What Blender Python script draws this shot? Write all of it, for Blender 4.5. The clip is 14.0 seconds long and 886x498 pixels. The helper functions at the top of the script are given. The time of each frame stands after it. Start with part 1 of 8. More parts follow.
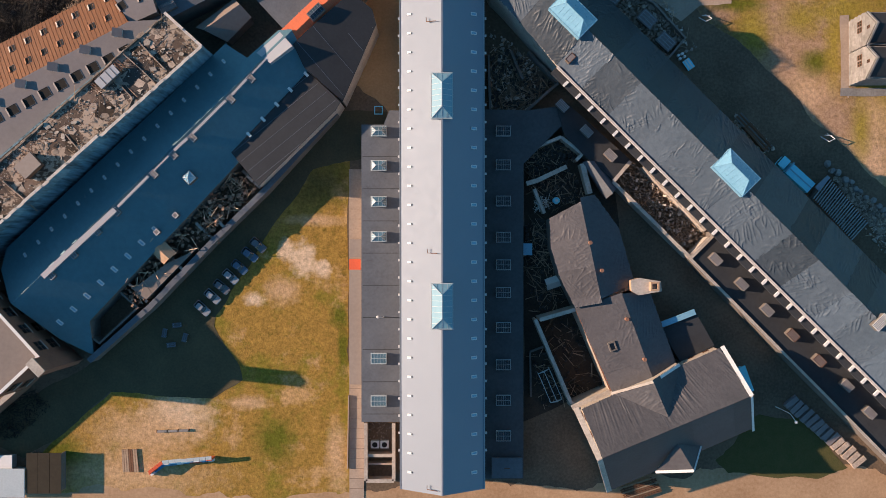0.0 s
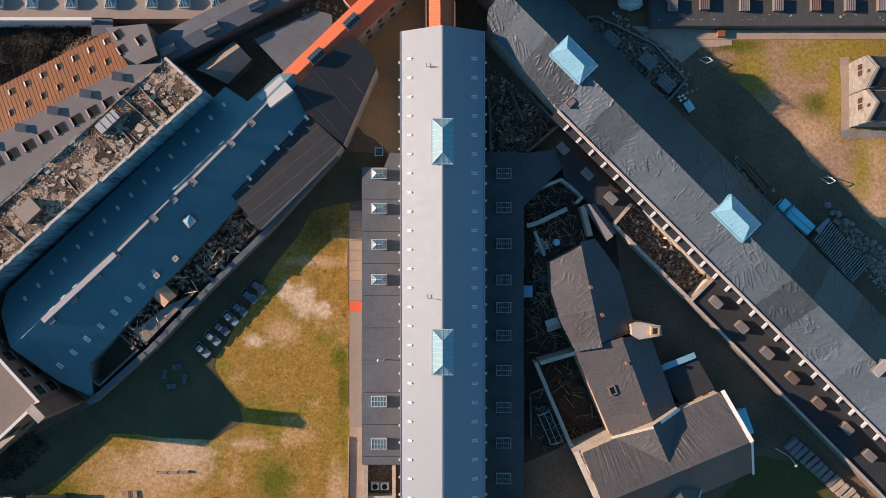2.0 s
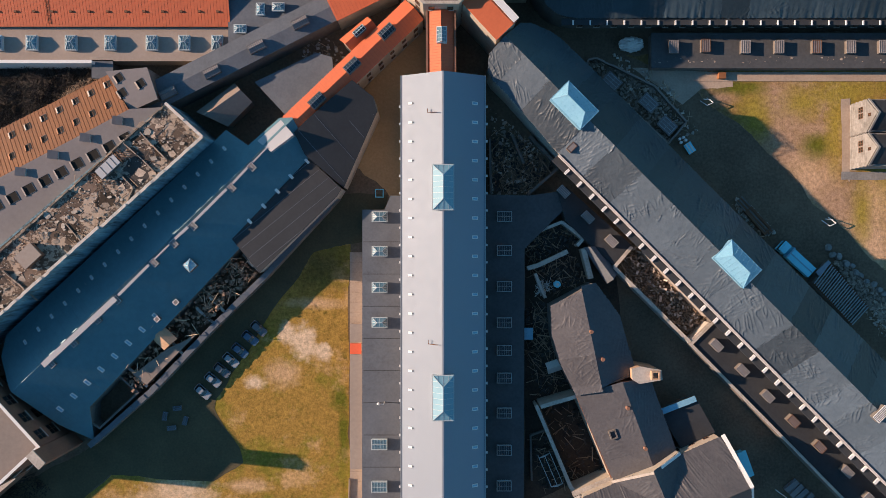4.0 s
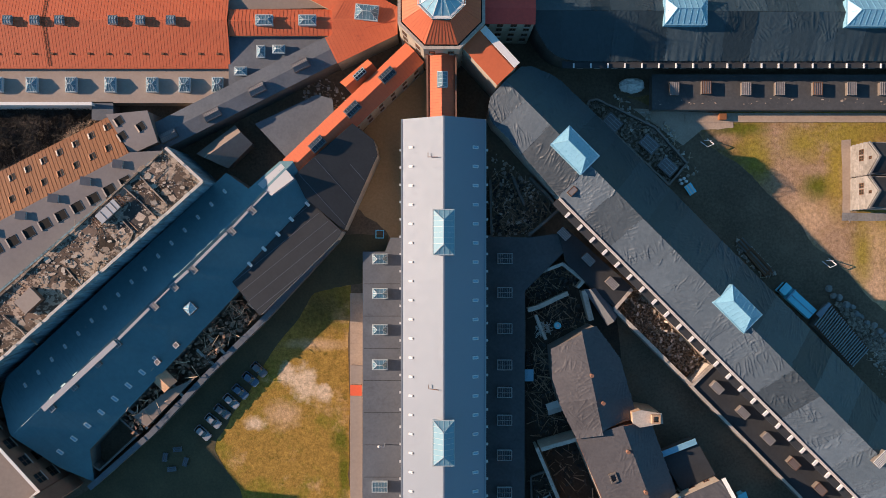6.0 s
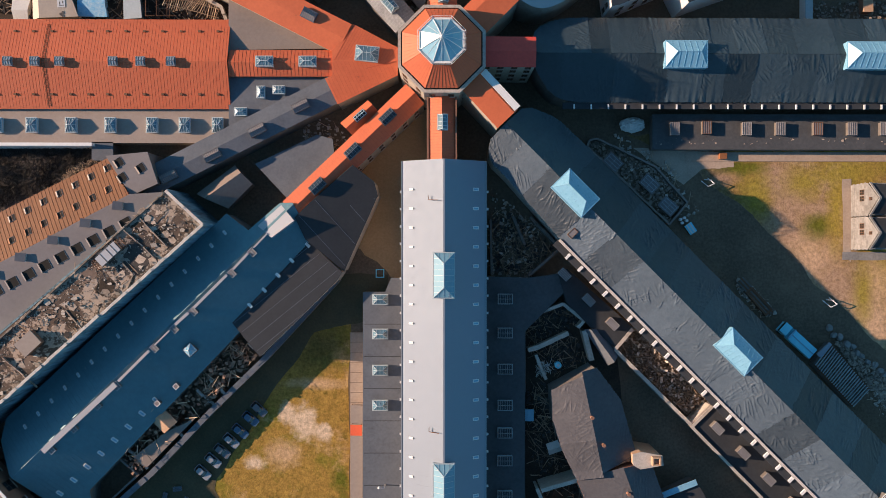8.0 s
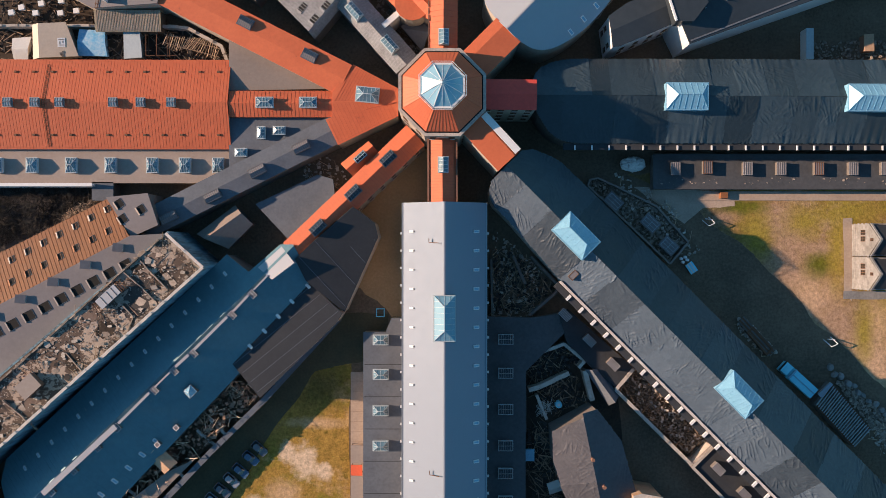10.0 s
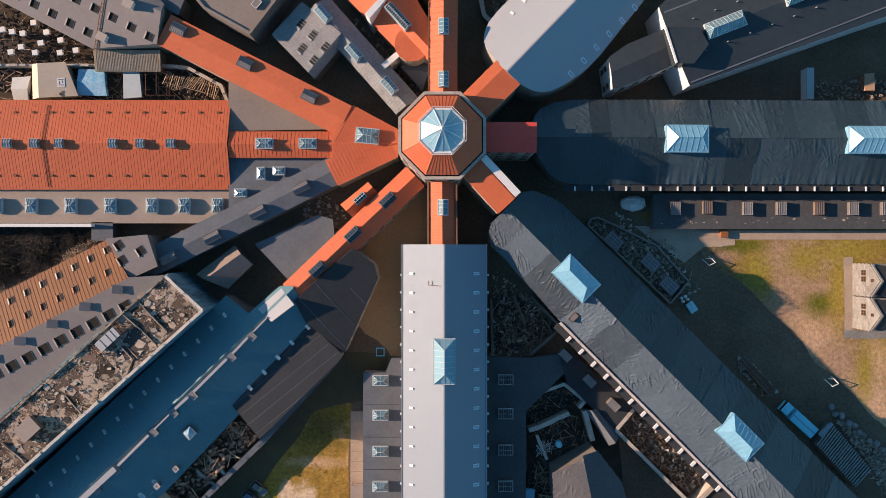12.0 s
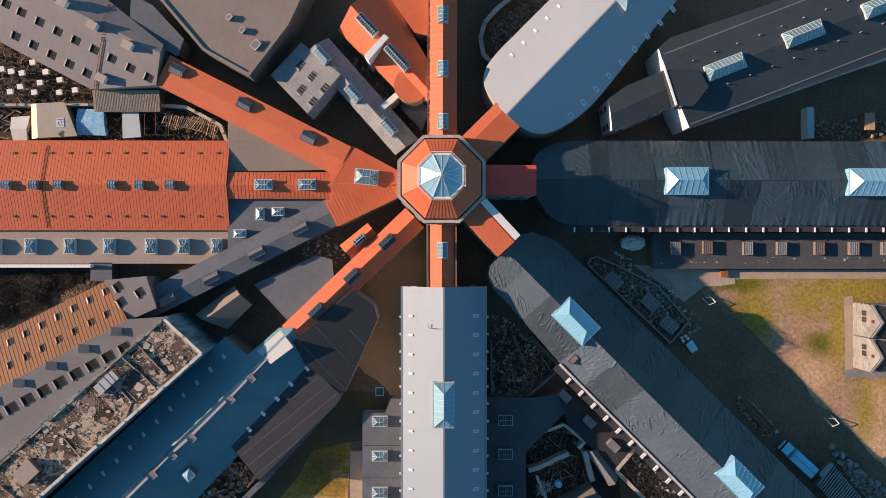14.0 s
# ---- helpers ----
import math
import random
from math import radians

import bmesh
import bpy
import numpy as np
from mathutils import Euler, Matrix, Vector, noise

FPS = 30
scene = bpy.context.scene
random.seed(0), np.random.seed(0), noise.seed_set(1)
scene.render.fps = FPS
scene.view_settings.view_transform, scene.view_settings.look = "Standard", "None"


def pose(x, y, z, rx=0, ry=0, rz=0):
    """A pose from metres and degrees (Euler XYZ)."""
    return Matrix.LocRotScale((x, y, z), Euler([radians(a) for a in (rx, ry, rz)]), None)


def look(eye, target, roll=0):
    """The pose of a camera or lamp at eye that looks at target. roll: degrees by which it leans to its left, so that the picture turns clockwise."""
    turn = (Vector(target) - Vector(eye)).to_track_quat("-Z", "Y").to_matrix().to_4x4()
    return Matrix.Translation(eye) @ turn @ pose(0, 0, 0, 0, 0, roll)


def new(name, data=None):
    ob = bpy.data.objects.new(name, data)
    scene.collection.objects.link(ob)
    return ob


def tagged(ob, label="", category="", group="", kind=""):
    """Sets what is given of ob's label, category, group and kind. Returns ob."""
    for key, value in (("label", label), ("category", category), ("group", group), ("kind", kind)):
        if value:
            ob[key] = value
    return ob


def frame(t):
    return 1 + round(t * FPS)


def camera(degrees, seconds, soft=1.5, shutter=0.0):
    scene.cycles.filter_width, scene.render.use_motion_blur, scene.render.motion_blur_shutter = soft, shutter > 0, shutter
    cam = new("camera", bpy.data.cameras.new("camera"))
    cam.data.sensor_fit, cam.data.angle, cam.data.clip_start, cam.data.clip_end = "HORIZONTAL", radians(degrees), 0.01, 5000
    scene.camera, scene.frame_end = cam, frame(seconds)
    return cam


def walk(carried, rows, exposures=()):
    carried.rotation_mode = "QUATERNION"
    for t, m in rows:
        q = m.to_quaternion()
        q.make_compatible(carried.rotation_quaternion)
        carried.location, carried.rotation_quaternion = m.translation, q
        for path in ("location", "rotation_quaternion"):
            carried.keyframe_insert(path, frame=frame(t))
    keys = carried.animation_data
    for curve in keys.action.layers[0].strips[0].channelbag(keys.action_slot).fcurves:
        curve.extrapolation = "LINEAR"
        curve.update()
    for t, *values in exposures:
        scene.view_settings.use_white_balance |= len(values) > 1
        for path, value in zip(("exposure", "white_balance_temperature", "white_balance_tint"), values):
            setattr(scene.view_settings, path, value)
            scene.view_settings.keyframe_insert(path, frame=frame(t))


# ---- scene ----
cam = camera(62.0, 14.0, soft=0.5)
# seconds, place in metres, turn in degrees: a drone flying north, looking straight down
PATH = [
    (0.0, 0.000, 0.000, 155.290, 0.130, 0.035, -0.075),
    (0.5, -0.078, 2.273, 155.284, 0.103, 0.013, -0.065),
    (1.0, -0.168, 4.512, 155.277, 0.079, -0.008, -0.054),
    (1.5, -0.237, 6.752, 155.267, 0.056, -0.028, -0.045),
    (2.0, -0.282, 8.995, 155.255, 0.036, -0.046, -0.036),
    (2.5, -0.321, 11.297, 155.241, 0.017, -0.063, -0.027),
    (3.0, -0.391, 13.516, 155.225, 0.001, -0.078, -0.019),
    (5.5, -0.704, 24.465, 155.113, -0.051, -0.134, 0.012),
    (6.0, -0.729, 26.612, 155.084, -0.056, -0.141, 0.017),
    (6.5, -0.742, 28.758, 155.053, -0.058, -0.147, 0.021),
    (7.0, -0.746, 30.824, 155.020, -0.059, -0.151, 0.024),
    (7.5, -0.769, 32.825, 154.985, -0.057, -0.153, 0.027),
    (8.0, -0.821, 34.850, 154.947, -0.053, -0.155, 0.029),
    (10.5, -0.903, 45.007, 154.729, -0.005, -0.139, 0.032),
    (11.0, -0.888, 47.025, 154.679, 0.011, -0.132, 0.031),
    (11.5, -0.858, 49.009, 154.627, 0.028, -0.123, 0.029),
    (12.0, -0.802, 51.011, 154.572, 0.048, -0.113, 0.027),
    (12.5, -0.737, 52.979, 154.516, 0.070, -0.102, 0.024),
    (13.0, -0.687, 54.959, 154.457, 0.093, -0.089, 0.021),
    (13.5, -0.632, 56.961, 154.397, 0.119, -0.075, 0.017),
    (14.0, -0.558, 58.966, 154.334, 0.147, -0.059, 0.012),
]
walk(cam, [(t, pose(*p)) for t, *p in PATH], [(0.0, 0.72, 6150, 10), (14.0, 0.72, 6150, 10)])

# ---------------------------------------------------------------- light
AZ, EL = radians(-6.0), radians(18.0)          # where the sunlight travels to, and the sun's height
sun_way = Vector((math.cos(AZ) * math.cos(EL), math.sin(AZ) * math.cos(EL), -math.sin(EL)))
sun = new("sun", bpy.data.lights.new("sun", "SUN"))
sun.data.energy, sun.data.angle, sun.data.color = 5.45, radians(0.6), (1.0, 0.69, 0.475)
sun.matrix_world = look(-sun_way * 400, (0, 0, 0))
world = bpy.data.worlds.new("sky")
scene.world = world
world.use_nodes = True
sky = world.node_tree.nodes.new("ShaderNodeTexSky")
sky.sky_type, sky.sun_disc = "NISHITA", False
sky.sun_elevation, sky.sun_rotation = EL, math.atan2(-sun_way.x, -sun_way.y)
sky.air_density, sky.dust_density, sky.ozone_density = 1.0, 0.3, 5.0
air = world.node_tree.nodes.new("ShaderNodeMix")                 # very clear, dry evening air
air.data_type, air.blend_type = "RGBA", "MULTIPLY"
air.inputs["Factor"].default_value, air.inputs["B"].default_value = 1.0, (0.83, 1.08, 0.92, 1)
world.node_tree.links.new(sky.outputs[0], air.inputs["A"])
world.node_tree.links.new(air.outputs["Result"], world.node_tree.nodes["Background"].inputs[0])
world.node_tree.nodes["Background"].inputs[1].default_value = 0.096

# ---------------------------------------------------------------- materials


def mat(name, col, col2=None, rough=0.75, metal=0.0, coarse=0.15, fine=2.5, bump=0.25, spec=0.4, vary=0.0, island=False, stain=None, stretch=(1, 1, 1), grain=0.5):
    """Two colours mixed by noise at two scales, with fine relief; vary: a change of tone from piece to piece."""
    m = bpy.data.materials.new(name)
    m.use_nodes = True
    nt = m.node_tree
    N, L = nt.nodes.new, nt.links.new
    bsdf = nt.nodes["Principled BSDF"]
    bsdf.inputs["Metallic"].default_value = metal
    bsdf.inputs["Specular IOR Level"].default_value = spec
    col2 = col2 or tuple(c * 0.72 for c in col)
    geo, mp = N("ShaderNodeNewGeometry"), N("ShaderNodeMapping")
    mp.inputs["Scale"].default_value = stretch
    L(geo.outputs["Position"], mp.inputs["Vector"])
    n1, n2 = N("ShaderNodeTexNoise"), N("ShaderNodeTexNoise")
    for n, s in ((n1, coarse), (n2, fine)):
        n.inputs["Scale"].default_value, n.inputs["Detail"].default_value, n.inputs["Roughness"].default_value = s, 6, 0.62
        L(mp.outputs[0], n.inputs["Vector"])
    blend = N("ShaderNodeMix")
    blend.inputs["Factor"].default_value = grain
    L(n1.outputs["Fac"], blend.inputs["A"]), L(n2.outputs["Fac"], blend.inputs["B"])
    ramp = N("ShaderNodeValToRGB")
    ramp.color_ramp.elements[0].position, ramp.color_ramp.elements[1].position = 0.36, 0.64
    ramp.color_ramp.elements[0].color, ramp.color_ramp.elements[1].color = (*col2, 1), (*col, 1)
    if stain:
        e = ramp.color_ramp.elements.new(0.31)
        e.color = (*stain, 1)
    L(blend.outputs["Result"], ramp.inputs["Fac"])
    out = ramp.outputs["Color"]
    if vary:
        ran = geo.outputs["Random Per Island"] if island else N("ShaderNodeObjectInfo").outputs["Random"]
        mr = N("ShaderNodeMapRange")
        mr.inputs["To Min"].default_value, mr.inputs["To Max"].default_value = 1 - vary, 1 + vary
        L(ran, mr.inputs["Value"])
        hsv = N("ShaderNodeHueSaturation")
        L(mr.outputs[0], hsv.inputs["Value"]), L(out, hsv.inputs["Color"])
        out = hsv.outputs["Color"]
    L(out, bsdf.inputs["Base Color"])
    rr = N("ShaderNodeMapRange")
    rr.inputs["To Min"].default_value, rr.inputs["To Max"].default_value = max(rough - 0.12, 0.03), min(rough + 0.12, 1)
    L(n2.outputs["Fac"], rr.inputs["Value"]), L(rr.outputs[0], bsdf.inputs["Roughness"])
    b = N("ShaderNodeBump")
    b.inputs["Strength"].default_value, b.inputs["Distance"].default_value = bump, 0.15
    L(blend.outputs["Result"], b.inputs["Height"]), L(b.outputs[0], bsdf.inputs["Normal"])
    return m


def glass(name, tint, rough=0.12, through_light=0.45):
    m = mat(name, tint, tuple(c * 0.7 for c in tint), rough=rough, coarse=0.4, fine=1.2, bump=0.04, spec=0.8, vary=0.15)
    m.node_tree.nodes["Principled BSDF"].inputs["Transmission Weight"].default_value = through_light
    return m


def meadow(name, dry, lush, soil, amount=0.5, scale=0.06, spots=()):
    """Worn grass: dry and green patches with bare soil between."""
    m = mat(name, dry, tuple(c * 0.6 for c in dry), rough=0.95, coarse=0.5, fine=3.0, bump=0.9, spec=0.1)
    nt = m.node_tree
    N, L = nt.nodes.new, nt.links.new
    bsdf = nt.nodes["Principled BSDF"]
    geo = N("ShaderNodeNewGeometry")
    last = bsdf.inputs["Base Color"].links[0].from_socket
    for s, lo, hi, c, seed in ((scale, 0.50, 0.60, lush, 3.0), (scale * 1.4, 0.62 - 0.14 * amount, 0.72 - 0.14 * amount, soil, 9.0)):
        n, r, mx, ad = N("ShaderNodeTexNoise"), N("ShaderNodeMapRange"), N("ShaderNodeMix"), N("ShaderNodeVectorMath")
        ad.inputs[1].default_value = (seed * 13, seed * 7, 0)
        n.inputs["Scale"].default_value, n.inputs["Detail"].default_value, n.inputs["Roughness"].default_value = s, 9, 0.72
        L(geo.outputs["Position"], ad.inputs[0]), L(ad.outputs[0], n.inputs["Vector"])
        r.inputs["From Min"].default_value, r.inputs["From Max"].default_value = lo, hi
        mx.data_type = "RGBA"
        mx.inputs["B"].default_value = (*c, 1)
        L(n.outputs["Fac"], r.inputs["Value"]), L(r.outputs[0], mx.inputs["Factor"]), L(last, mx.inputs["A"])
        last = mx.outputs["Result"]
    tuft, tr, tm = N("ShaderNodeTexNoise"), N("ShaderNodeMapRange"), N("ShaderNodeMix")
    tuft.inputs["Scale"].default_value, tuft.inputs["Detail"].default_value, tuft.inputs["Roughness"].default_value = 0.55, 7, 0.8
    tr.inputs["From Min"].default_value, tr.inputs["From Max"].default_value, tr.inputs["To Max"].default_value = 0.53, 0.66, 0.75
    tm.data_type, tm.inputs["B"].default_value = "RGBA", (*(c * 0.62 for c in lush), 1)
    L(geo.outputs["Position"], tuft.inputs["Vector"]), L(tuft.outputs["Fac"], tr.inputs["Value"])
    L(tr.outputs[0], tm.inputs["Factor"]), L(last, tm.inputs["A"])
    last = tm.outputs["Result"]
    rag = N("ShaderNodeTexNoise")
    rag.inputs["Scale"].default_value, rag.inputs["Detail"].default_value, rag.inputs["Roughness"].default_value = 0.45, 8, 0.7
    L(geo.outputs["Position"], rag.inputs["Vector"])
    for x, y, rx, ry, c, soft in spots:
        mp, ln, sub, r, mx = N("ShaderNodeMapping"), N("ShaderNodeVectorMath"), N("ShaderNodeMath"), N("ShaderNodeMapRange"), N("ShaderNodeMix")
        mp.vector_type = "TEXTURE"
        mp.inputs["Location"].default_value, mp.inputs["Scale"].default_value = (x, y, 0), (rx, ry, 1000)
        L(geo.outputs["Position"], mp.inputs["Vector"])
        ln.operation = "LENGTH"
        L(mp.outputs[0], ln.inputs[0])
        sub.operation = "MULTIPLY_ADD"
        sub.inputs[1].default_value = 2.2
        L(rag.outputs["Fac"], sub.inputs[0]), L(ln.outputs["Value"], sub.inputs[2])
        r.inputs["From Min"].default_value, r.inputs["From Max"].default_value = 2.1 - soft * 0.5, 2.1 + soft * 0.5
        r.inputs["To Min"].default_value, r.inputs["To Max"].default_value = 0.93, 0.0
        L(sub.outputs[0], r.inputs["Value"])
        mx.data_type = "RGBA"
        mx.inputs["B"].default_value = (*c, 1)
        L(r.outputs[0], mx.inputs["Factor"]), L(last, mx.inputs["A"])
        last = mx.outputs["Result"]
    grit = N("ShaderNodeTexNoise")
    grit.inputs["Scale"].default_value, grit.inputs["Detail"].default_value, grit.inputs["Roughness"].default_value = 1.3, 7, 0.75
    L(geo.outputs["Position"], grit.inputs["Vector"])
    gr, hs = N("ShaderNodeMapRange"), N("ShaderNodeHueSaturation")
    gr.inputs["From Min"].default_value, gr.inputs["From Max"].default_value, gr.inputs["To Min"].default_value, gr.inputs["To Max"].default_value = 0.32, 0.68, 0.58, 1.34
    L(grit.outputs["Fac"], gr.inputs["Value"]), L(gr.outputs[0], hs.inputs["Value"]), L(last, hs.inputs["Color"])
    L(hs.outputs["Color"], bsdf.inputs["Base Color"])
    return m


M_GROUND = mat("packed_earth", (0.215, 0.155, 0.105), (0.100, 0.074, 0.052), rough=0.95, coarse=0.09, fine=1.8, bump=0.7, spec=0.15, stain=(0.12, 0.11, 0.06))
M_DARKEARTH = mat("dark_littered_earth", (0.085, 0.063, 0.046), (0.042, 0.033, 0.027), rough=0.95, coarse=0.25, fine=2.2, bump=0.7, spec=0.15, stain=(0.14, 0.115, 0.085))
M_ASPHALT_SHADE = mat("shade_dark_asphalt", (0.125, 0.104, 0.058), (0.072, 0.062, 0.038), rough=0.9, coarse=0.12, fine=2.2, bump=0.4, spec=0.2)
TAN, OLIVE = (0.58, 0.38, 0.235), (0.33, 0.25, 0.045)
SANDY, MOSSY, PALE = (0.56, 0.365, 0.20), (0.12, 0.13, 0.014), (0.68, 0.51, 0.35)
M_LAWN = meadow("worn_lawn", (0.44, 0.265, 0.062), (0.245, 0.195, 0.03), (0.52, 0.325, 0.145), 0.55, 0.07, [(*c, rx, ry, k, f) for c, rx, ry, k, f in (
    ((-29.50, -1.87), 2.4, 3.4, PALE, 0.7), ((-32.95, 0.28), 1.6, 2.2, PALE, 0.7), ((-25.45, -3.90), 1.5, 2.2, PALE, 0.7), ((-55.94, -34.55), 6.0, 4.0, PALE, 1.2), ((-62.49, -38.5), 9.0, 4.0, SANDY, 1.4), ((-66.06, -47.03), 14.0, 4.0, SANDY, 1.4),
    ((-41.07, -31.96), 4.0, 1.2, SANDY, 1.0), ((-33.91, -8.41), 3.0, 2.4, SANDY, 1.2), ((-39.86, -10.19), 2.0, 1.2, PALE, 1.0), ((-22.63, -42.92), 1.8, 6.0, SANDY, 1.2), ((-26.75, 6.46), 5.0, 1.0, SANDY, 1.3),
    # last spot: a dark ellipse that paints shade into the lawn's north end
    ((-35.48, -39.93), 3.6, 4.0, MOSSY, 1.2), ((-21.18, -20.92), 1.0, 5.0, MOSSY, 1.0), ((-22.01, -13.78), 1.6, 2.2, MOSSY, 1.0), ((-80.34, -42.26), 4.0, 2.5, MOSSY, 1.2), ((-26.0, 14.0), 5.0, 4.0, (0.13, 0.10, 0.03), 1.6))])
# dark tone of the field spots that paint in the wing's shade
SHADESOIL = (0.12, 0.086, 0.056)
EARTH = (0.42, 0.27, 0.175)
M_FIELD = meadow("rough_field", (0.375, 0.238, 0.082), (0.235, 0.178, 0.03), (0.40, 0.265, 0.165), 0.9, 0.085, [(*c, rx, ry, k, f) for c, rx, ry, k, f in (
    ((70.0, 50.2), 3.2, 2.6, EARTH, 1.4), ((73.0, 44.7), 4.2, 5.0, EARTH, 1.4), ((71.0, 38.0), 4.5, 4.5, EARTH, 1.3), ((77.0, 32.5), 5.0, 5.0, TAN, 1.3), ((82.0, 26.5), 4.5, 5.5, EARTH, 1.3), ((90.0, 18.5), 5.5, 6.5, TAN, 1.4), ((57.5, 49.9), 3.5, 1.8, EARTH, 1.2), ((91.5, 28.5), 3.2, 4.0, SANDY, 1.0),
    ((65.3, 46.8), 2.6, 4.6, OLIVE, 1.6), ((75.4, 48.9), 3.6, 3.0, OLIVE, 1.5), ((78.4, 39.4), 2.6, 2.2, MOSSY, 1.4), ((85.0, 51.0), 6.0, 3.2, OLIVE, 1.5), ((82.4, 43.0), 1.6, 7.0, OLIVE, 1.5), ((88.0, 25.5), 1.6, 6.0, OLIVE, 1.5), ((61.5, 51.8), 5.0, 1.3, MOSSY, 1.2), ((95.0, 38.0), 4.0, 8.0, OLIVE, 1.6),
    ((41.72, 52.39), 11.0, 7.0, SHADESOIL, 1.4), ((49.40, 40.57), 9.5, 9.0, SHADESOIL, 1.4), ((60.04, 26.38), 10.0, 10.0, SHADESOIL, 1.4), ((71.86, 12.20), 10.0, 10.0, SHADESOIL, 1.4), ((86.63, -3.16), 10.0, 10.0, SHADESOIL, 1.4))])
M_SAND = mat("trodden_sand", (0.52, 0.35, 0.215), (0.35, 0.22, 0.125), rough=0.95, coarse=0.12, fine=1.6, bump=0.5, spec=0.1)
M_COURT = mat("yellow_brown_gravel", (0.50, 0.33, 0.175), (0.36, 0.23, 0.12), rough=0.95, coarse=0.1, fine=2.0, bump=0.4, spec=0.1)
M_GREEN = mat("moss_green_grass", (0.075, 0.08, 0.028), (0.11, 0.095, 0.04), rough=0.95, coarse=0.5, fine=3, bump=0.9, spec=0.1)
M_CONC = mat("weathered_concrete", (0.46, 0.36, 0.28), (0.33, 0.255, 0.20), rough=0.9, coarse=0.2, fine=2.5, bump=0.3, stain=(0.18, 0.15, 0.12))
M_STEEL = mat("pale_sheet_steel", (0.270, 0.306, 0.358), (0.251, 0.285, 0.334), rough=0.68, metal=0.4, coarse=0.07, fine=0.8, bump=0.012, spec=0.4)
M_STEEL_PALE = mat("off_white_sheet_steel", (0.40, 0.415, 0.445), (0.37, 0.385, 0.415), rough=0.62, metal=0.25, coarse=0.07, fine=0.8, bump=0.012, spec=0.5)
M_SEAM = mat("pale_steel_seam", (0.270, 0.306, 0.358), (0.251, 0.285, 0.334), rough=0.68, metal=0.4, bump=0.03)
# darker, bluer copy of the pale steel, with the roof's shade in its colour
M_STEEL_SHADED = mat("shaded_blue_grey_steel", (0.118, 0.230, 0.270), (0.092, 0.182, 0.220), rough=0.5, metal=0.35, coarse=0.13, fine=0.9, bump=0.05, spec=0.5, stain=(0.19, 0.26, 0.28))
M_STEEL_DARK = mat("dark_blue_grey_membrane", (0.042, 0.053, 0.062), (0.029, 0.037, 0.044), rough=0.42, coarse=0.08, fine=0.8, bump=0.15, spec=0.5)
M_RED = mat("orange_red_sheet_metal", (0.62, 0.152, 0.062), (0.525, 0.122, 0.05), rough=0.6, coarse=0.14, fine=1.6, bump=0.1, vary=0.08, stain=(0.38, 0.09, 0.045))
# shaded copy of M_RED, stronger red for the roof in the tower's shade
M_SHADERED = mat("shaded_red_sheet_metal", (0.70, 0.085, 0.06), (0.56, 0.066, 0.05), rough=0.55, coarse=0.14, fine=1.6, bump=0.1)
M_REDSEAM = mat("orange_red_seam", (0.58, 0.12, 0.052), (0.48, 0.095, 0.044), rough=0.6)
M_BROWN = mat("rusty_brown_sheet_metal", (0.29, 0.118, 0.046), (0.20, 0.082, 0.036), rough=0.7, coarse=0.15, fine=2, bump=0.15, vary=0.1)
M_TAR = mat("black_roofing_felt", (0.046, 0.050, 0.056), (0.033, 0.036, 0.041), rough=0.8, coarse=0.18, fine=1.5, bump=0.3, spec=0.25, vary=0.15)
M_FELT = mat("worn_black_felt", (0.092, 0.095, 0.10), (0.062, 0.065, 0.07), rough=0.8, coarse=0.2, fine=1.6, bump=0.3, spec=0.3, stain=(0.04, 0.04, 0.042))
M_TARG = mat("grey_roofing_felt", (0.148, 0.163, 0.188), (0.105, 0.117, 0.136), rough=0.85, coarse=0.22, fine=1.8, bump=0.3, spec=0.25, stain=(0.075, 0.072, 0.072), vary=0.08)
M_SHEDFELT = mat("dark_brown_felt", (0.052, 0.043, 0.03), (0.034, 0.028, 0.02), rough=0.9, coarse=0.4, fine=2, bump=0.3, spec=0.2)
M_TAUPE = mat("taupe_roofing_felt", (0.28, 0.235, 0.205), (0.23, 0.19, 0.165), rough=0.88, coarse=0.12, fine=1.5, bump=0.15, spec=0.2)
M_TAUPE2 = mat("pale_taupe_roofing_felt", (0.37, 0.31, 0.27), (0.31, 0.255, 0.22), rough=0.88, coarse=0.15, fine=1.5, bump=0.15, spec=0.2)
M_GREYMETAL = mat("grey_painted_sheet_roof", (0.240, 0.215, 0.213), (0.195, 0.174, 0.173), rough=0.7, coarse=0.12, fine=1.2, bump=0.1, spec=0.3)
M_SLATE = mat("weathered_slate", (0.34, 0.335, 0.335), (0.20, 0.195, 0.20), rough=0.85, coarse=0.3, fine=2.4, bump=0.4, vary=0.12)
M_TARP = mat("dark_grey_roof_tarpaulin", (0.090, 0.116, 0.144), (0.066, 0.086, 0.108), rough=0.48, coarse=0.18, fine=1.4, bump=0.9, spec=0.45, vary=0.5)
M_TARPG = mat("slate_grey_tarpaulin", (0.096, 0.093, 0.099), (0.069, 0.067, 0.073), rough=0.5, coarse=0.2, fine=1.6, bump=0.5, spec=0.45, vary=0.12)
M_BRICKTAN = mat("tan_brick", (0.55, 0.36, 0.23), (0.42, 0.26, 0.16), rough=0.9, coarse=0.4, fine=3, bump=0.4)
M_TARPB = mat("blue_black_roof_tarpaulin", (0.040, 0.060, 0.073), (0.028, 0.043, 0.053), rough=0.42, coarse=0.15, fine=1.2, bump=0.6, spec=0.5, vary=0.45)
M_PLASTER = mat("stained_cream_plaster", (0.44, 0.38, 0.31), (0.32, 0.27, 0.215), rough=0.9, coarse=0.3, fine=2.0, bump=0.35, stain=(0.2, 0.16, 0.12))
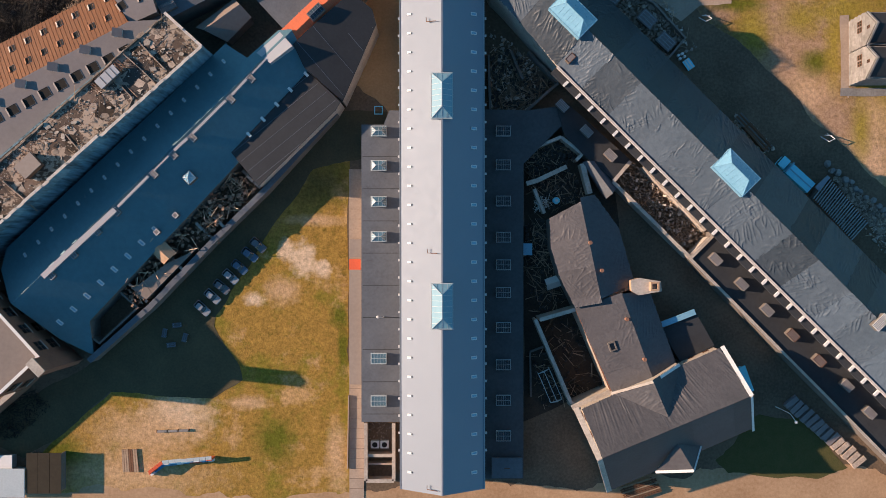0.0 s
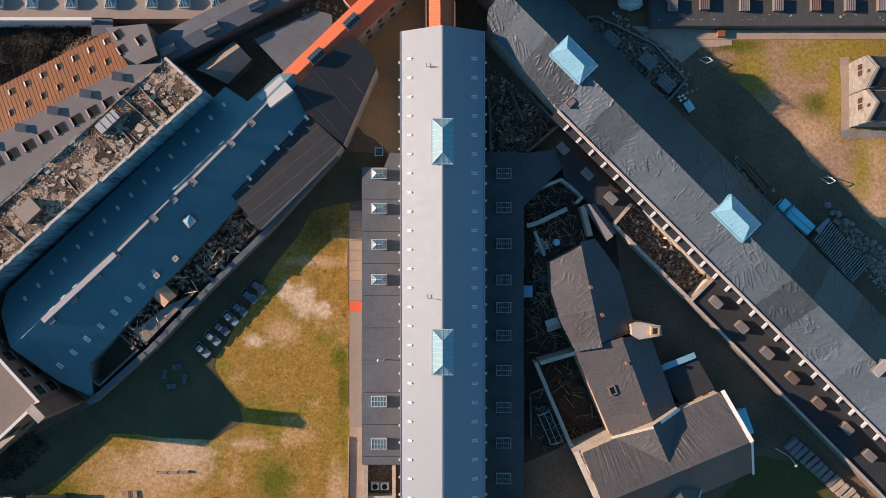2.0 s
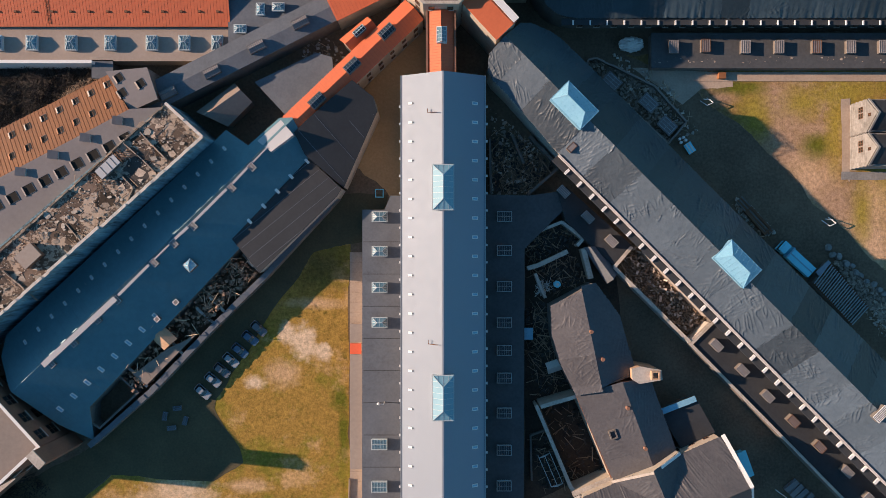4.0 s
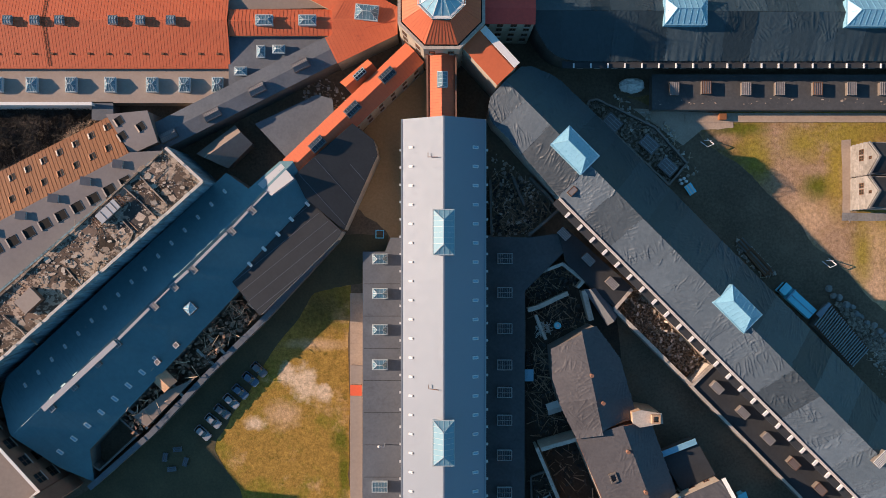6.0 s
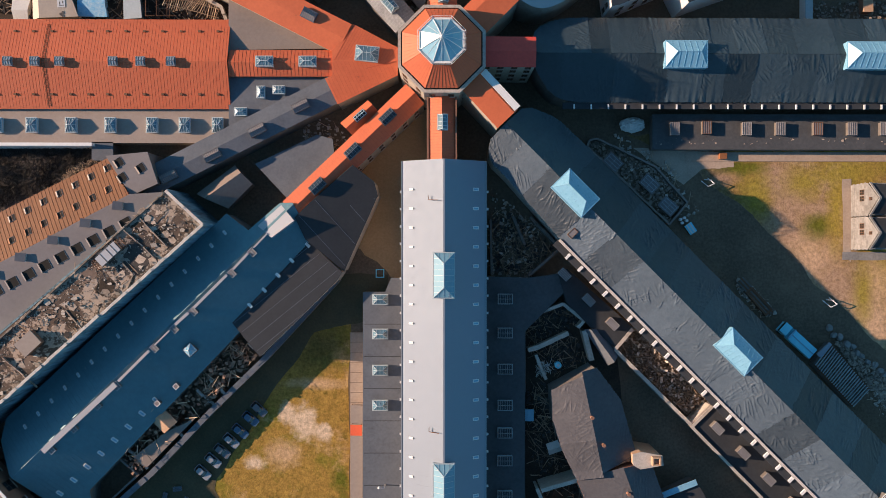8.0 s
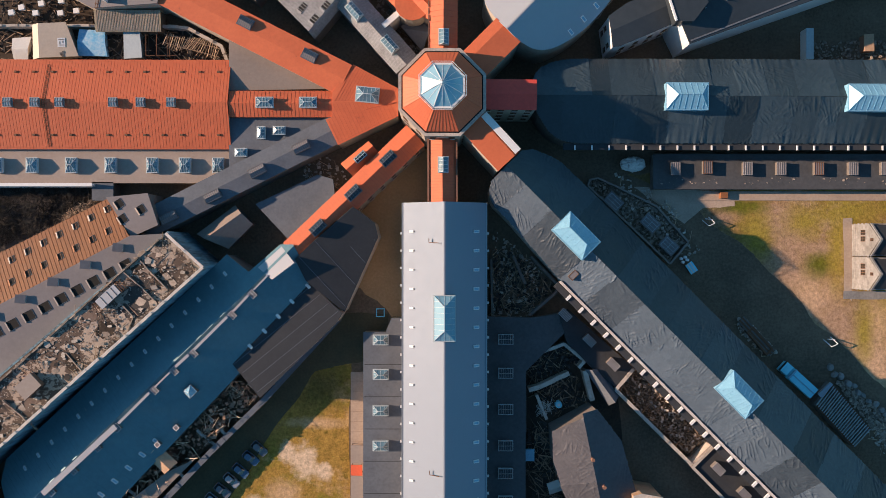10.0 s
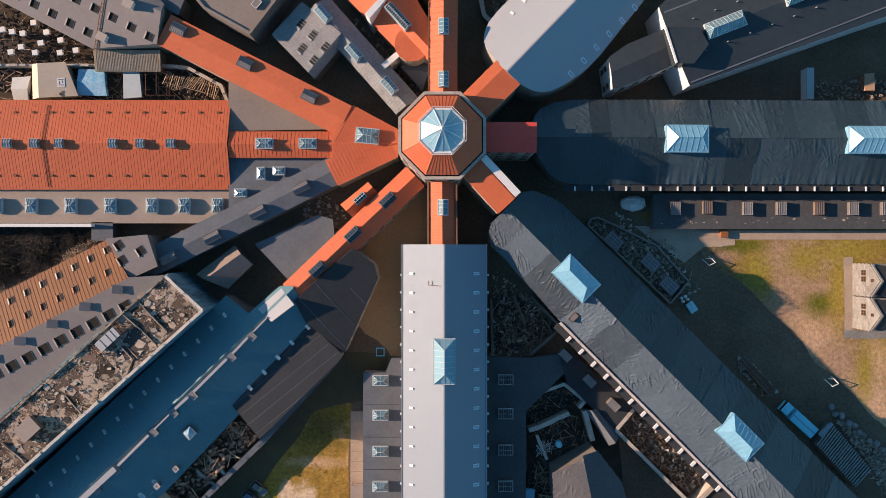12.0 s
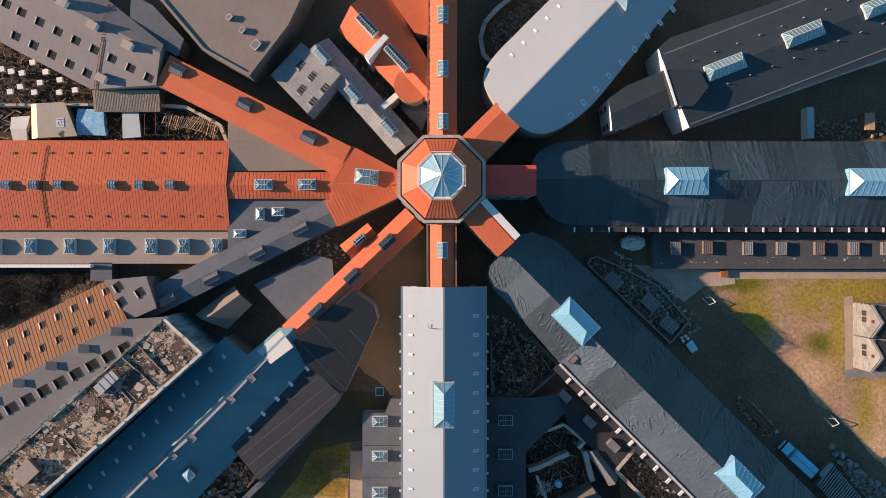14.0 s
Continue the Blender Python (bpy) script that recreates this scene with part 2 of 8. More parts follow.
M_BRICK = mat("dull_red_brick", (0.30, 0.155, 0.10), (0.20, 0.10, 0.07), rough=0.9, coarse=0.3, fine=3.5, bump=0.5)
M_DARKWALL = mat("grimy_grey_render", (0.19, 0.165, 0.145), (0.12, 0.105, 0.095), rough=0.92, coarse=0.3, fine=2.0, bump=0.4)
M_STONE = mat("pale_limestone", (0.30, 0.29, 0.28), (0.18, 0.172, 0.162), rough=0.92, coarse=0.5, fine=2.5, bump=0.7, vary=0.15)
M_COPING = mat("crumbling_pale_coping", (0.56, 0.50, 0.44), (0.34, 0.295, 0.25), rough=0.92, coarse=0.4, fine=2.5, bump=0.6, stain=(0.16, 0.12, 0.09))
M_PALECOPE = mat("whitewashed_coping", (0.72, 0.66, 0.60), (0.48, 0.43, 0.385), rough=0.9, coarse=0.5, fine=2.5, bump=0.5, stain=(0.26, 0.22, 0.19))
M_BLUEWALL = mat("peeling_grey_facade", (0.25, 0.40, 0.47), (0.035, 0.05, 0.06), rough=0.85, coarse=0.45, fine=1.5, bump=0.6, stretch=(1, 1, 0.12))
M_WHITE = mat("white_painted_metal", (0.80, 0.79, 0.77), (0.70, 0.69, 0.67), rough=0.5, bump=0.05)
M_FRAME = mat("pale_grey_frame", (0.50, 0.56, 0.58), (0.40, 0.46, 0.48), rough=0.5, bump=0.05)
M_GLASS = glass("roof_glazing", (0.26, 0.44, 0.54))
M_LANT = mat("frosted_lantern_glass", (0.27, 0.47, 0.58), (0.22, 0.41, 0.52), rough=0.5, metal=0.35, coarse=0.5, fine=2, bump=0.04, spec=0.6)
M_GLAZE = mat("dusty_blue_glazing", (0.20, 0.37, 0.46), (0.16, 0.31, 0.40), rough=0.62, coarse=0.5, fine=2, bump=0.05, spec=0.5)
M_PANE = glass("dark_window_glass", (0.035, 0.045, 0.055), 0.08, 0.2)
M_POLY = mat("milky_polycarbonate", (0.24, 0.46, 0.60), (0.19, 0.39, 0.53), rough=0.3, coarse=0.5, fine=2, bump=0.05, spec=0.5)
M_DARK = mat("dark_hollow", (0.02, 0.018, 0.016), (0.012, 0.011, 0.01), rough=0.95)
M_TIMBER = mat("grey_split_timber", (0.34, 0.245, 0.165), (0.19, 0.13, 0.09), rough=0.9, coarse=0.6, fine=5, bump=0.4, vary=0.55, island=True)
M_STRAW = mat("weathered_reed_matting", (0.47, 0.40, 0.28), (0.20, 0.16, 0.105), rough=0.95, coarse=0.5, fine=2.2, bump=0.8, stretch=(2.5, 0.25, 1))
M_SPLINT = mat("pale_splintered_timber", (0.60, 0.44, 0.30), (0.34, 0.23, 0.15), rough=0.9, coarse=0.6, fine=5, bump=0.4, vary=0.55, island=True)
M_RUBBLE = mat("rubble_mix", (0.36, 0.29, 0.225), (0.19, 0.15, 0.12), rough=0.95, coarse=0.6, fine=4, bump=0.5, vary=0.5, island=True)
M_PALERUB = mat("pale_plaster_rubble", (0.54, 0.47, 0.40), (0.29, 0.25, 0.21), rough=0.95, coarse=0.6, fine=4, bump=0.5, vary=0.4, island=True)
M_FLOOR = mat("broken_plaster_floor", (0.42, 0.33, 0.26), (0.115, 0.084, 0.066), rough=0.95, coarse=0.22, fine=1.5, bump=0.8, spec=0.2, grain=0.42)
for n in M_FLOOR.node_tree.nodes:
    if n.bl_idname == "ShaderNodeValToRGB":              # plaster flaked off in patches with sharp edges
        n.color_ramp.elements[0].position, n.color_ramp.elements[1].position = 0.49, 0.525
M_BAREFLOOR = mat("bare_brown_floor", (0.20, 0.145, 0.115), (0.13, 0.092, 0.072), rough=0.95, coarse=0.5, fine=2.5, bump=0.4)
M_PLATE = mat("fallen_plaster_plate", (0.47, 0.385, 0.31), (0.25, 0.19, 0.15), rough=0.95, coarse=0.5, fine=3, bump=0.4, vary=0.4, island=True)
M_REDRUB = mat("brick_rubble", (0.44, 0.27, 0.18), (0.20, 0.12, 0.085), rough=0.95, coarse=0.6, fine=4, bump=0.5, vary=0.5, island=True)
M_SOOT = mat("sooty_debris", (0.075, 0.065, 0.06), (0.035, 0.03, 0.028), rough=0.95, coarse=0.5, fine=3, bump=0.5, vary=0.4, island=True)
M_BRANCH = mat("bare_branches", (0.036, 0.031, 0.025), (0.02, 0.017, 0.014), rough=0.95, vary=0.4, island=True)
M_RUST = mat("rusty_steel", (0.22, 0.11, 0.06), (0.12, 0.06, 0.035), rough=0.8, metal=0.2, bump=0.3)
M_GALV = mat("galvanised_steel", (0.45, 0.47, 0.48), (0.36, 0.38, 0.39), rough=0.45, metal=0.5)
M_WHITETARP = mat("white_tarpaulin", (0.72, 0.70, 0.66), (0.6, 0.58, 0.54), rough=0.6, bump=0.4)
M_CREAMTARP = mat("cream_tarpaulin", (0.60, 0.49, 0.38), (0.50, 0.40, 0.31), rough=0.6, coarse=0.3, bump=0.3)
M_BLUETARP = mat("bright_blue_tarpaulin", (0.10, 0.40, 0.66), (0.44, 0.60, 0.72), rough=0.45, coarse=0.7, fine=2, bump=0.7)
M_TRUCK = mat("sky_blue_lorry_paint", (0.28, 0.78, 0.92), (0.22, 0.68, 0.86), rough=0.4, bump=0.05)
M_RUBBER = mat("black_rubber", (0.02, 0.02, 0.02), (0.012, 0.012, 0.012), rough=0.9)
M_CARS = [mat("car_paint_" + n, c, c, rough=0.3, bump=0.02, spec=0.6) for n, c in (("silver", (0.26, 0.28, 0.31)), ("grey", (0.12, 0.13, 0.15)), ("blue", (0.07, 0.12, 0.19)), ("white", (0.7, 0.72, 0.74)))]
M_PLAYRED = mat("red_orange_paint", (0.70, 0.12, 0.05), (0.6, 0.1, 0.04), rough=0.5)
M_PLAYBLUE = mat("blue_paint", (0.10, 0.30, 0.50), (0.08, 0.24, 0.42), rough=0.5)

# ---------------------------------------------------------------- builders


def link_mesh(name, bm, material):
    me = bpy.data.meshes.new(name)
    bm.to_mesh(me)
    bm.free()
    for m in material if isinstance(material, (list, tuple)) else [material]:
        me.materials.append(m)
    return me


def hang(name, me, parent, m=Matrix(), label=""):
    """An object of the mesh me at the world pose m, as a part of parent."""
    ob = new(name, me)
    ob.parent = parent
    if parent is not None and parent.get("anchor") is not None:
        ob.matrix_parent_inverse = Matrix.Translation(parent.location).inverted()
    ob.matrix_basis = m
    if label:
        ob["label"] = label
    return ob


def part(name, bm, material, parent, label=""):
    return hang(name, link_mesh(name, bm, material), parent, Matrix(), label)


def anchor(name, x, y, z, label, category, group="", kind=""):
    e = new(name)
    e.location = (x, y, z)
    e["anchor"] = 1
    e.empty_display_size = 0.5
    return tagged(e, label, category, group, kind)


def box(bm, cx, cy, cz, sx, sy, sz, m=Matrix(), idx=0):
    r = bmesh.ops.create_cube(bm, size=1, matrix=m @ Matrix.Translation((cx, cy, cz)) @ Matrix.Diagonal((sx, sy, sz, 1)))
    if idx:
        for f in {f for v in r["verts"] for f in v.link_faces}:
            f.material_index = idx


def bar(bm, p, q, w, h=None):
    """A square bar from p to q."""
    p, q = Vector(p), Vector(q)
    d = q - p
    if d.length < 1e-4:
        return
    m = Matrix.Translation((p + q) / 2) @ d.to_track_quat("X", "Z").to_matrix().to_4x4()
    bmesh.ops.create_cube(bm, size=1, matrix=m @ Matrix.Diagonal((d.length, w, h or w, 1)))


def ccw(poly):
    a = sum(p[0] * q[1] - q[0] * p[1] for p, q in zip(poly, poly[1:] + poly[:1]))
    return list(poly) if a > 0 else list(reversed(poly))


def grow(poly, r):
    """The polygon (counter-clockwise) moved outwards by r."""
    out, n = [], len(poly)
    for i in range(n):
        p0, p1, p2 = (Vector(poly[(i + k) % n]) for k in (-1, 0, 1))
        e1, e2 = (p1 - p0).normalized(), (p2 - p1).normalized()
        n1, n2 = Vector((e1.y, -e1.x)), Vector((e2.y, -e2.x))
        k = n1 + n2
        k = k / max(k.dot(n1), 0.35)
        out.append(tuple(p1 + k * r))
    return out


def soften(poly, most=1.6, times=2):
    """The polygon with its corners cut back, for walls that run round in a curve."""
    for _ in range(times):
        out = []
        for p, q in zip(poly, poly[1:] + poly[:1]):
            p, q = Vector(p), Vector(q)
            k = min(0.25, most / (q - p).length)
            out += [tuple(p.lerp(q, k)), tuple(q.lerp(p, k))]
        poly, most = out, most * 0.6
    return poly


def clip(poly, a, n, sign):
    """The piece of poly on one side of the line through a with normal n."""
    out = []
    for p, q in zip(poly, poly[1:] + poly[:1]):
        dp, dq = (sign * (Vector(v) - a).dot(n) for v in (p, q))
        if dp >= -1e-6:
            out.append(tuple(p))
        if (dp > 1e-6 and dq < -1e-6) or (dp < -1e-6 and dq > 1e-6):
            t = dp / (dp - dq)
            out.append(tuple(Vector(p).lerp(Vector(q), t)))
    return out


def slab(bm, poly, top, bottom):
    """A solid over poly between the heights that top and bottom give."""
    lo = [bm.verts.new((x, y, bottom(x, y))) for x, y in poly]
    hi = [bm.verts.new((x, y, top(x, y))) for x, y in poly]
    n = len(poly)
    bm.faces.new(hi)
    bm.faces.new(list(reversed(lo)))
    for i in range(n):
        j = (i + 1) % n
        bm.faces.new((lo[i], lo[j], hi[j], hi[i]))


def inside(poly, x, y):
    c = False
    for (x1, y1), (x2, y2) in zip(poly, poly[1:] + poly[:1]):
        if (y1 > y) != (y2 > y) and x < (x2 - x1) * (y - y1) / (y2 - y1) + x1:
            c = not c
    return c


class House:
    """A building on a footprint, with a ridge from a to b (or a flat roof) and its wall and roof as parts."""

    def __init__(self, name, label, foot, eave, ridge=None, a=None, b=None, base=0.0, wall=None, roof=None, over=0.35, thick=0.22, parapet=0.0, coping=None, category="building", flat_axis=None, hollow=False, wall_label="", group=""):
        self.foot = ccw(foot)
        self.eave = eave if isinstance(eave, tuple) else (eave, eave)
        self.ridge, self.pitched, self.base = ridge, ridge is not None, base
        if a is None:
            p = self.foot
            a, b = Vector(p[0]), Vector(p[1])
            if flat_axis:
                a, b = Vector(flat_axis[0]), Vector(flat_axis[1])
        self.a, self.b = Vector(a), Vector(b)
        self.u = (self.b - self.a).normalized()
        self.n = Vector((-self.u.y, self.u.x))
        ds = [(Vector(p) - self.a).dot(self.n) for p in self.foot]
        self.dl, self.dr = max(max(ds), 1e-3), max(-min(ds), 1e-3)
        self.yaw = math.atan2(self.u.y, self.u.x)
        cx, cy = (sum(p[i] for p in self.foot) / len(self.foot) for i in (0, 1))
        self.ob = anchor(name, cx, cy, base, label, category, group)
        # walls
        bm = bmesh.new()
        poly = list(self.foot)
        if self.pitched:
            full = []
            for p, q in zip(poly, poly[1:] + poly[:1]):
                full.append(p)
                dp, dq = (Vector(p) - self.a).dot(self.n), (Vector(q) - self.a).dot(self.n)
                if dp * dq < -1e-6:
                    full.append(tuple(Vector(p).lerp(Vector(q), dp / (dp - dq))))
            poly = full
        inner = grow(poly, -0.4)
        n = len(poly)
        rise = parapet - 0.02 if parapet else -thick + 0.02
        lo = [bm.verts.new((x, y, base)) for x, y in poly]
        hi = [bm.verts.new((x, y, self.z(x, y) + rise)) for x, y in poly]
        ih = [bm.verts.new((x, y, self.z(*poly[i]) + rise)) for i, (x, y) in enumerate(inner)]
        il = [bm.verts.new((x, y, base if hollow else self.z(*poly[i]) - 1.2)) for i, (x, y) in enumerate(inner)]
        for i in range(n):
            j = (i + 1) % n
            bm.faces.new((lo[i], lo[j], hi[j], hi[i]))
            bm.faces.new((hi[i], hi[j], ih[j], ih[i]))
            bm.faces.new((ih[i], ih[j], il[j], il[i]))
        self.wall = part("wall", bm, wall or M_PLASTER, self.ob, wall_label)
        # roof
        self.slopes = []
        if roof is not None and not hollow:
            if self.pitched:
                out = grow(self.foot, over)
                for sign in (1, -1):
                    piece = clip(out, self.a, self.n, sign)
                    if len(piece) < 3:
                        continue
                    bm = bmesh.new()
                    slab(bm, piece, lambda x, y: self.z(x, y), lambda x, y: self.z(x, y) - thick)
                    self.slopes.append(part("roof_slope", bm, roof, self.ob))
            else:
                bm = bmesh.new()
                o = grow(self.foot, -0.42 if parapet else over)
                slab(bm, o, lambda x, y: self.eave[0], lambda x, y: self.eave[0] - thick)
                self.slopes.append(part("roof_deck", bm, roof, self.ob))
        if parapet and coping:
            bm = bmesh.new()
            o, i_ = grow(self.foot, 0.08), grow(self.foot, -0.5)
            k, z = len(o), self.eave[0] + parapet
            ring = [[bm.verts.new((*p, h)) for p in c] for c, h in ((o, z - 0.01), (o, z + 0.1), (i_, z + 0.1), (i_, z - 0.01))]
            for r, q in zip(ring, ring[1:] + ring[:1]):
                for i in range(k):
                    j = (i + 1) % k
                    bm.faces.new((r[i], r[j], q[j], q[i]))
            part("coping", bm, coping, self.ob, "pale weathered coping")

    def z(self, x, y):
        if not self.pitched:
            return self.eave[0]
        d = (Vector((x, y)) - self.a).dot(self.n)
        if d >= 0:
            return self.ridge - (self.ridge - self.eave[0]) * d / self.dl
        return self.ridge - (self.ridge - self.eave[1]) * -d / self.dr

    def at(self, s, d):
        p = self.a + self.u * s + self.n * d
        return Vector((p.x, p.y, self.z(p.x, p.y)))

    def sd(self, x, y):
        v = Vector((x, y)) - self.a
        return v.dot(self.u), v.dot(self.n)

    def tilt(self, d):
        """The turn of a thing that lies on the slope on the side of d."""
        if not self.pitched:
            return Matrix.Rotation(self.yaw, 4, "Z")
        k = -(self.ridge - self.eave[0]) / self.dl if d >= 0 else (self.ridge - self.eave[1]) / self.dr
        return Matrix.Rotation(self.yaw, 4, "Z") @ Matrix.Rotation(math.atan(k), 4, "X")

    def reach(self, s, grown=0.0):
        """How far the footprint goes to both sides of the axis at s."""
        poly = grow(self.foot, grown) if grown else self.foot
        ds = []
        for p, q in zip(poly, poly[1:] + poly[:1]):
            (s1, d1), (s2, d2) = self.sd(*p), self.sd(*q)
            if (s1 - s) * (s2 - s) < 0:
                ds.append(d1 + (d2 - d1) * (s - s1) / (s2 - s1))
        return (min(ds), max(ds)) if len(ds) >= 2 else None

    def span(self):
        ss = [self.sd(*p)[0] for p in self.foot]
        return min(ss), max(ss)

    def seams(self, step, material, w=0.06, h=0.035, sides=(1, -1)):
        """Standing seams down both slopes."""
        lo, hi = self.span()
        for side in sides:
            bm = bmesh.new()
            s = lo + step * 0.4
            while s < hi:
                r = self.reach(s, 0.3)
                if r and r[0] < -0.2 and side < 0 or r and r[1] > 0.2 and side > 0:
                    d0, d1 = (0.05, r[1]) if side > 0 else (-0.05, r[0])
                    if r[0] > 0:
                        d0 = r[0]
                    bar(bm, self.at(s, d0) + Vector((0, 0, h / 2)), self.at(s, d1) + Vector((0, 0, h / 2)), w, h)
                s += step
            tagged(part("standing_seams", bm, material, self.ob), kind="stuff")

    def capping(self, material, w=0.5, h=0.1):
        lo, hi = self.span()
        bm = bmesh.new()
        bar(bm, self.at(lo - 0.3, 0) + Vector((0, 0, h / 2)), self.at(hi + 0.3, 0) + Vector((0, 0, h / 2)), w, h)
        part("ridge_cap", bm, material, self.ob)

    def windows(self, step, rows, w=1.1, h=1.5, edges=None, margin=2.0, sill=True, dark=True):
        """Barred windows in rows along the outside walls."""
        fr, pa, si = window_meshes(w, h, dark)
        n = len(self.foot)
        for i in range(n):
            if edges is not None and i not in edges:
                continue
            p, q = Vector(self.foot[i]), Vector(self.foot[(i + 1) % n])
            e = q - p
            if e.length < 2 * margin + w:
                continue
            k = max(int((e.length - 2 * margin) / step), 1)
            for j in range(k + 1):
                c = p.lerp(q, (margin + (e.length - 2 * margin) * j / k) / e.length)
                top = self.z(c.x, c.y)
                for zr in rows:
                    if self.base + zr + h / 2 + 0.4 > top:
                        continue
                    m = Matrix.Translation((c.x, c.y, self.base + zr)) @ Matrix.Rotation(math.atan2(e.y, e.x), 4, "Z")
                    f = hang("window", fr, self.ob, m)
                    hang("pane", pa, f)
                    if sill:
                        hang("sill", si, f)


CACHE = {}


def lattice(bm, us, vs, w, depth, m=Matrix()):
    """One solid grid of bars, w wide, along the lines us and vs of a plane, depth thick."""
    def cuts(c):
        out = []
        for k in c:
            out += [k - w / 2, k + w / 2]
        return out
    xs, ys = cuts(us), cuts(vs)
    lay = [{(i, j): bm.verts.new(m @ Vector((x, y, z))) for i, x in enumerate(xs) for j, y in enumerate(ys)} for z in (depth, 0.0)]
    solid = {(i, j) for i in range(len(xs) - 1) for j in range(len(ys) - 1) if i % 2 == 0 or j % 2 == 0}
    for i, j in solid:
        q = ((i, j), (i + 1, j), (i + 1, j + 1), (i, j + 1))
        bm.faces.new([lay[0][k] for k in q])
        bm.faces.new([lay[1][k] for k in reversed(q)])
        for (a, b), nb in zip(zip(q, q[1:] + q[:1]), ((i, j - 1), (i + 1, j), (i, j + 1), (i - 1, j))):
            if nb not in solid:
                bm.faces.new((lay[1][a], lay[1][b], lay[0][b], lay[0][a]))


def window_meshes(w, h, dark=False):
    key = ("win", w, h, dark)
    if key not in CACHE:
        bm = bmesh.new()
        lattice(bm, (-w / 2, 0, w / 2), (-h / 2, 0, h / 2), 0.09, 0.1, Matrix.Rotation(math.pi / 2, 4, "X") @ Matrix.Translation((0, 0, -0.02)))
        fr = link_mesh("window", bm, M_RUST if dark else M_FRAME)
        bm = bmesh.new()
        box(bm, 0, -0.01, 0, w - 0.02, 0.04, h - 0.02)
        pa = link_mesh("pane", bm, M_PANE)
        bm = bmesh.new()
        box(bm, 0, -0.12, -h / 2 - 0.1, w + 0.3, 0.24, 0.08)
        CACHE[key] = fr, pa, link_mesh("sill", bm, M_COPING)
    return CACHE[key]


def hip_lantern(w, l, hc, hr, bars, glaze, frame_mat, curb_mat, hipped=0.5):
    """Meshes of a glazed roof lantern: curb, hipped glazing, bars. l along x, w along y."""
    key = ("lantern", w, l, hc, hr, bars, glaze.name, frame_mat.name, curb_mat.name, hipped)
    if key in CACHE:
        return CACHE[key]
    bm = bmesh.new()
    box(bm, 0, 0, hc / 2 - 0.4, l, w, hc + 0.8)
    box(bm, 0, 0, hc, l + 0.16, w + 0.16, 0.08)
    curb = link_mesh("curb", bm, curb_mat)
    x, y, k = l / 2 - 0.04, w / 2 - 0.04, min(w, l) * hipped
    base = [Vector(p) for p in ((-x, -y, hc + 0.05), (x, -y, hc + 0.05), (x, y, hc + 0.05), (-x, y, hc + 0.05))]
    r0, r1 = Vector((-max(x - k, 0.02), 0, hc + hr)), Vector((max(x - k, 0.02), 0, hc + hr))
    bm = bmesh.new()
    v = [bm.verts.new(p) for p in (*base, r0, r1)]
    for f in ((0, 1, 5, 4), (1, 2, 5), (2, 3, 4, 5), (3, 0, 4), (3, 2, 1, 0)):
        bm.faces.new([v[i] for i in f])
    gl = link_mesh("glazing", bm, glaze)
    bm = bmesh.new()
    up = Vector((0, 0, 0.03))
    for p, q in ((base[0], r0), (base[3], r0), (base[1], r1), (base[2], r1), (r0, r1), (base[0], base[1]), (base[1], base[2]), (base[2], base[3]), (base[3], base[0])):
        bar(bm, p + up, q + up, 0.1, 0.08)
    for i in range(1, bars):
        f = i / bars
        for e0, e1 in ((base[0], base[1]), (base[3], base[2])):
            p = e0.lerp(e1, f)
            q = Vector((min(max(p.x, r0.x), r1.x), 0, hc + hr))
            t = 1.0
            if p.x < r0.x:
                t = (p.x + x) / max(r0.x + x, 1e-3)
            elif p.x > r1.x:
                t = (x - p.x) / max(x - r1.x, 1e-3)
            q = Vector((p.x, p.y * (1 - t), hc + 0.05 + (hr - 0.05) * t))
            bar(bm, p + up, q + up, 0.06, 0.06)
    for i in range(1, 4):
        for e0, e1, r in ((base[0], base[3], r0), (base[1], base[2], r1)):
            p = e0.lerp(e1, i / 4)
            t = 1 - abs(i / 4 - 0.5) * 2
            bar(bm, p + up, Vector((p.x + (r.x - p.x) * t, p.y, p.z + (r.z - p.z) * t)) + up, 0.06, 0.06)
    CACHE[key] = curb, gl, link_mesh("glazing_frame", bm, frame_mat)
    return CACHE[key]


def lantern(house, x, y, w, l, hc, hr, bars=6, yaw=0.0, glaze=None, frame_mat=None, curb_mat=None, hipped=0.5, label="", drop=0.0):
    glaze, frame_mat, curb_mat = glaze or M_GLASS, frame_mat or M_FRAME, curb_mat or M_FRAME
    c, g, b = hip_lantern(w, l, hc, hr, bars, glaze, frame_mat, curb_mat, hipped)
    m = Matrix.Translation((x, y, house.z(x, y) - drop)) @ Matrix.Rotation(yaw, 4, "Z")
    o = hang("skylight", c, house.ob, m, label)
    hang("glazing", g, o).visible_shadow = glaze is not M_POLY
    hang("glazing_frame", b, o)
    return o


def roof_window(house, s, d, w=0.7, l=1.3, label=""):
    """A small flat roof window with its frame, on a slope; l across the axis."""
    key = ("roofwin", w, l)
    if key not in CACHE:
        bm = bmesh.new()
        lattice(bm, (-w / 2 + 0.065, w / 2 - 0.065), (-l / 2 + 0.065, l / 2 - 0.065), 0.13, 0.16)
        f = link_mesh("roof_window", bm, M_WHITE)
        bm = bmesh.new()
        box(bm, 0, 0, 0.06, w - 0.2, l - 0.2, 0.06)
        CACHE[key] = f, link_mesh("pane", bm, M_POLY)
    f, p = CACHE[key]
    o = hang("roof_window", f, house.ob, Matrix.Translation(house.at(s, d)) @ house.tilt(d), label)
    hang("pane", p, o)


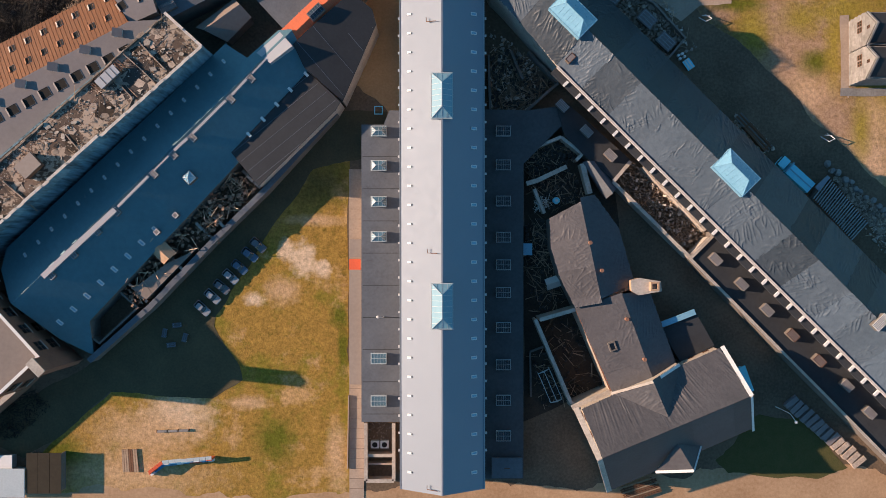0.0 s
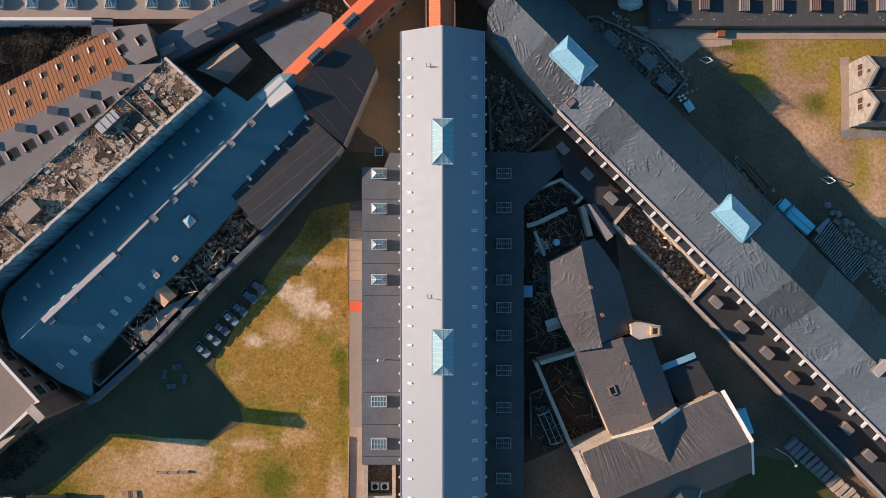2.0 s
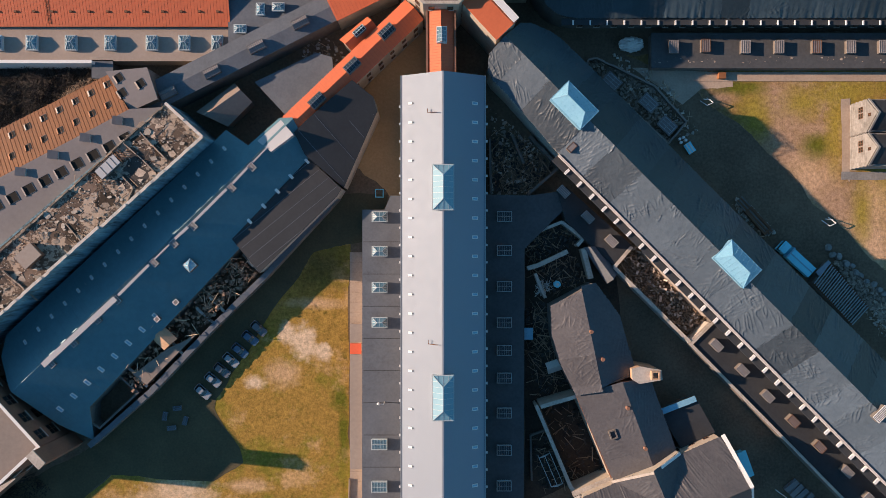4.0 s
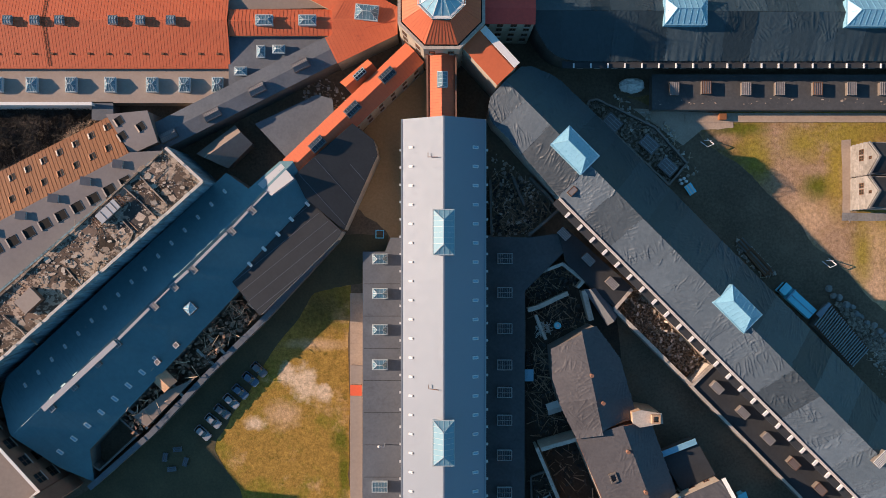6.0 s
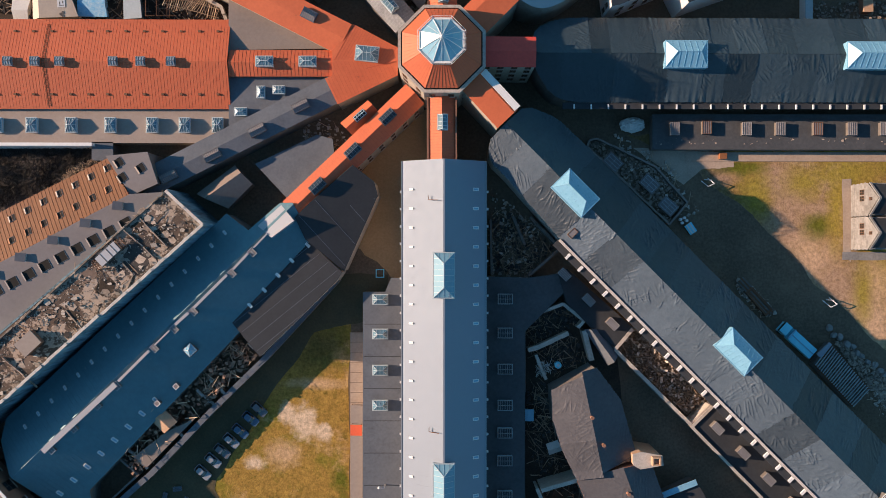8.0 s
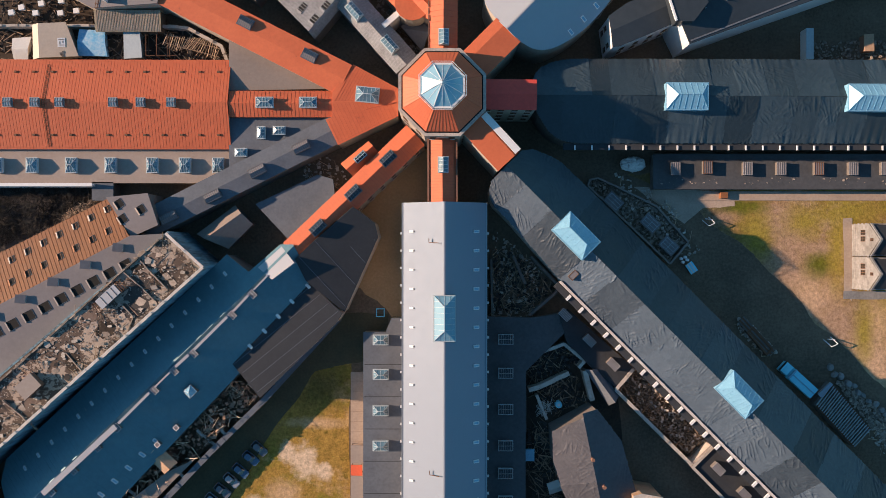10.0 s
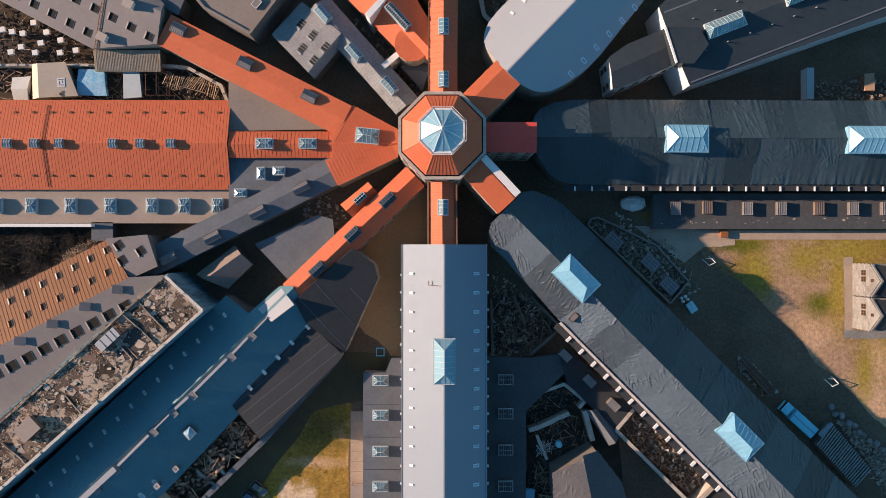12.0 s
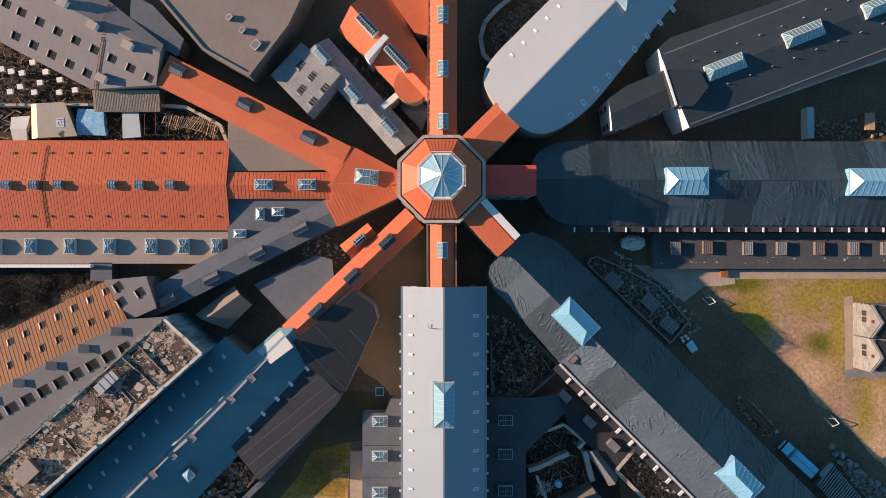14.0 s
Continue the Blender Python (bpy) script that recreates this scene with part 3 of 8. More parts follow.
def roof_vent(house, s, d, w=0.72, l=1.35, h=0.26):
    """A hooded vent with an open end, on a slope."""
    key = ("vent", w, l, h)
    if key not in CACHE:
        bm = bmesh.new()
        box(bm, 0, -0.1, h / 2, w, l * 0.75, h)
        a = link_mesh("roof_vent", bm, M_WHITE)
        bm = bmesh.new()
        bmesh.ops.create_cone(bm, cap_ends=True, segments=12, radius1=w * 0.34, radius2=w * 0.28, depth=h * 1.1, matrix=pose(0, l * 0.36, h * 0.5))
        CACHE[key] = a, link_mesh("louvre", bm, M_TARG)
    a, lv = CACHE[key]
    o = hang("roof_vent", a, house.ob, Matrix.Translation(house.at(s, d)) @ house.tilt(d))
    hang("louvre", lv, o)


def dormer(house, x, y, yaw, w=1.2, l=2.2, h=1.1, body=None, top=None, label=""):
    """A box dormer with a sloping lid and a glazed front; front towards +x."""
    body, top = body or M_TARG, top or M_FRAME
    key = ("dormer", w, l, h, body.name, top.name)
    if key not in CACHE:
        bm = bmesh.new()
        slab(bm, [(-l / 2, -w / 2), (l / 2, -w / 2), (l / 2, w / 2), (-l / 2, w / 2)], lambda a, b: h * (0.55 + 0.45 * (a / l + 0.5)), lambda a, b: -0.9)
        bo = link_mesh("dormer", bm, body)
        bm = bmesh.new()
        slab(bm, [(-l / 2 - 0.1, -w / 2 - 0.1), (l / 2 + 0.15, -w / 2 - 0.1), (l / 2 + 0.15, w / 2 + 0.1), (-l / 2 - 0.1, w / 2 + 0.1)], lambda a, b: h * (0.55 + 0.45 * (a / l + 0.5)) + 0.1, lambda a, b: h * (0.55 + 0.45 * (a / l + 0.5)) + 0.004)
        to = link_mesh("lid", bm, top)
        bm = bmesh.new()
        box(bm, l / 2 + 0.02, 0, h * 0.55, 0.05, w - 0.25, h * 0.6)
        CACHE[key] = bo, to, link_mesh("pane", bm, M_WHITE if body is M_FRAME else M_PANE)
    bo, to, pa = CACHE[key]
    o = hang("dormer", bo, house.ob, Matrix.Translation((x, y, house.z(x, y))) @ Matrix.Rotation(yaw, 4, "Z"), label)
    hang("lid", to, o), hang("pane", pa, o)


def hatch(house, x, y, w=1.5, l=1.3, lip=None, turn=0.0):
    """A low frame on the slope round a dark pane, with a raised lip on its west side. The pane stands for a roof hole
    and for a dormer's cast shadow.
    """
    lip = lip or M_FRAME
    key = ("hatch", w, l, lip.name)
    if key not in CACHE:
        bm = bmesh.new()
        lattice(bm, (-l / 2, l / 2), (-w / 2, w / 2), 0.05, 0.08)
        f = link_mesh("roof_hatch", bm, M_TARG)
        bm = bmesh.new()
        box(bm, 0, 0, 0.02, l - 0.06, w - 0.06, 0.05)
        h = link_mesh("opening", bm, M_DARK)
        bm = bmesh.new()
        slab(bm, [(-l / 2 - 0.28, -w / 2), (-l / 2 + 0.06, -w / 2), (-l / 2 + 0.06, w / 2), (-l / 2 - 0.28, w / 2)], lambda a, b: 0.1 + 0.5 * (a + l / 2 + 0.28), lambda a, b: -0.2)
        CACHE[key] = f, h, link_mesh("lip", bm, lip)
    f, h, p = CACHE[key]
    s, d = house.sd(x, y)
    m = house.tilt(d).to_3x3()
    k = math.atan2(m[1][0], m[0][0])
    o = hang("roof_hatch", f, house.ob, Matrix.Translation((x, y, house.z(x, y))) @ house.tilt(d) @ Matrix.Rotation(turn - round(k / math.pi) * math.pi, 4, "Z"))
    hang("opening", h, o), hang("lip", p, o)


def bulkhead(house, x, y, yaw, w=2.0, l=2.6, h=1.1, material=None, slats=5, label=""):
    """A raised box on a flat roof with a louvred, slatted top."""
    material = material or M_GALV
    key = ("bulk", w, l, h, material.name, slats)
    if key not in CACHE:
        bm = bmesh.new()
        box(bm, 0, 0, h / 2 - 0.1, w, l, h + 0.2)
        a = link_mesh("roof_light", bm, M_DARKWALL)
        bm = bmesh.new()
        lattice(bm, [-w / 2 + w * i / max(slats - 1, 1) for i in range(max(slats, 2))], (-l / 2, l / 2), 0.1, 0.1, Matrix.Translation((0, 0, h)))
        g = link_mesh("grille", bm, material)
        bm = bmesh.new()
        slab(bm, [(-w / 2 + 0.06, -l / 2 + 0.06), (w / 2 - 0.06, -l / 2 + 0.06), (w / 2 - 0.06, l / 2 - 0.06), (-w / 2 + 0.06, l / 2 - 0.06)], lambda p, q: h + 0.05, lambda p, q: h - 0.1)
        CACHE[key] = a, g, link_mesh("glazing", bm, M_GREYMETAL)
    a, g, gl = CACHE[key]
    o = hang("roof_light", a, house.ob, Matrix.Translation((x, y, house.z(x, y))) @ Matrix.Rotation(yaw, 4, "Z"), label)
    hang("grille", g, o), hang("glazing", gl, o)


def crease(s, d, ph, lively):
    """Height of the wrinkles in a stretched sheet: short sharp ridges in two directions, in patches."""
    z = 0.0
    for k, (freq, long, amp) in enumerate(((1.5, 0.32, 0.11), (2.2, 0.42, 0.085))):
        ang = (0.75 - 1.3 * k) + 0.5 * math.sin(ph * 7.0 + k) + 0.12 * noise.noise((s * 0.12 + ph, d * 0.12, ph + k))
        u, v = s * math.cos(ang) + d * math.sin(ang), d * math.cos(ang) - s * math.sin(ang)
        ridge = (1 - min(abs(noise.noise((u * freq, v * long, ph + 3 * k))) * 4.6, 1)) ** 1.6
        mask = min(max(noise.noise((s * 0.26, d * 0.26, ph + 9 + 5 * k)) * 3.2 + 0.12, 0.02), 1)
        z += amp * ridge * mask
    return lively * (z + 0.015 * noise.noise((s * 1.4, d * 1.1, ph)) + 0.05 * noise.noise((s * 0.35, d * 0.2, ph)))


def tarps(house, step, side, seed, rough_edge=0.5, lift=0.05, d_lo=0.02, cloth=None, lively=1.0, hem=0.0, pleat=0.0):
    """Tarpaulin sheets laid down a slope one beside another, each creased on its own; hem: crumpling at the eaves; pleat: straight folds up from the eaves."""
    rnd = random.Random(seed)
    lo, hi = house.span()
    s = lo - 0.2
    k = 0
    while s < hi:
        w = min(step * rnd.uniform(0.6, 1.4), hi - s + 0.05)
        bm = bmesh.new()
        nx, ny = max(int(w / 0.14), 4), 60
        grid = []
        ph = rnd.uniform(0, 99)
        tilt = rnd.uniform(-0.05, 0.05)
        for i in range(nx + 1):
            t = min(s + (w + 0.25) * i / nx, hi + 0.05)
            r = house.reach(min(max(t, lo + 0.02), hi - 0.02), 0.25)
            row = []
            for j in range(ny + 1):
                end = (r[1] if side > 0 else r[0]) if r else 0
                end += side * rnd.uniform(-0.15, 0.3) * rough_edge if j == ny else 0
                d = side * d_lo + (end - side * d_lo) * j / ny
                p = house.at(t, d)
                cr = crease(t - s - w / 2, d, ph, lively) + tilt * (i / nx - 0.5)
                if hem:
                    f = j / ny
                    cr += hem * f ** 3 * max(noise.noise((t * 0.12, 8.0, ph)) + 0.25, 0) * (0.5 + noise.noise((t * 1.1, ph, 1.0)) * (0.6 + noise.noise((t * 0.2, 5.0, 1.0))))
                if pleat:
                    f = j / ny
                    u = t + (t - lo - 0.35 * (hi - lo)) * 0.25 * f
                    cr += pleat * min(f * 1.6, 1) * max(noise.noise((t * 0.14, 3.0, ph)) * 2.2 + 0.35, 0.05) * (1 - min(abs(noise.noise((u * 1.5, d * 0.05, ph))) * 4, 1)) ** 1.5
                row.append(bm.verts.new(p + Vector((0, 0, lift + 0.12 + cr + 0.04 * (k % 2)))))
            grid.append(row)
        for i in range(nx):
            for j in range(ny):
                q = (grid[i][j], grid[i + 1][j], grid[i + 1][j + 1], grid[i][j + 1])
                f = bm.faces.new(q if side < 0 else tuple(reversed(q)))
                f.smooth = True
        bmesh.ops.recalc_face_normals(bm, faces=bm.faces)
        if bm.faces and sum(f.normal.z for f in bm.faces) < 0:
            bmesh.ops.reverse_faces(bm, faces=bm.faces)
        part("tarpaulin_sheet", bm, cloth or M_TARP, house.ob, "creased dark tarpaulin sheet")
        s += w
        k += 1


def wall_run(name, label, pts, height, thick, material, cope=None, base=0.0, ragged=0.0, seed=1, closed=False):
    """A free-standing wall along pts, with an uneven broken top if ragged."""
    rnd = random.Random(seed)
    e = anchor(name, pts[0][0], pts[0][1], base, label, "wall", kind="structure")
    bm, bc = bmesh.new(), bmesh.new()
    run = list(pts) + ([pts[0]] if closed else [])
    for p, q in zip(run, run[1:]):
        p, q = Vector(p), Vector(q)
        d = q - p
        n = Vector((-d.y, d.x)).normalized() * thick / 2
        k = max(int(d.length / 1.6), 1) if ragged else 1
        for i in range(k):
            a, b = p.lerp(q, i / k), p.lerp(q, (i + 1) / k)
            h = height - (rnd.random() ** 2) * ragged
            quad = [tuple(a + n), tuple(a - n), tuple(b - n), tuple(b + n)]
            slab(bm, ccw(quad), lambda x, y: base + h, lambda x, y: base)
            if cope:
                quad = [tuple(a + n * 1.3), tuple(a - n * 1.3), tuple(b - n * 1.3), tuple(b + n * 1.3)]
                slab(bc, ccw(quad), lambda x, y: base + h + 0.1, lambda x, y: base + h - 0.004)
    part("wall_body", bm, material, e)
    if cope:
        part("coping", bc, cope, e, "crumbling pale coping")
    else:
        bc.free()
    return e


def scatter(name, label, poly, count, z, size, material, seed, flat=0.5, lying=0.15, pile=0.6, category="rubble"):
    """Rubble and broken timber in a heap over poly: one object of many uneven pieces."""
    rnd = random.Random(seed)
    xs, ys = [p[0] for p in poly], [p[1] for p in poly]
    V, F = [], []
    made = 0
    if material is M_RUBBLE:
        count, size = int(count * 1.7), (size[0] * 0.6, size[1] * 0.62)
    elif material is M_TIMBER:
        count, size = int(count * 1.2), (size[0], size[1] * 1.25)
    while made < count:
        x, y = rnd.uniform(min(xs), max(xs)), rnd.uniform(min(ys), max(ys))
        if not inside(poly, x, y):
            continue
        made += 1
        l = rnd.uniform(*size)
        w = max(l * rnd.uniform(0.5, 1.0) * flat, 0.08)
        h = max(w * rnd.uniform(0.3, 0.9), 0.06)
        heap = pile * max(0, noise.noise((x * 0.25, y * 0.25, seed)) + 0.35)
        m = Matrix.Translation((x, y, z + h / 2 + heap * rnd.random())) @ Euler((rnd.gauss(0, lying), rnd.gauss(0, lying), rnd.uniform(0, 6.3))).to_matrix().to_4x4()
        o = len(V)
        for sx, sy, sz in ((-1, -1, -1), (1, -1, -1), (1, 1, -1), (-1, 1, -1), (-1, -1, 1), (1, -1, 1), (1, 1, 1), (-1, 1, 1)):
            j = rnd.uniform(0.75, 1.0)
            V.append(tuple(m @ Vector((sx * l / 2 * j, sy * w / 2 * j, sz * h / 2 * j))))
        F += [tuple(o + i for i in f) for f in ((0, 3, 2, 1), (4, 5, 6, 7), (0, 1, 5, 4), (1, 2, 6, 5), (2, 3, 7, 6), (3, 0, 4, 7))]
    me = bpy.data.meshes.new(name)
    me.from_pydata(V, [], F)
    me.materials.append(material)
    ob = new(name, me)
    return tagged(ob, label, category, kind="stuff")


def plates(name, label, poly, count, z, size, material, seed, thick=(0.05, 0.12)):
    """Broken flat pieces lying about on a floor: one object of many."""
    rnd = random.Random(seed)
    xs, ys = [p[0] for p in poly], [p[1] for p in poly]
    V, F = [], []
    while count:
        x, y = rnd.uniform(min(xs), max(xs)), rnd.uniform(min(ys), max(ys))
        if not inside(poly, x, y) or noise.noise((x * 0.14, y * 0.14, seed)) < -0.15:
            continue
        count -= 1
        n, r, a0 = rnd.randint(3, 6), size[0] + (size[1] - size[0]) * rnd.random() ** 2.2, rnd.uniform(0, 6)
        h, o = rnd.uniform(*thick), len(V)
        tx, ty, sq = rnd.gauss(0, 0.04), rnd.gauss(0, 0.04), rnd.uniform(0.4, 1)
        ring = []
        for i in range(n):
            a, k = a0 + i * 2 * math.pi / n, r * rnd.uniform(0.6, 1.1)
            ring.append((k * math.cos(a), sq * k * math.sin(a)))
        for up in (0.0, 1.0):
            V += [(x + p, y + q, z + rnd.uniform(0, 0.01) + up * h + (tx * p + ty * q) * up) for p, q in ring]
        F.append(tuple(o + n + i for i in range(n)))
        F += [(o + i, o + (i + 1) % n, o + n + (i + 1) % n, o + n + i) for i in range(n)]
    me = bpy.data.meshes.new(name)
    me.from_pydata(V, [], F)
    me.materials.append(material)
    return tagged(new(name, me), label, "rubble", kind="stuff")


from mathutils import geometry


def patch(name, label, poly, z, material, wobble=0.8, seed=2, category="ground", cuts=3.0):
    """A sheet of ground with an uneven edge."""
    poly = ccw(poly)
    pts = []
    for p, q in zip(poly, poly[1:] + poly[:1]):
        p, q = Vector(p), Vector(q)
        k = max(int((q - p).length / cuts), 1)
        for i in range(k):
            v = p.lerp(q, i / k)
            sx = 1.3 * noise.noise((v.x * 0.13, v.y * 0.13, seed)) + 0.35 * noise.noise((v.x * 0.6, v.y * 0.6, seed))
            sy = 1.3 * noise.noise((v.x * 0.13, v.y * 0.13, seed + 40)) + 0.35 * noise.noise((v.x * 0.6, v.y * 0.6, seed + 40))
            pts.append((v.x + sx * wobble, v.y + sy * wobble))
    vs, _, fs, _, _, _ = geometry.delaunay_2d_cdt([Vector(p) for p in pts], [], [list(range(len(pts)))], 1, 1e-4)
    bm = bmesh.new()
    vs = [bm.verts.new((v.x, v.y, z)) for v in vs]
    for fc in fs:
        bm.faces.new([vs[i] for i in fc])
    for fc in bm.faces:
        fc.normal_update()
        if fc.normal.z < 0:
            fc.normal_flip()
    ob = new(name, link_mesh(name, bm, material))
    return tagged(ob, label, category, kind="structure")


def blob(cx, cy, rx, ry, n=18, seed=1, rot=0.0):
    rnd = random.Random(seed)
    out = []
    for i in range(n):
        a, k = i * 2 * math.pi / n, rnd.uniform(0.75, 1.2)
        x, y = rx * k * math.cos(a), ry * k * math.sin(a)
        out.append((cx + x * math.cos(rot) - y * math.sin(rot), cy + x * math.sin(rot) + y * math.cos(rot)))
    return out


def mid(p, q, t=0.5):
    return (p[0] + (q[0] - p[0]) * t, p[1] + (q[1] - p[1]) * t)


# ---------------------------------------------------------------- ground
bm = bmesh.new()
bm.faces.new([bm.verts.new(p) for p in ((-2500, -2500, 0), (2500, -2500, 0), (2500, 2500, 0), (-2500, 2500, 0))])
tagged(new("ground", link_mesh("ground", bm, M_GROUND)), "dark packed earth and old asphalt yards between the wings", "ground", kind="structure")
patch("lawn", "worn ochre lawn with bare sandy patches", [(-19.95, 18.95), (-28.53, 17.77), (-39.85, 1.71), (-52.36, -14.93), (-69.03, -29.19), (-82.72, -39.87), (-89.86, -48.19), (-91.05, -57.70), (-20.03, -57.78)], 0.02, M_LAWN, 0.7, 3)
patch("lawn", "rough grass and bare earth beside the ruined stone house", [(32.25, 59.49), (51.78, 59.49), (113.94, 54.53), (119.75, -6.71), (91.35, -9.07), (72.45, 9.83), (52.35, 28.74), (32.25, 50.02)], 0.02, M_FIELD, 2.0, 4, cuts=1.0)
patch("dirt_road", "pale trodden dirt road along the south side", [(-91.05, -49.62), (-57.73, -48.8), (-38.0, -52.5), (-22.04, -51.5), (-3.01, -49.71), (17.20, -48.55), (32.66, -49.04), (61.20, -45.03), (84.97, -45.53), (114.67, -50.79), (114.59, -78.10), (-93.43, -77.90)], 0.035, M_SAND, 2.2, 5, cuts=0.8)
# dark sheet drawn just inside the wing's shadow edge, painting the shade darker
patch("asphalt_lane", "worn asphalt yard, widened to the wing's shadow edge to deepen the shade", [(-21.97, 29.08), (-12.0, 29.5), (-12.0, 24.0), (-17.5, 19.5), (-20.5, 19.0), (-27.0, 17.0), (-33.0, 9.0), (-40.5, -2.0), (-48.0, -13.5), (-48.3, -15.8), (-42.8, -24.0), (-42.4, -27.0), (-48.8, -31.2), (-70.4, -29.7), (-80.6, -38.6), (-88.0, -43.8), (-100.58, -37.48), (-75.58, -24.42), (-57.72, -8.98), (-37.46, 11.83)], 0.055, M_ASPHALT_SHADE, 0.5, 6, cuts=1.0)
# outline follows the wing's shadow edge, so the earth colour adds to the shade
patch("yard", "trodden yard on the wing's far side, cut to its shadow edge to darken it", [(30.0, 62.0), (50.5, 53.0), (57.5, 47.0), (64.6, 42.0), (71.6, 34.4), (86.0, 20.0), (101.0, 5.0), (118.0, -12.0), (118.0, -40.0), (96.0, -18.0), (60.0, 20.0), (28.0, 52.0)], 0.045, M_GROUND, 0.9, 7, cuts=1.0)
patch("yard", "dark earth under the white boxes", [(-104.0, 118.0), (-72.0, 92.5), (-72.0, 89.4), (-104.0, 89.4)], 0.04, M_DARKEARTH, 0.3, 8)
patch("yard", "dark earth of the scrap yard", [(-104.0, 89.0), (-45.5, 89.0), (-45.0, 81.3), (-104.0, 81.3)], 0.045, M_DARKEARTH, 0.2, 9)
patch("yard", "dark littered floor of the roofless room", [(20.0, -14.6), (27.2, -12.4), (34.2, -28.6), (26.6, -31.8)], 0.05, M_DARKEARTH, 0.1, 10)
patch("yard", "dark littered yard between the annexe and the workshops", [(16.4, 22.0), (30.5, 20.0), (36.0, 12.0), (38.0, -6.0), (26.0, -12.0), (19.0, -14.5), (26.0, -32.0), (17.0, -36.0)], 0.04, M_DARKEARTH, 0.5, 12)
p0, p1 = (-19.84, 17.16), (-17.17, -54.21)
bm = bmesh.new()
n = 34
for i in range(n):
    y0, y1 = p0[1] + (p1[1] - p0[1]) * i / n, p0[1] + (p1[1] - p0[1]) * (i + 1) / n
    slab(bm, [(p0[0], y1 + 0.04), (p1[0] + 0.4, y1 + 0.04), (p1[0] + 0.4, y0), (p0[0], y0)], lambda x, y: 0.16, lambda x, y: -0.05)
tagged(new("pavement", link_mesh("pavement", bm, M_CONC)), "pale concrete slab path beside the low annexe", "path", kind="structure")

# ---------------------------------------------------------------- the south cell block and its two annexes
A0, A1 = (-0.41, 52.01), (-0.26, -46.96)
xl, xr = (-8.55, 0.34)[0], (8.04, 0.32)[0]
main = House("cell_block", "long cell block with a pale sheet-steel gable roof", [(xl + 0.3, A0[1] - 0.3), (xr - 0.3, A0[1] - 0.3), (xr - 0.3, A1[1] + 0.3), (xl + 0.3, A1[1] + 0.3)], 10.0, 14.0, ((xl + xr) / 2, A0[1] - 0.3), ((xl + xr) / 2, A1[1] + 0.3), wall=M_PLASTER, roof=M_STEEL, over=0.3)
main.seams(0.62, M_SEAM, 0.02, 0.008)
main.capping(M_STEEL, 0.3, 0.06)
main.windows(3.55, (2.0, 5.0, 8.0), 1.0, 1.3)
s0, s1 = main.sd(0, (-0.41, 46.35)[1])[0], main.sd(0, (-0.14, -43.35)[1])[0]
n = 24
for i in range(n + 1):
    s = s0 + (s1 - s0) * i / n
    roof_window(main, s, 6.2, 0.62, 1.25)
    roof_vent(main, s, -6.3, 0.42, 1.15, 0.16)
for c in ((-0.58, 29.69), (-0.31, -10.65)):
    lantern(main, main.a.x, c[1], 4.1, 8.7, 0.3, 1.5, 8, math.pi / 2, glaze=M_GLAZE, label="glazed hipped ridge lantern", drop=0.12)
bm = bmesh.new()
for side in (xl, xr):
    bar(bm, (side, A0[1], 9.95), (side, A1[1], 9.95), 0.22, 0.14)
part("gutter", bm, M_GALV, main.ob)
for c, l in (((-2.32, 44.20), 1.9), ((-2.16, -0.44), 1.9), ((-2.22, -45.99), 2.0)):
    bm = bmesh.new()
    z = main.z(*c)
    bar(bm, (c[0] - l / 2, c[1], z + 0.15), (c[0] + l / 2, c[1] - 0.1, z + 0.95), 0.12)
    bar(bm, (c[0] - l / 2, c[1], z + 0.1), (c[0] - l / 2, c[1] + 0.8, z + 0.12), 0.12)
    part("snow_guard", bm, M_RUST, main.ob)
# small lamps under the eaves
bm = bmesh.new()
box(bm, 0, 0, 0, 0.35, 0.45, 0.25)
lamp_me = link_mesh("wall_lamp", bm, M_WHITE)
for i in range(26):
    y = A0[1] - 6 - i * 3.42
    if y > A1[1] + 1:
        hang("wall_lamp", lamp_me, main.ob, pose(xr + 0.35, y, 9.2))
        hang("wall_lamp", lamp_me, main.ob, pose(xl - 0.25, y, 9.2))

LW = House("low_annexe", "low flat annexe with grey roofing felt and glazed skylights", [(-16.65, 25.77), (-16.71, -34.98), (xl, (-16.71, -34.98)[1]), (xl, (-10.96, 28.66)[1]), ((-10.96, 28.66)[0], (-10.96, 28.66)[1]), ((-10.96, 28.66)[0] - 1.2, (-10.96, 25.76)[1])], 4.0, wall=M_PLASTER, roof=M_TARG, over=0.15)
for c in ((-12.97, 24.44), (-12.97, 17.41), (-12.98, 10.04), (-12.99, 2.89)):
    lantern(LW, c[0] - 0.2, c[1], 2.0, 3.1, 0.9, 0.8, 4, 0, label="hipped skylight with a pale frame")
for c in ((-13.02, -21.98), (-13.03, -30.61)):
    lantern(LW, c[0] - 0.2, c[1], 2.1, 3.1, 1.0, 0.12, 5, 0, label="flat barred skylight", hipped=0.01)
bm = bmesh.new()
for k in range(9):
    y = (-16.71, -34.98)[1] + 1.5 + k * 6.6
    box(bm, ((-16.67, 0.37)[0] + xl) / 2, y, 4.015, xl - (-16.67, 0.37)[0] - 0.2, 0.12, 0.03)
tagged(part("felt_lapping", bm, M_TAR, LW.ob), kind="stuff")
c = (-13.26, -13.37)
bm = bmesh.new()
bar(bm, (c[0] + 1.0, c[1] - 0.1, 4.0), (c[0] + 1.0, c[1] - 0.1, 6.4), 0.12)
bar(bm, (c[0] + 1.0, c[1] - 0.1, 6.4), (c[0], c[1], 6.6), 0.1)
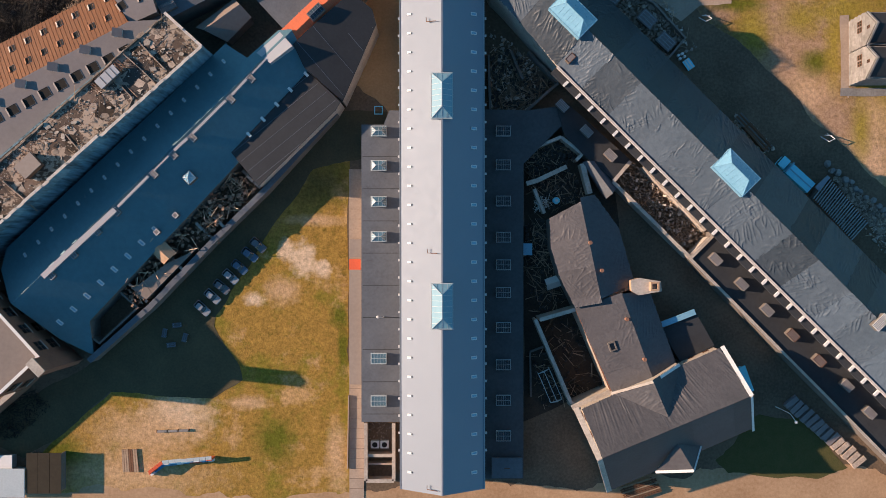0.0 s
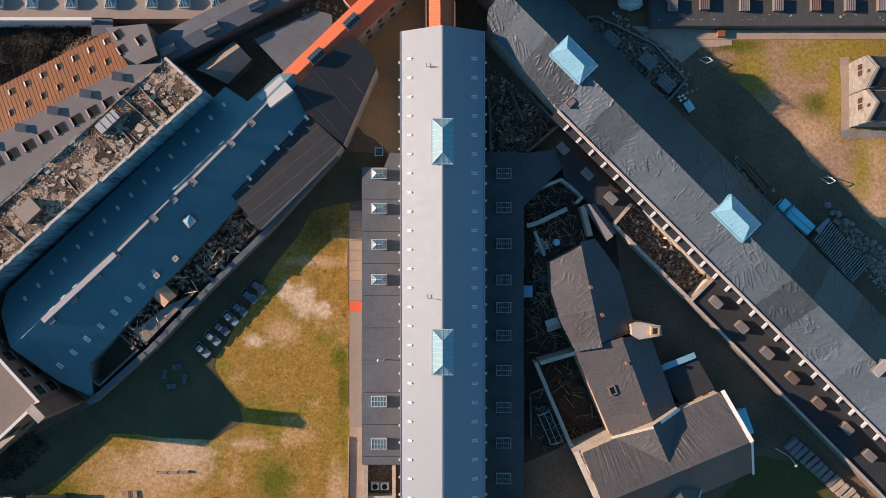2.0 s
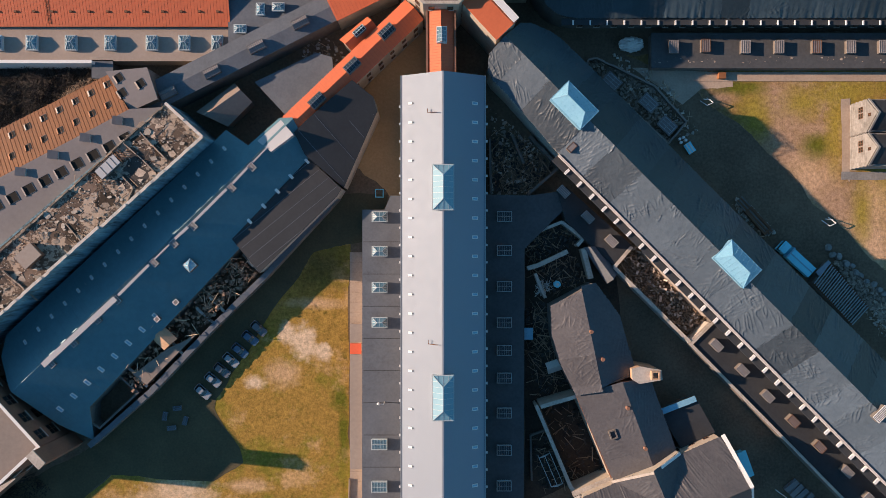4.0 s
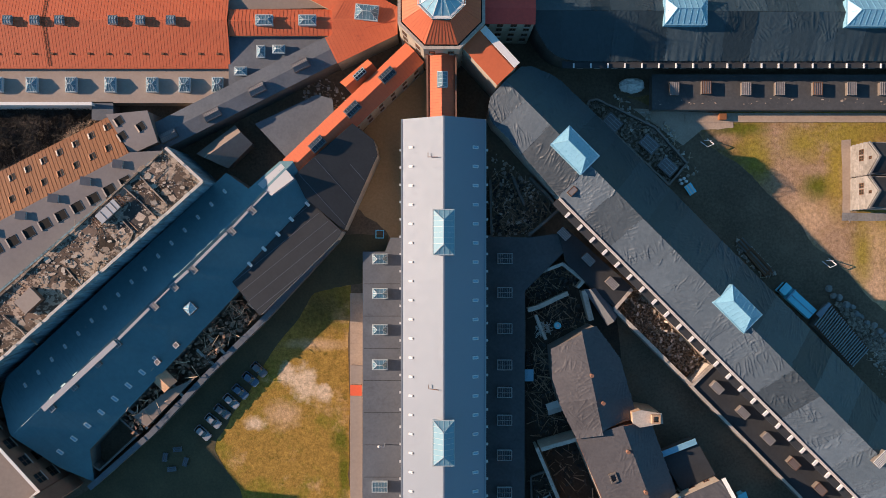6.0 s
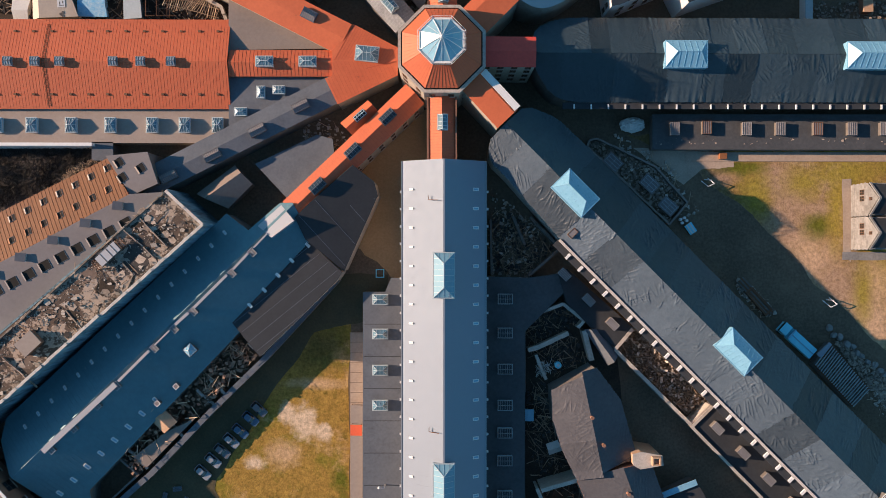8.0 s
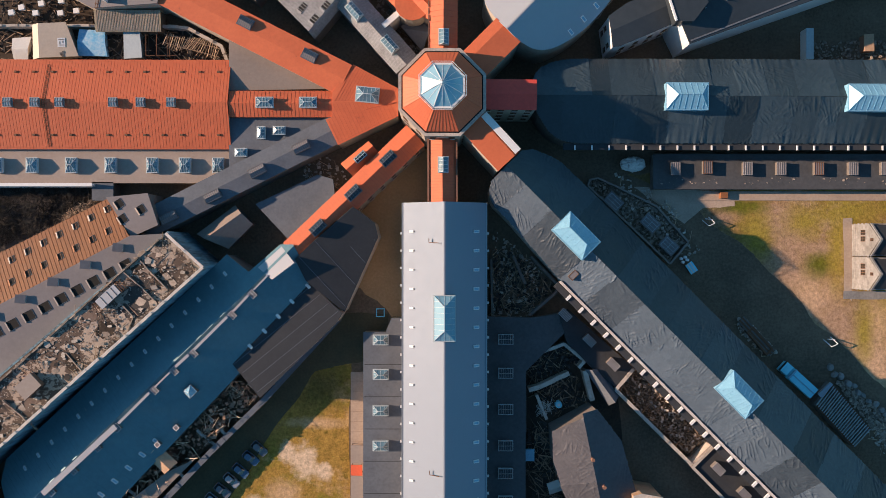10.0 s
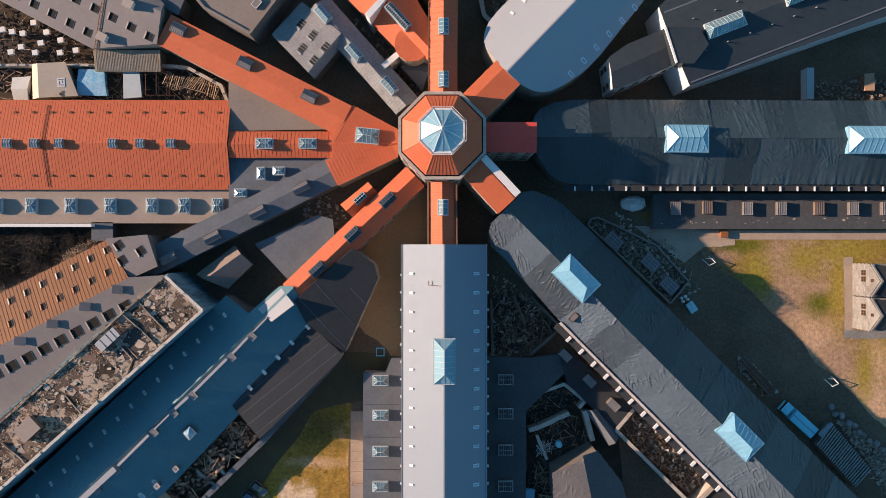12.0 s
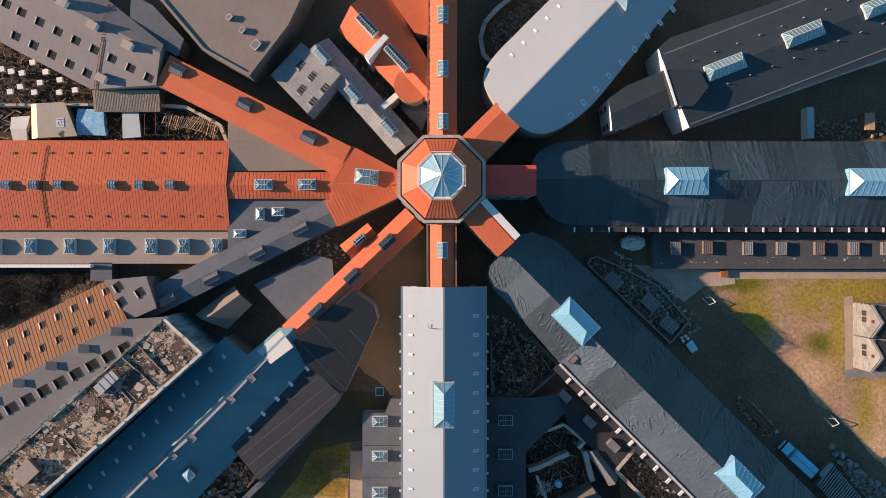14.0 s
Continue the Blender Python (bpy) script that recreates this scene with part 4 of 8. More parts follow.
bmesh.ops.create_uvsphere(bm, u_segments=10, v_segments=6, radius=0.3, matrix=pose(c[0], c[1], 6.55))
tagged(new("lamp_post", link_mesh("lamp_post", bm, M_WHITE)), "white lamp on a bent post above the felt roof", "lamp")

RW = House("low_annexe", "low flat annexe with dark roofing felt in the block's shade", [(xr, (8.55, 28.94)[1]), (xr, (8.44, -46.72)[1]), (16.23, -46.72), (16.33, 17.88), (25.06, 26.59), (23.32, 29.50), (17.51, 28.70)], 3.6, wall=M_DARKWALL, roof=M_FELT, over=0.15)
for c in ((12.32, 24.50), (12.31, 17.56), (12.30, 10.16), (12.29, 2.75), (12.28, -2.91), (12.27, -8.58), (12.26, -15.74), (12.25, -23.37), (12.24, -30.65), (12.22, -37.93)):
    lantern(RW, c[0], c[1], 2.0, 2.9, 0.7, 0.12, 6, 0, frame_mat=M_TAUPE2, glaze=M_PANE, label="flat barred skylight", hipped=0.01)
c = (12.94, -44.40)
bm = bmesh.new()
box(bm, c[0], c[1], 4.1, 6.0, 3.8, 1.0)
box(bm, c[0], c[1], 4.64, 6.3, 4.1, 0.08)
part("hatch_house", bm, M_TARG, RW.ob)
bm = bmesh.new()
bar(bm, (c[0] - 0.6, c[1], 4.9), (c[0] + 0.6, c[1], 4.9), 0.1)
part("handle", bm, M_RUST, RW.ob)

# walled utility yard at the foot of the west annexe
y0, y1 = (-14.70, -35.68)[1], (-14.71, -47.65)[1]
x0, x1 = (-16.12, -41.78)[0], (-10.36, -41.79)[0]
wall_run("yard_wall", "thick pale plastered wall of the utility yard", [(x0, y0), (x0, y1), (x1, y1), (x1, y0)], 2.6, 0.55, M_CONC, M_COPING)
wall_run("cross_wall", "low concrete wall across the utility yard", [(x0, (-14.71, -42.49)[1]), (x1, (-14.71, -42.49)[1])], 2.2, 0.5, M_CONC, M_COPING)
wall_run("cross_wall", "low concrete wall across the utility yard", [(x0, (-14.71, -44.37)[1]), (x1, (-14.71, -44.37)[1])], 1.8, 0.4, M_CONC)
c = (-13.38, -40.52)
for dx in (-1.0, 1.0):
    e = anchor("cooling_unit", c[0] + dx, c[1], 0, "white outdoor cooling unit with a round fan", "cooling unit", "cooling units in the yard")
    bm = bmesh.new()
    box(bm, c[0] + dx, c[1], 0.65, 1.7, 1.5, 1.2)
    part("casing", bm, M_WHITE, e)
    bm = bmesh.new()
    bmesh.ops.create_cone(bm, cap_ends=True, segments=20, radius1=0.55, radius2=0.55, depth=0.08, matrix=pose(c[0] + dx, c[1], 1.30))
    part("fan_grille", bm, M_DARK, e)
scatter("yard_clutter", "pipes and rubble on the utility yard's floor", [(x0 + .5, y0 - .5), (x1 - .5, y0 - .5), (x1 - .5, y0 - 5), (x0 + .5, y0 - 5)], 60, 0.0, (0.2, 1.0), M_RUBBLE, 71)
wall_run("path_kerb", "low pale wall along the lawn's edge", [(-19.94, -30.34), (-20.19, -45.74)], 0.7, 0.2, M_CONC)
c = (-18.37, -2.81)
e = anchor("kiosk_canopy", c[0], c[1], 0, "small orange-red metal canopy over the path", "canopy")
bm = bmesh.new()
slab(bm, [(c[0] - 1.2, c[1] - 1.1), (c[0] + 1.2, c[1] - 1.1), (c[0] + 1.2, c[1] + 1.1), (c[0] - 1.2, c[1] + 1.1)], lambda x, y: 2.4 + 0.1 * (x - c[0]), lambda x, y: 2.3 + 0.1 * (x - c[0]))
part("canopy_roof", bm, M_PLAYRED, e)
bm = bmesh.new()
for dx, dy in ((-1, -0.9), (1, -0.9), (1, 0.9), (-1, 0.9)):
    bar(bm, (c[0] + dx, c[1] + dy, 0), (c[0] + dx, c[1] + dy, 2.3), 0.1)
part("stand", bm, M_RUST, e)
for ya, yb in (((-18.30, 2.37), (-18.31, -1.39)), ((-18.31, -3.98), (-18.33, -27.70))):
    e = anchor("path_roof", ya[0], ya[1], 0, "grey felt lean-to roof over the path", "canopy")
    h = (ya[1] + yb[1]) / 2
    bm = bmesh.new()
    slab(bm, ccw([(ya[0] - 1.2, ya[1]), (ya[0] + 1.3, ya[1]), (ya[0] + 1.3, yb[1]), (ya[0] - 1.2, yb[1])]), lambda x, y: 2.5 + 0.15 * (x - ya[0]), lambda x, y: 2.38 + 0.15 * (x - ya[0]))
    part("canopy_roof", bm, M_TAUPE, e)
    bm = bmesh.new()
    k = max(int((ya[1] - yb[1]) / 3), 1)
    for i in range(k + 1):
        y = ya[1] - 0.2 + (yb[1] - ya[1] + 0.4) * i / k
        bar(bm, (ya[0] - 1.05, y, 0), (ya[0] - 1.05, y, 2.3), 0.12)
    part("stand", bm, M_TIMBER, e)

# ---------------------------------------------------------------- the octagon with its lantern
OX, OY = -0.7, 72.5


def octagon(r):
    k = r / math.cos(math.pi / 8)
    return [(OX + k * math.cos(math.pi / 8 + i * math.pi / 4), OY + k * math.sin(math.pi / 8 + i * math.pi / 4)) for i in range(8)]


octo = House("octagon_tower", "eight-sided central tower with an orange metal roof and glass lantern", octagon(8.2), 15.5, base=0.0, wall=M_PLASTER, roof=M_TAR, parapet=0.3, coping=M_COPING, over=0.2)
octo.windows(2.6, (3.0, 6.4, 9.8, 13.0), 1.1, 1.8, margin=1.6)
ro, ri = octagon(7.45), octagon(3.8)
for i in range(8):
    j = (i + 1) % 8
    bm = bmesh.new()
    top = [(*ro[i], 16.1), (*ro[j], 16.1), (*ri[j], 18.9), (*ri[i], 18.9)]
    v = [bm.verts.new(p) for p in top] + [bm.verts.new((p[0], p[1], p[2] - 0.2)) for p in top]
    for f in ((0, 1, 2, 3), (7, 6, 5, 4), (0, 4, 5, 1), (1, 5, 6, 2), (2, 6, 7, 3), (3, 7, 4, 0)):
        bm.faces.new([v[k] for k in f])
    part("roof_slope", bm, M_RED, octo.ob)
    bm = bmesh.new()
    for k in range(9):
        p, q = Vector(top[0]).lerp(Vector(top[1]), k / 8), Vector(top[3]).lerp(Vector(top[2]), k / 8)
        bar(bm, p + Vector((0, 0, .02)), q + Vector((0, 0, .02)), 0.06, 0.05)
    part("seam_ribbing", bm, M_REDSEAM, octo.ob)
drum = octagon(3.7)
bm = bmesh.new()
slab(bm, drum, lambda x, y: 21.3, lambda x, y: 16.2)
dr = part("lantern_drum", bm, M_GLASS, octo.ob, "pale glazed lantern drum")
bm = bmesh.new()
for i in range(8):
    p, q = Vector(drum[i]), Vector(drum[(i + 1) % 8])
    e = q - p
    for k in range(3):
        c = p.lerp(q, (k + 0.5) / 3)
        box(bm, 0, 0, 0, e.length / 3 - 0.2, 0.12, 1.7, Matrix.Translation((c.x, c.y, 20.35)) @ Matrix.Rotation(math.atan2(e.y, e.x), 4, "Z"))
part("drum_glazing", bm, M_PANE, dr)
ri = octagon(3.95)
apex = Vector((OX, OY, 24.3))
for i in range(8):
    bm = bmesh.new()
    a, b = Vector((*ri[i], 21.35)), Vector((*ri[(i + 1) % 8], 21.35))
    for f in (0, 1):
        p, q = a.lerp(b, f / 2), a.lerp(b, (f + 1) / 2)
        m1, m2 = p.lerp(apex, 0.5) + Vector((0, 0, 0.25)), q.lerp(apex, 0.5) + Vector((0, 0, 0.25))
        v = [bm.verts.new(k) for k in (p, q, m2, m1, apex)]
        bm.faces.new(v[:4])
        bm.faces.new((v[3], v[2], v[4]))
    part("dome_facet", bm, M_LANT, octo.ob, "milky glazed facet of the lantern roof").visible_shadow = False
rr = [Vector((*p, 21.7)) for p in octagon(4.35)]
for i in range(8):
    a, b = Vector((*ri[i], 21.4)), Vector((*ri[(i + 1) % 8], 21.4))
    bm = bmesh.new()
    bar(bm, a, b, 0.36, 0.22)
    part("eaves_ring", bm, M_WHITE, octo.ob)
    for f in range(2):
        p = a.lerp(b, f / 2)
        k = p.lerp(apex, 0.5) + Vector((0, 0, 0.3))
        w = 0.13 if f == 0 else 0.05
        bm = bmesh.new()
        bar(bm, p, k, w), bar(bm, k, apex + Vector((0, 0, .05)), w)
        part("glazing_rib", bm, M_WHITE, octo.ob)
    bm = bmesh.new()
    bar(bm, rr[i], rr[(i + 1) % 8], 0.08)
    bar(bm, rr[i], Vector((*ri[i], 21.4)), 0.08)
    part("guard_rail", bm, M_WHITE, octo.ob)
bm = bmesh.new()
bar(bm, apex, apex + Vector((0, 0, 1.6)), 0.1)
part("finial", bm, M_WHITE, octo.ob)

# ---------------------------------------------------------------- corridors out of the octagon


def corridor(label, a, b, w, eave, ridge, roof=None, wall=None, seam=0.0, over=0.15, shift=0.0, name="corridor"):
    """A straight linking wing from a to b, w wide; shift moves its ridge sideways."""
    a, b = Vector(a), Vector(b)
    u = (b - a).normalized()
    n = Vector((-u.y, u.x))
    foot = [tuple(a + n * w / 2), tuple(a - n * w / 2), tuple(b - n * w / 2), tuple(b + n * w / 2)]
    h = House(name, label, foot, eave, ridge, a + n * shift, b + n * shift, wall=wall or M_PLASTER, roof=roof or M_RED, over=over, category="building")
    if seam:
        h.seams(seam, M_REDSEAM)
    return h


cs = corridor("short linking wing with a red metal roof and low parapets", (OX + 0.0, OY - 7.5), ((-0.63, 51.15)), 5.0, 11.6, 12.7, wall=M_PLASTER)
cs.seams(0.55, M_REDSEAM, 0.05, 0.05, (1, -1))
bm = bmesh.new()
for d in (-2.75, 2.75):
    p, q = cs.at(0.5, d), cs.at(cs.span()[1], d)
    bar(bm, p, q, 0.35, 0.7)
part("parapet", bm, M_BRICK, cs.ob, "low reddish parapet")
c = (-0.52, 59.11)
lantern(cs, c[0], c[1], 1.9, 3.0, 0.7, 0.6, 4, math.pi / 2, label="gabled skylight", hipped=0.05)
cse = corridor("short linking wing with an orange metal roof", mid((3.32, 65.20), (6.95, 68.62)), mid((13.79, 61.57), (9.84, 57.83)), 5.0, 14.3, 14.7, wall=M_PLASTER, shift=1.6)
bm = bmesh.new()
p, q = cse.at(0.2, cse.dl + 0.1), cse.at(cse.span()[1], cse.dl + 0.1)
bar(bm, p + Vector((0, 0, .5)), q + Vector((0, 0, .5)), 1.4, 0.12)
part("edge_flashing", bm, M_WHITE, cse.ob, "pale steel flashing along the edge")
ce = corridor("short linking wing with its red deepened for the tower's shade", (OX + 7.5, OY), (17.17, 72.41), 5.5, 14.0, 14.6, roof=M_SHADERED)
ce.windows(2.4, (3, 6.4, 9.8, 12.6), 1.1, 1.5, edges=(0, 2, 1, 3), margin=1.2)
cne = corridor("short linking wing with an orange metal roof", mid((3.13, 79.99), (7.22, 76.43)), mid((9.37, 87.52), (14.43, 82.36)), 6.2, 13.2, 13.6, shift=1.2)
cn = corridor("long linking wing with an orange metal roof running north", (OX + 0.2, OY + 7.5), ((-0.32, 135.91)), 5.2, 11.0, 12.2, seam=0.0)
cn.seams(1.1, M_REDSEAM, 0.05, 0.05)
for c in ((-0.42, 104.43), (-0.42, 94.01), (-0.42, 83.82), (-0.42, 115.82)):
    lantern(cn, c[0], c[1], 1.9, 3.0, 0.7, 0.6, 4, math.pi / 2, label="gabled skylight", hipped=0.05)
for k in range(24):
    bm = bmesh.new()
    p, q = cn.at(0.6 + k * 1.35, 2.9), cn.at(1.8 + k * 1.35, 2.9)
    bar(bm, p + Vector((0, 0, .1 + 0.05 * (k % 3))), q + Vector((0, 0, .1 + .05 * (k % 2))), 0.2, 0.24)
    part("parapet_block", bm, M_BRICK, cn.ob)
csw = corridor("linking wing with an orange ribbed metal roof", (-6.09, 65.46), (-30.35, 42.30), 5.0, 8.4, 9.6, seam=0.75)
csw.windows(3.2, (2.2, 5.6), 1.0, 1.4)
for c in ((-11.32, 60.66), (-18.15, 53.93), (-25.09, 47.10)):
    lantern(csw, c[0], c[1], 1.8, 3.2, 0.7, 0.5, 5, csw.yaw, frame_mat=M_TARG, curb_mat=M_DARKWALL, glaze=M_PANE, label="dark gabled skylight", hipped=0.05)
bump = House("stair_house", "small orange-roofed stair house beside the linking wing", [(-20.59, 60.01), (-15.55, 64.05), (-13.87, 62.25), (-18.35, 57.77)], 7.0, 8.6, mid((-20.59, 60.01), (-18.35, 57.77)), mid((-15.55, 64.05), (-13.87, 62.25)), wall=M_PLASTER, roof=M_RED)
c = (-16.89, 61.12)
lantern(bump, c[0], c[1], 1.2, 2.6, 0.5, 0.4, 4, bump.yaw, glaze=M_PANE, curb_mat=M_DARKWALL, hipped=0.05)
# western fan of three
fan = House("fan_hall", "fan-shaped hall with an orange ribbed metal roof", [(-22.58, 74.32), (-18.52, 79.85), (-9.60, 75.00), (-9.59, 69.58), (-21.56, 63.93), (-23.93, 68.78), (-22.58, 69.30)], 6.7, 7.5, (-23.29, 72.40), (-9.16, 72.40), wall=M_PLASTER, roof=M_RED, over=0.1)
for edge, way, sign in ((((-18.52, 79.85), (-9.60, 75.00)), Vector((-0.47, -0.88)), 1), (((-21.56, 63.93), (-9.59, 69.58)), Vector((-0.43, 0.90)), -1)):
    bm = bmesh.new()
    for k in range(18):
        p = Vector(mid(*edge, (k + 0.5) / 18))
        q = p.copy()
        while inside(fan.foot, *(q + way * 0.3)) and (fan.sd(*(q + way * 0.3))[1]) * sign > 0:
            q += way * 0.2
        bar(bm, (p.x, p.y, fan.z(*p) + 0.02), (q.x, q.y, fan.z(*q) + 0.02), 0.06, 0.05)
    tagged(part("standing_seams", bm, M_REDSEAM, fan.ob), kind="stuff")
bm = bmesh.new()
bar(bm, (-22.6, 69.2, 6.95), (-10.2, 72.2, 7.6), 0.16, 0.1)
bar(bm, (-22.6, 74.3, 6.95), (-17.9, 72.6, 7.58), 0.16, 0.1)
part("roof_hip", bm, M_REDSEAM, fan.ob)
c = (-15.58, 73.62)
lantern(fan, c[0], c[1], 3.0, 4.6, 0.7, 0.9, 6, fan.yaw - 0.1, label="hipped skylight with a pale frame")
cw = corridor("linking wing with a red metal roof", (-43.31, 72.09), (-22.32, 72.10), 5.0, 6.4, 7.4, seam=0.75)
for c in ((-36.07, 72.12), (-27.44, 72.12)):
    lantern(cw, c[0], c[1], 2.0, 3.4, 0.6, 0.4, 5, 0, label="barred skylight")
cnw = corridor("long linking wing with a smooth orange metal roof", (-56.30, 95.05), (-20.40, 76.90), 6.3, 7.0, 7.12)
for c in ((-53.36, 95.00), (-40.01, 88.16), (-27.22, 81.55)):
    lantern(cnw, c[0], c[1], 2.0, 3.0, 0.4, 0.45, 7, cnw.yaw, glaze=M_GREYMETAL, frame_mat=M_TARG, curb_mat=M_TARG, label="grey ribbed roof light", hipped=0.05)
cg = corridor("long linking wing with a grey felt roof", (-21.93, 67.16), (-62.56, 46.76), 5.4, 6.2, 6.7, roof=M_TARG, wall=M_DARKWALL)
for c in ((-28.97, 63.38), (-37.73, 58.55), (-46.72, 53.49), (-55.48, 49.22)):
    lantern(cg, c[0], c[1], 1.8, 3.4, 0.6, 0.4, 8, cg.yaw, glaze=M_GREYMETAL, frame_mat=M_TARG, curb_mat=M_DARKWALL, label="grey ribbed roof light", hipped=0.05)
g1 = House("flat_annexe", "flat grey felt roof between the linking wings", [(-43.79, 80.91), (-43.79, 86.17), (-39.68, 87.31), (-28.61, 81.60), (-28.61, 80.92), (-22.55, 75.44), (-43.78, 75.09)], 5.4, wall=M_DARKWALL, roof=M_TAUPE, over=0.1)
g2 = House("flat_annexe", "flat grey felt roof with three small skylights", [(-43.83, 69.40), (-23.72, 69.40), (-22.58, 68.37), (-43.82, 57.74)], 5.2, wall=M_DARKWALL, roof=M_TARG, over=0.1)
for c, yw in (((-37.24, 66.39), 1.57), ((-33.60, 66.84), 0.0), ((-41.32, 62.41), 0.0)):
    lantern(g2, c[0], c[1], 1.6, 2.4, 0.8, 0.5, 4, yw, label="hipped skylight with a pale frame")

# ---------------------------------------------------------------- the west hall
hallw = House("workshop_hall", "broad workshop hall with a bright orange ribbed roof", [(-108.41, 81.18), (-43.79, 81.09), (-43.77, 63.34), (-108.37, 63.33)], 5.0, 7.6, mid((-43.79, 81.09), (-43.77, 63.34)), mid((-108.41, 81.18), (-108.37, 63.33)), wall=M_PLASTER, roof=M_RED, over=0.2)
hallw.seams(0.66, M_REDSEAM, 0.045, 0.018)
for c in ((-87.18, 72.10), (-81.80, 72.11), (-76.87, 72.11), (-66.23, 72.11), (-60.74, 72.11), (-54.68, 72.11)):
    lantern(hallw, c[0], c[1], 1.7, 1.7, 0.75, 0.4, 3, 0, glaze=M_GALV, frame_mat=M_TARG, curb_mat=M_GALV, label="galvanised ridge ventilator", drop=0.3, hipped=0.05)
bm = bmesh.new()
slab(bm, [(-0.28, -0.2), (0.28, -0.2), (0.28, 0.2), (-0.28, 0.2)], lambda x, y: 0.22, lambda x, y: -0.3)
vent_me = link_mesh("pipe_vent", bm, M_RUST)
for k in range(16):
    for c in ((-45.88, 78.66), (-45.87, 65.93)):
        x = c[0] - k * 3.72
        hang("pipe_vent", vent_me, hallw.ob, pose(x, c[1], hallw.z(x, c[1])))
bm = bmesh.new()
x = (-80.33, 71.86)[0]
for dx in (-0.25, 0.25):
    for ya, yb in ((hallw.a.y + 8, hallw.a.y), (hallw.a.y, hallw.a.y - 8.6)):
        bar(bm, (x + dx, ya, hallw.z(x, ya) + 0.07), (x + dx, yb, hallw.z(x, yb) + 0.07), 0.05)
for k in range(33):
    y = hallw.a.y + 8 - k * 0.5
    bar(bm, (x - 0.25, y, hallw.z(x, y) + 0.09), (x + 0.25, y, hallw.z(x, y) + 0.09), 0.05)
part("roof_ladder", bm, M_RUST, hallw.ob, "dark steel roof ladder")
hs = House("low_annexe", "flat taupe felt annexe along the workshop hall", [(-109.10, 63.13), (-44.18, 63.14), (-44.29, 59.46), (-47.85, 56.46), (-109.08, 56.45)], 4.0, wall=M_PLASTER, roof=M_TAUPE2, over=0.1)
for c in ((-84.13, 59.90), (-76.13, 59.91), (-68.13, 59.91), (-59.67, 59.91), (-53.03, 59.91), (-46.29, 59.91), (-91.22, 59.90)):
    lantern(hs, c[0], c[1], 3.0, 2.2, 0.8, 0.8, 4, 0, label="hipped skylight with a pale frame", hipped=0.35)
wall_run("boundary_wall", "white-capped wall along the annexe", [(-108.36, 55.90), (-71.55, 55.90)], 5.4, 0.5, M_WHITE, M_WHITE)
sm = House("shed", "small flat-roofed grey shed", [(-71.91, 56.23), (-68.23, 56.23), (-68.23, 53.12), (-71.91, 53.12)], 4.0, wall=M_DARKWALL, roof=M_TARG)

# ---------------------------------------------------------------- south-west wing
ra, rb = (-31.68, 41.71), (-80.51, -5.80)
swing = House("cell_wing", "long cell wing with a steel roof coloured blue-grey for shade", [(-43.94, 41.68), (-38.94, 38.26), (-32.68, 43.71), (-30.06, 43.71), (-26.65, 36.88), (-42.36, 20.40), (-41.45, 18.13), (-72.17, -14.23), (-72.17, -21.28), (-77.85, -17.63), (-85.81, -9.67), (-88.77, -3.75), (-88.31, 0.57)], (3.4, 6.2), 9.9, ra, rb, wall=M_DARKWALL, roof=M_STEEL_SHADED, over=0.1)
swing.seams(0.9, M_STEEL_SHADED, 0.025, 0.02)
# pale bars that paint the broken sunlit strip of the slope by the ridge
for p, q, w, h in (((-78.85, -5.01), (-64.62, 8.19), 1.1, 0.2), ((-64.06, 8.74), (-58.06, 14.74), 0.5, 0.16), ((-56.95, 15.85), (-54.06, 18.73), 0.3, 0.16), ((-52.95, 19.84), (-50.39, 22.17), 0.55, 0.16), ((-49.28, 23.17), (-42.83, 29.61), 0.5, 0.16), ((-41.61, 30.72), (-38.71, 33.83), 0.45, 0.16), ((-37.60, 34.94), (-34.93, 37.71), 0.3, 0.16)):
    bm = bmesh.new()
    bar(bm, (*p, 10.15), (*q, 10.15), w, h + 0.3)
    part("ridge_cap", bm, M_STEEL_PALE, swing.ob, "pale strip standing for sunlit steel along the ridge")
# pale quad that paints the sunlit end of the slope
c, n = mid((-37.48, 39.49), (-30.01, 40.15)), swing.n
k = 1 if n.dot(Vector((1, -1))) > 0 else -1
bm = bmesh.new()
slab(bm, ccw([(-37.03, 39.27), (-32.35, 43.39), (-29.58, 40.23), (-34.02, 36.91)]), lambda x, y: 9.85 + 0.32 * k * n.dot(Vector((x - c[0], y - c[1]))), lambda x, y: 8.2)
part("hip_plane", bm, M_STEEL_PALE, swing.ob, "pale plane standing for the roof's sunlit end")
s0 = swing.sd(*(-43.11, 38.82))[0]
for k in range(16):
    roof_window(swing, s0 + 1.2 + k * 3.7, swing.sd(*(-59.67, 22.63))[1], 0.5, 1.0)
s0 = swing.sd(*(-60.82, 1.66))[0]
for k in range(-1, 7):
    roof_window(swing, s0 + k * 3.83, swing.sd(*(-66.71, -4.00))[1], 0.7, 1.4)
for c in ((-38.22, 34.33), (-42.21, 30.23), (-49.77, 22.70), (-53.54, 19.26), (-57.43, 15.49), (-64.86, 8.07), (-68.75, 4.19), (-73.41, -0.35), (-77.74, -4.45)):
    bulkhead(swing, c[0] + 0.3, c[1] - 0.3, swing.yaw, 1.1, 1.5, 0.55, M_GALV, 3, "galvanised ridge vent box")
c = (-50.66, 14.64)
lantern(swing, c[0], c[1], 2.0, 2.0, 0.9, 0.9, 3, swing.yaw, glaze=M_POLY, label="small pyramid skylight", curb_mat=M_DARKWALL)
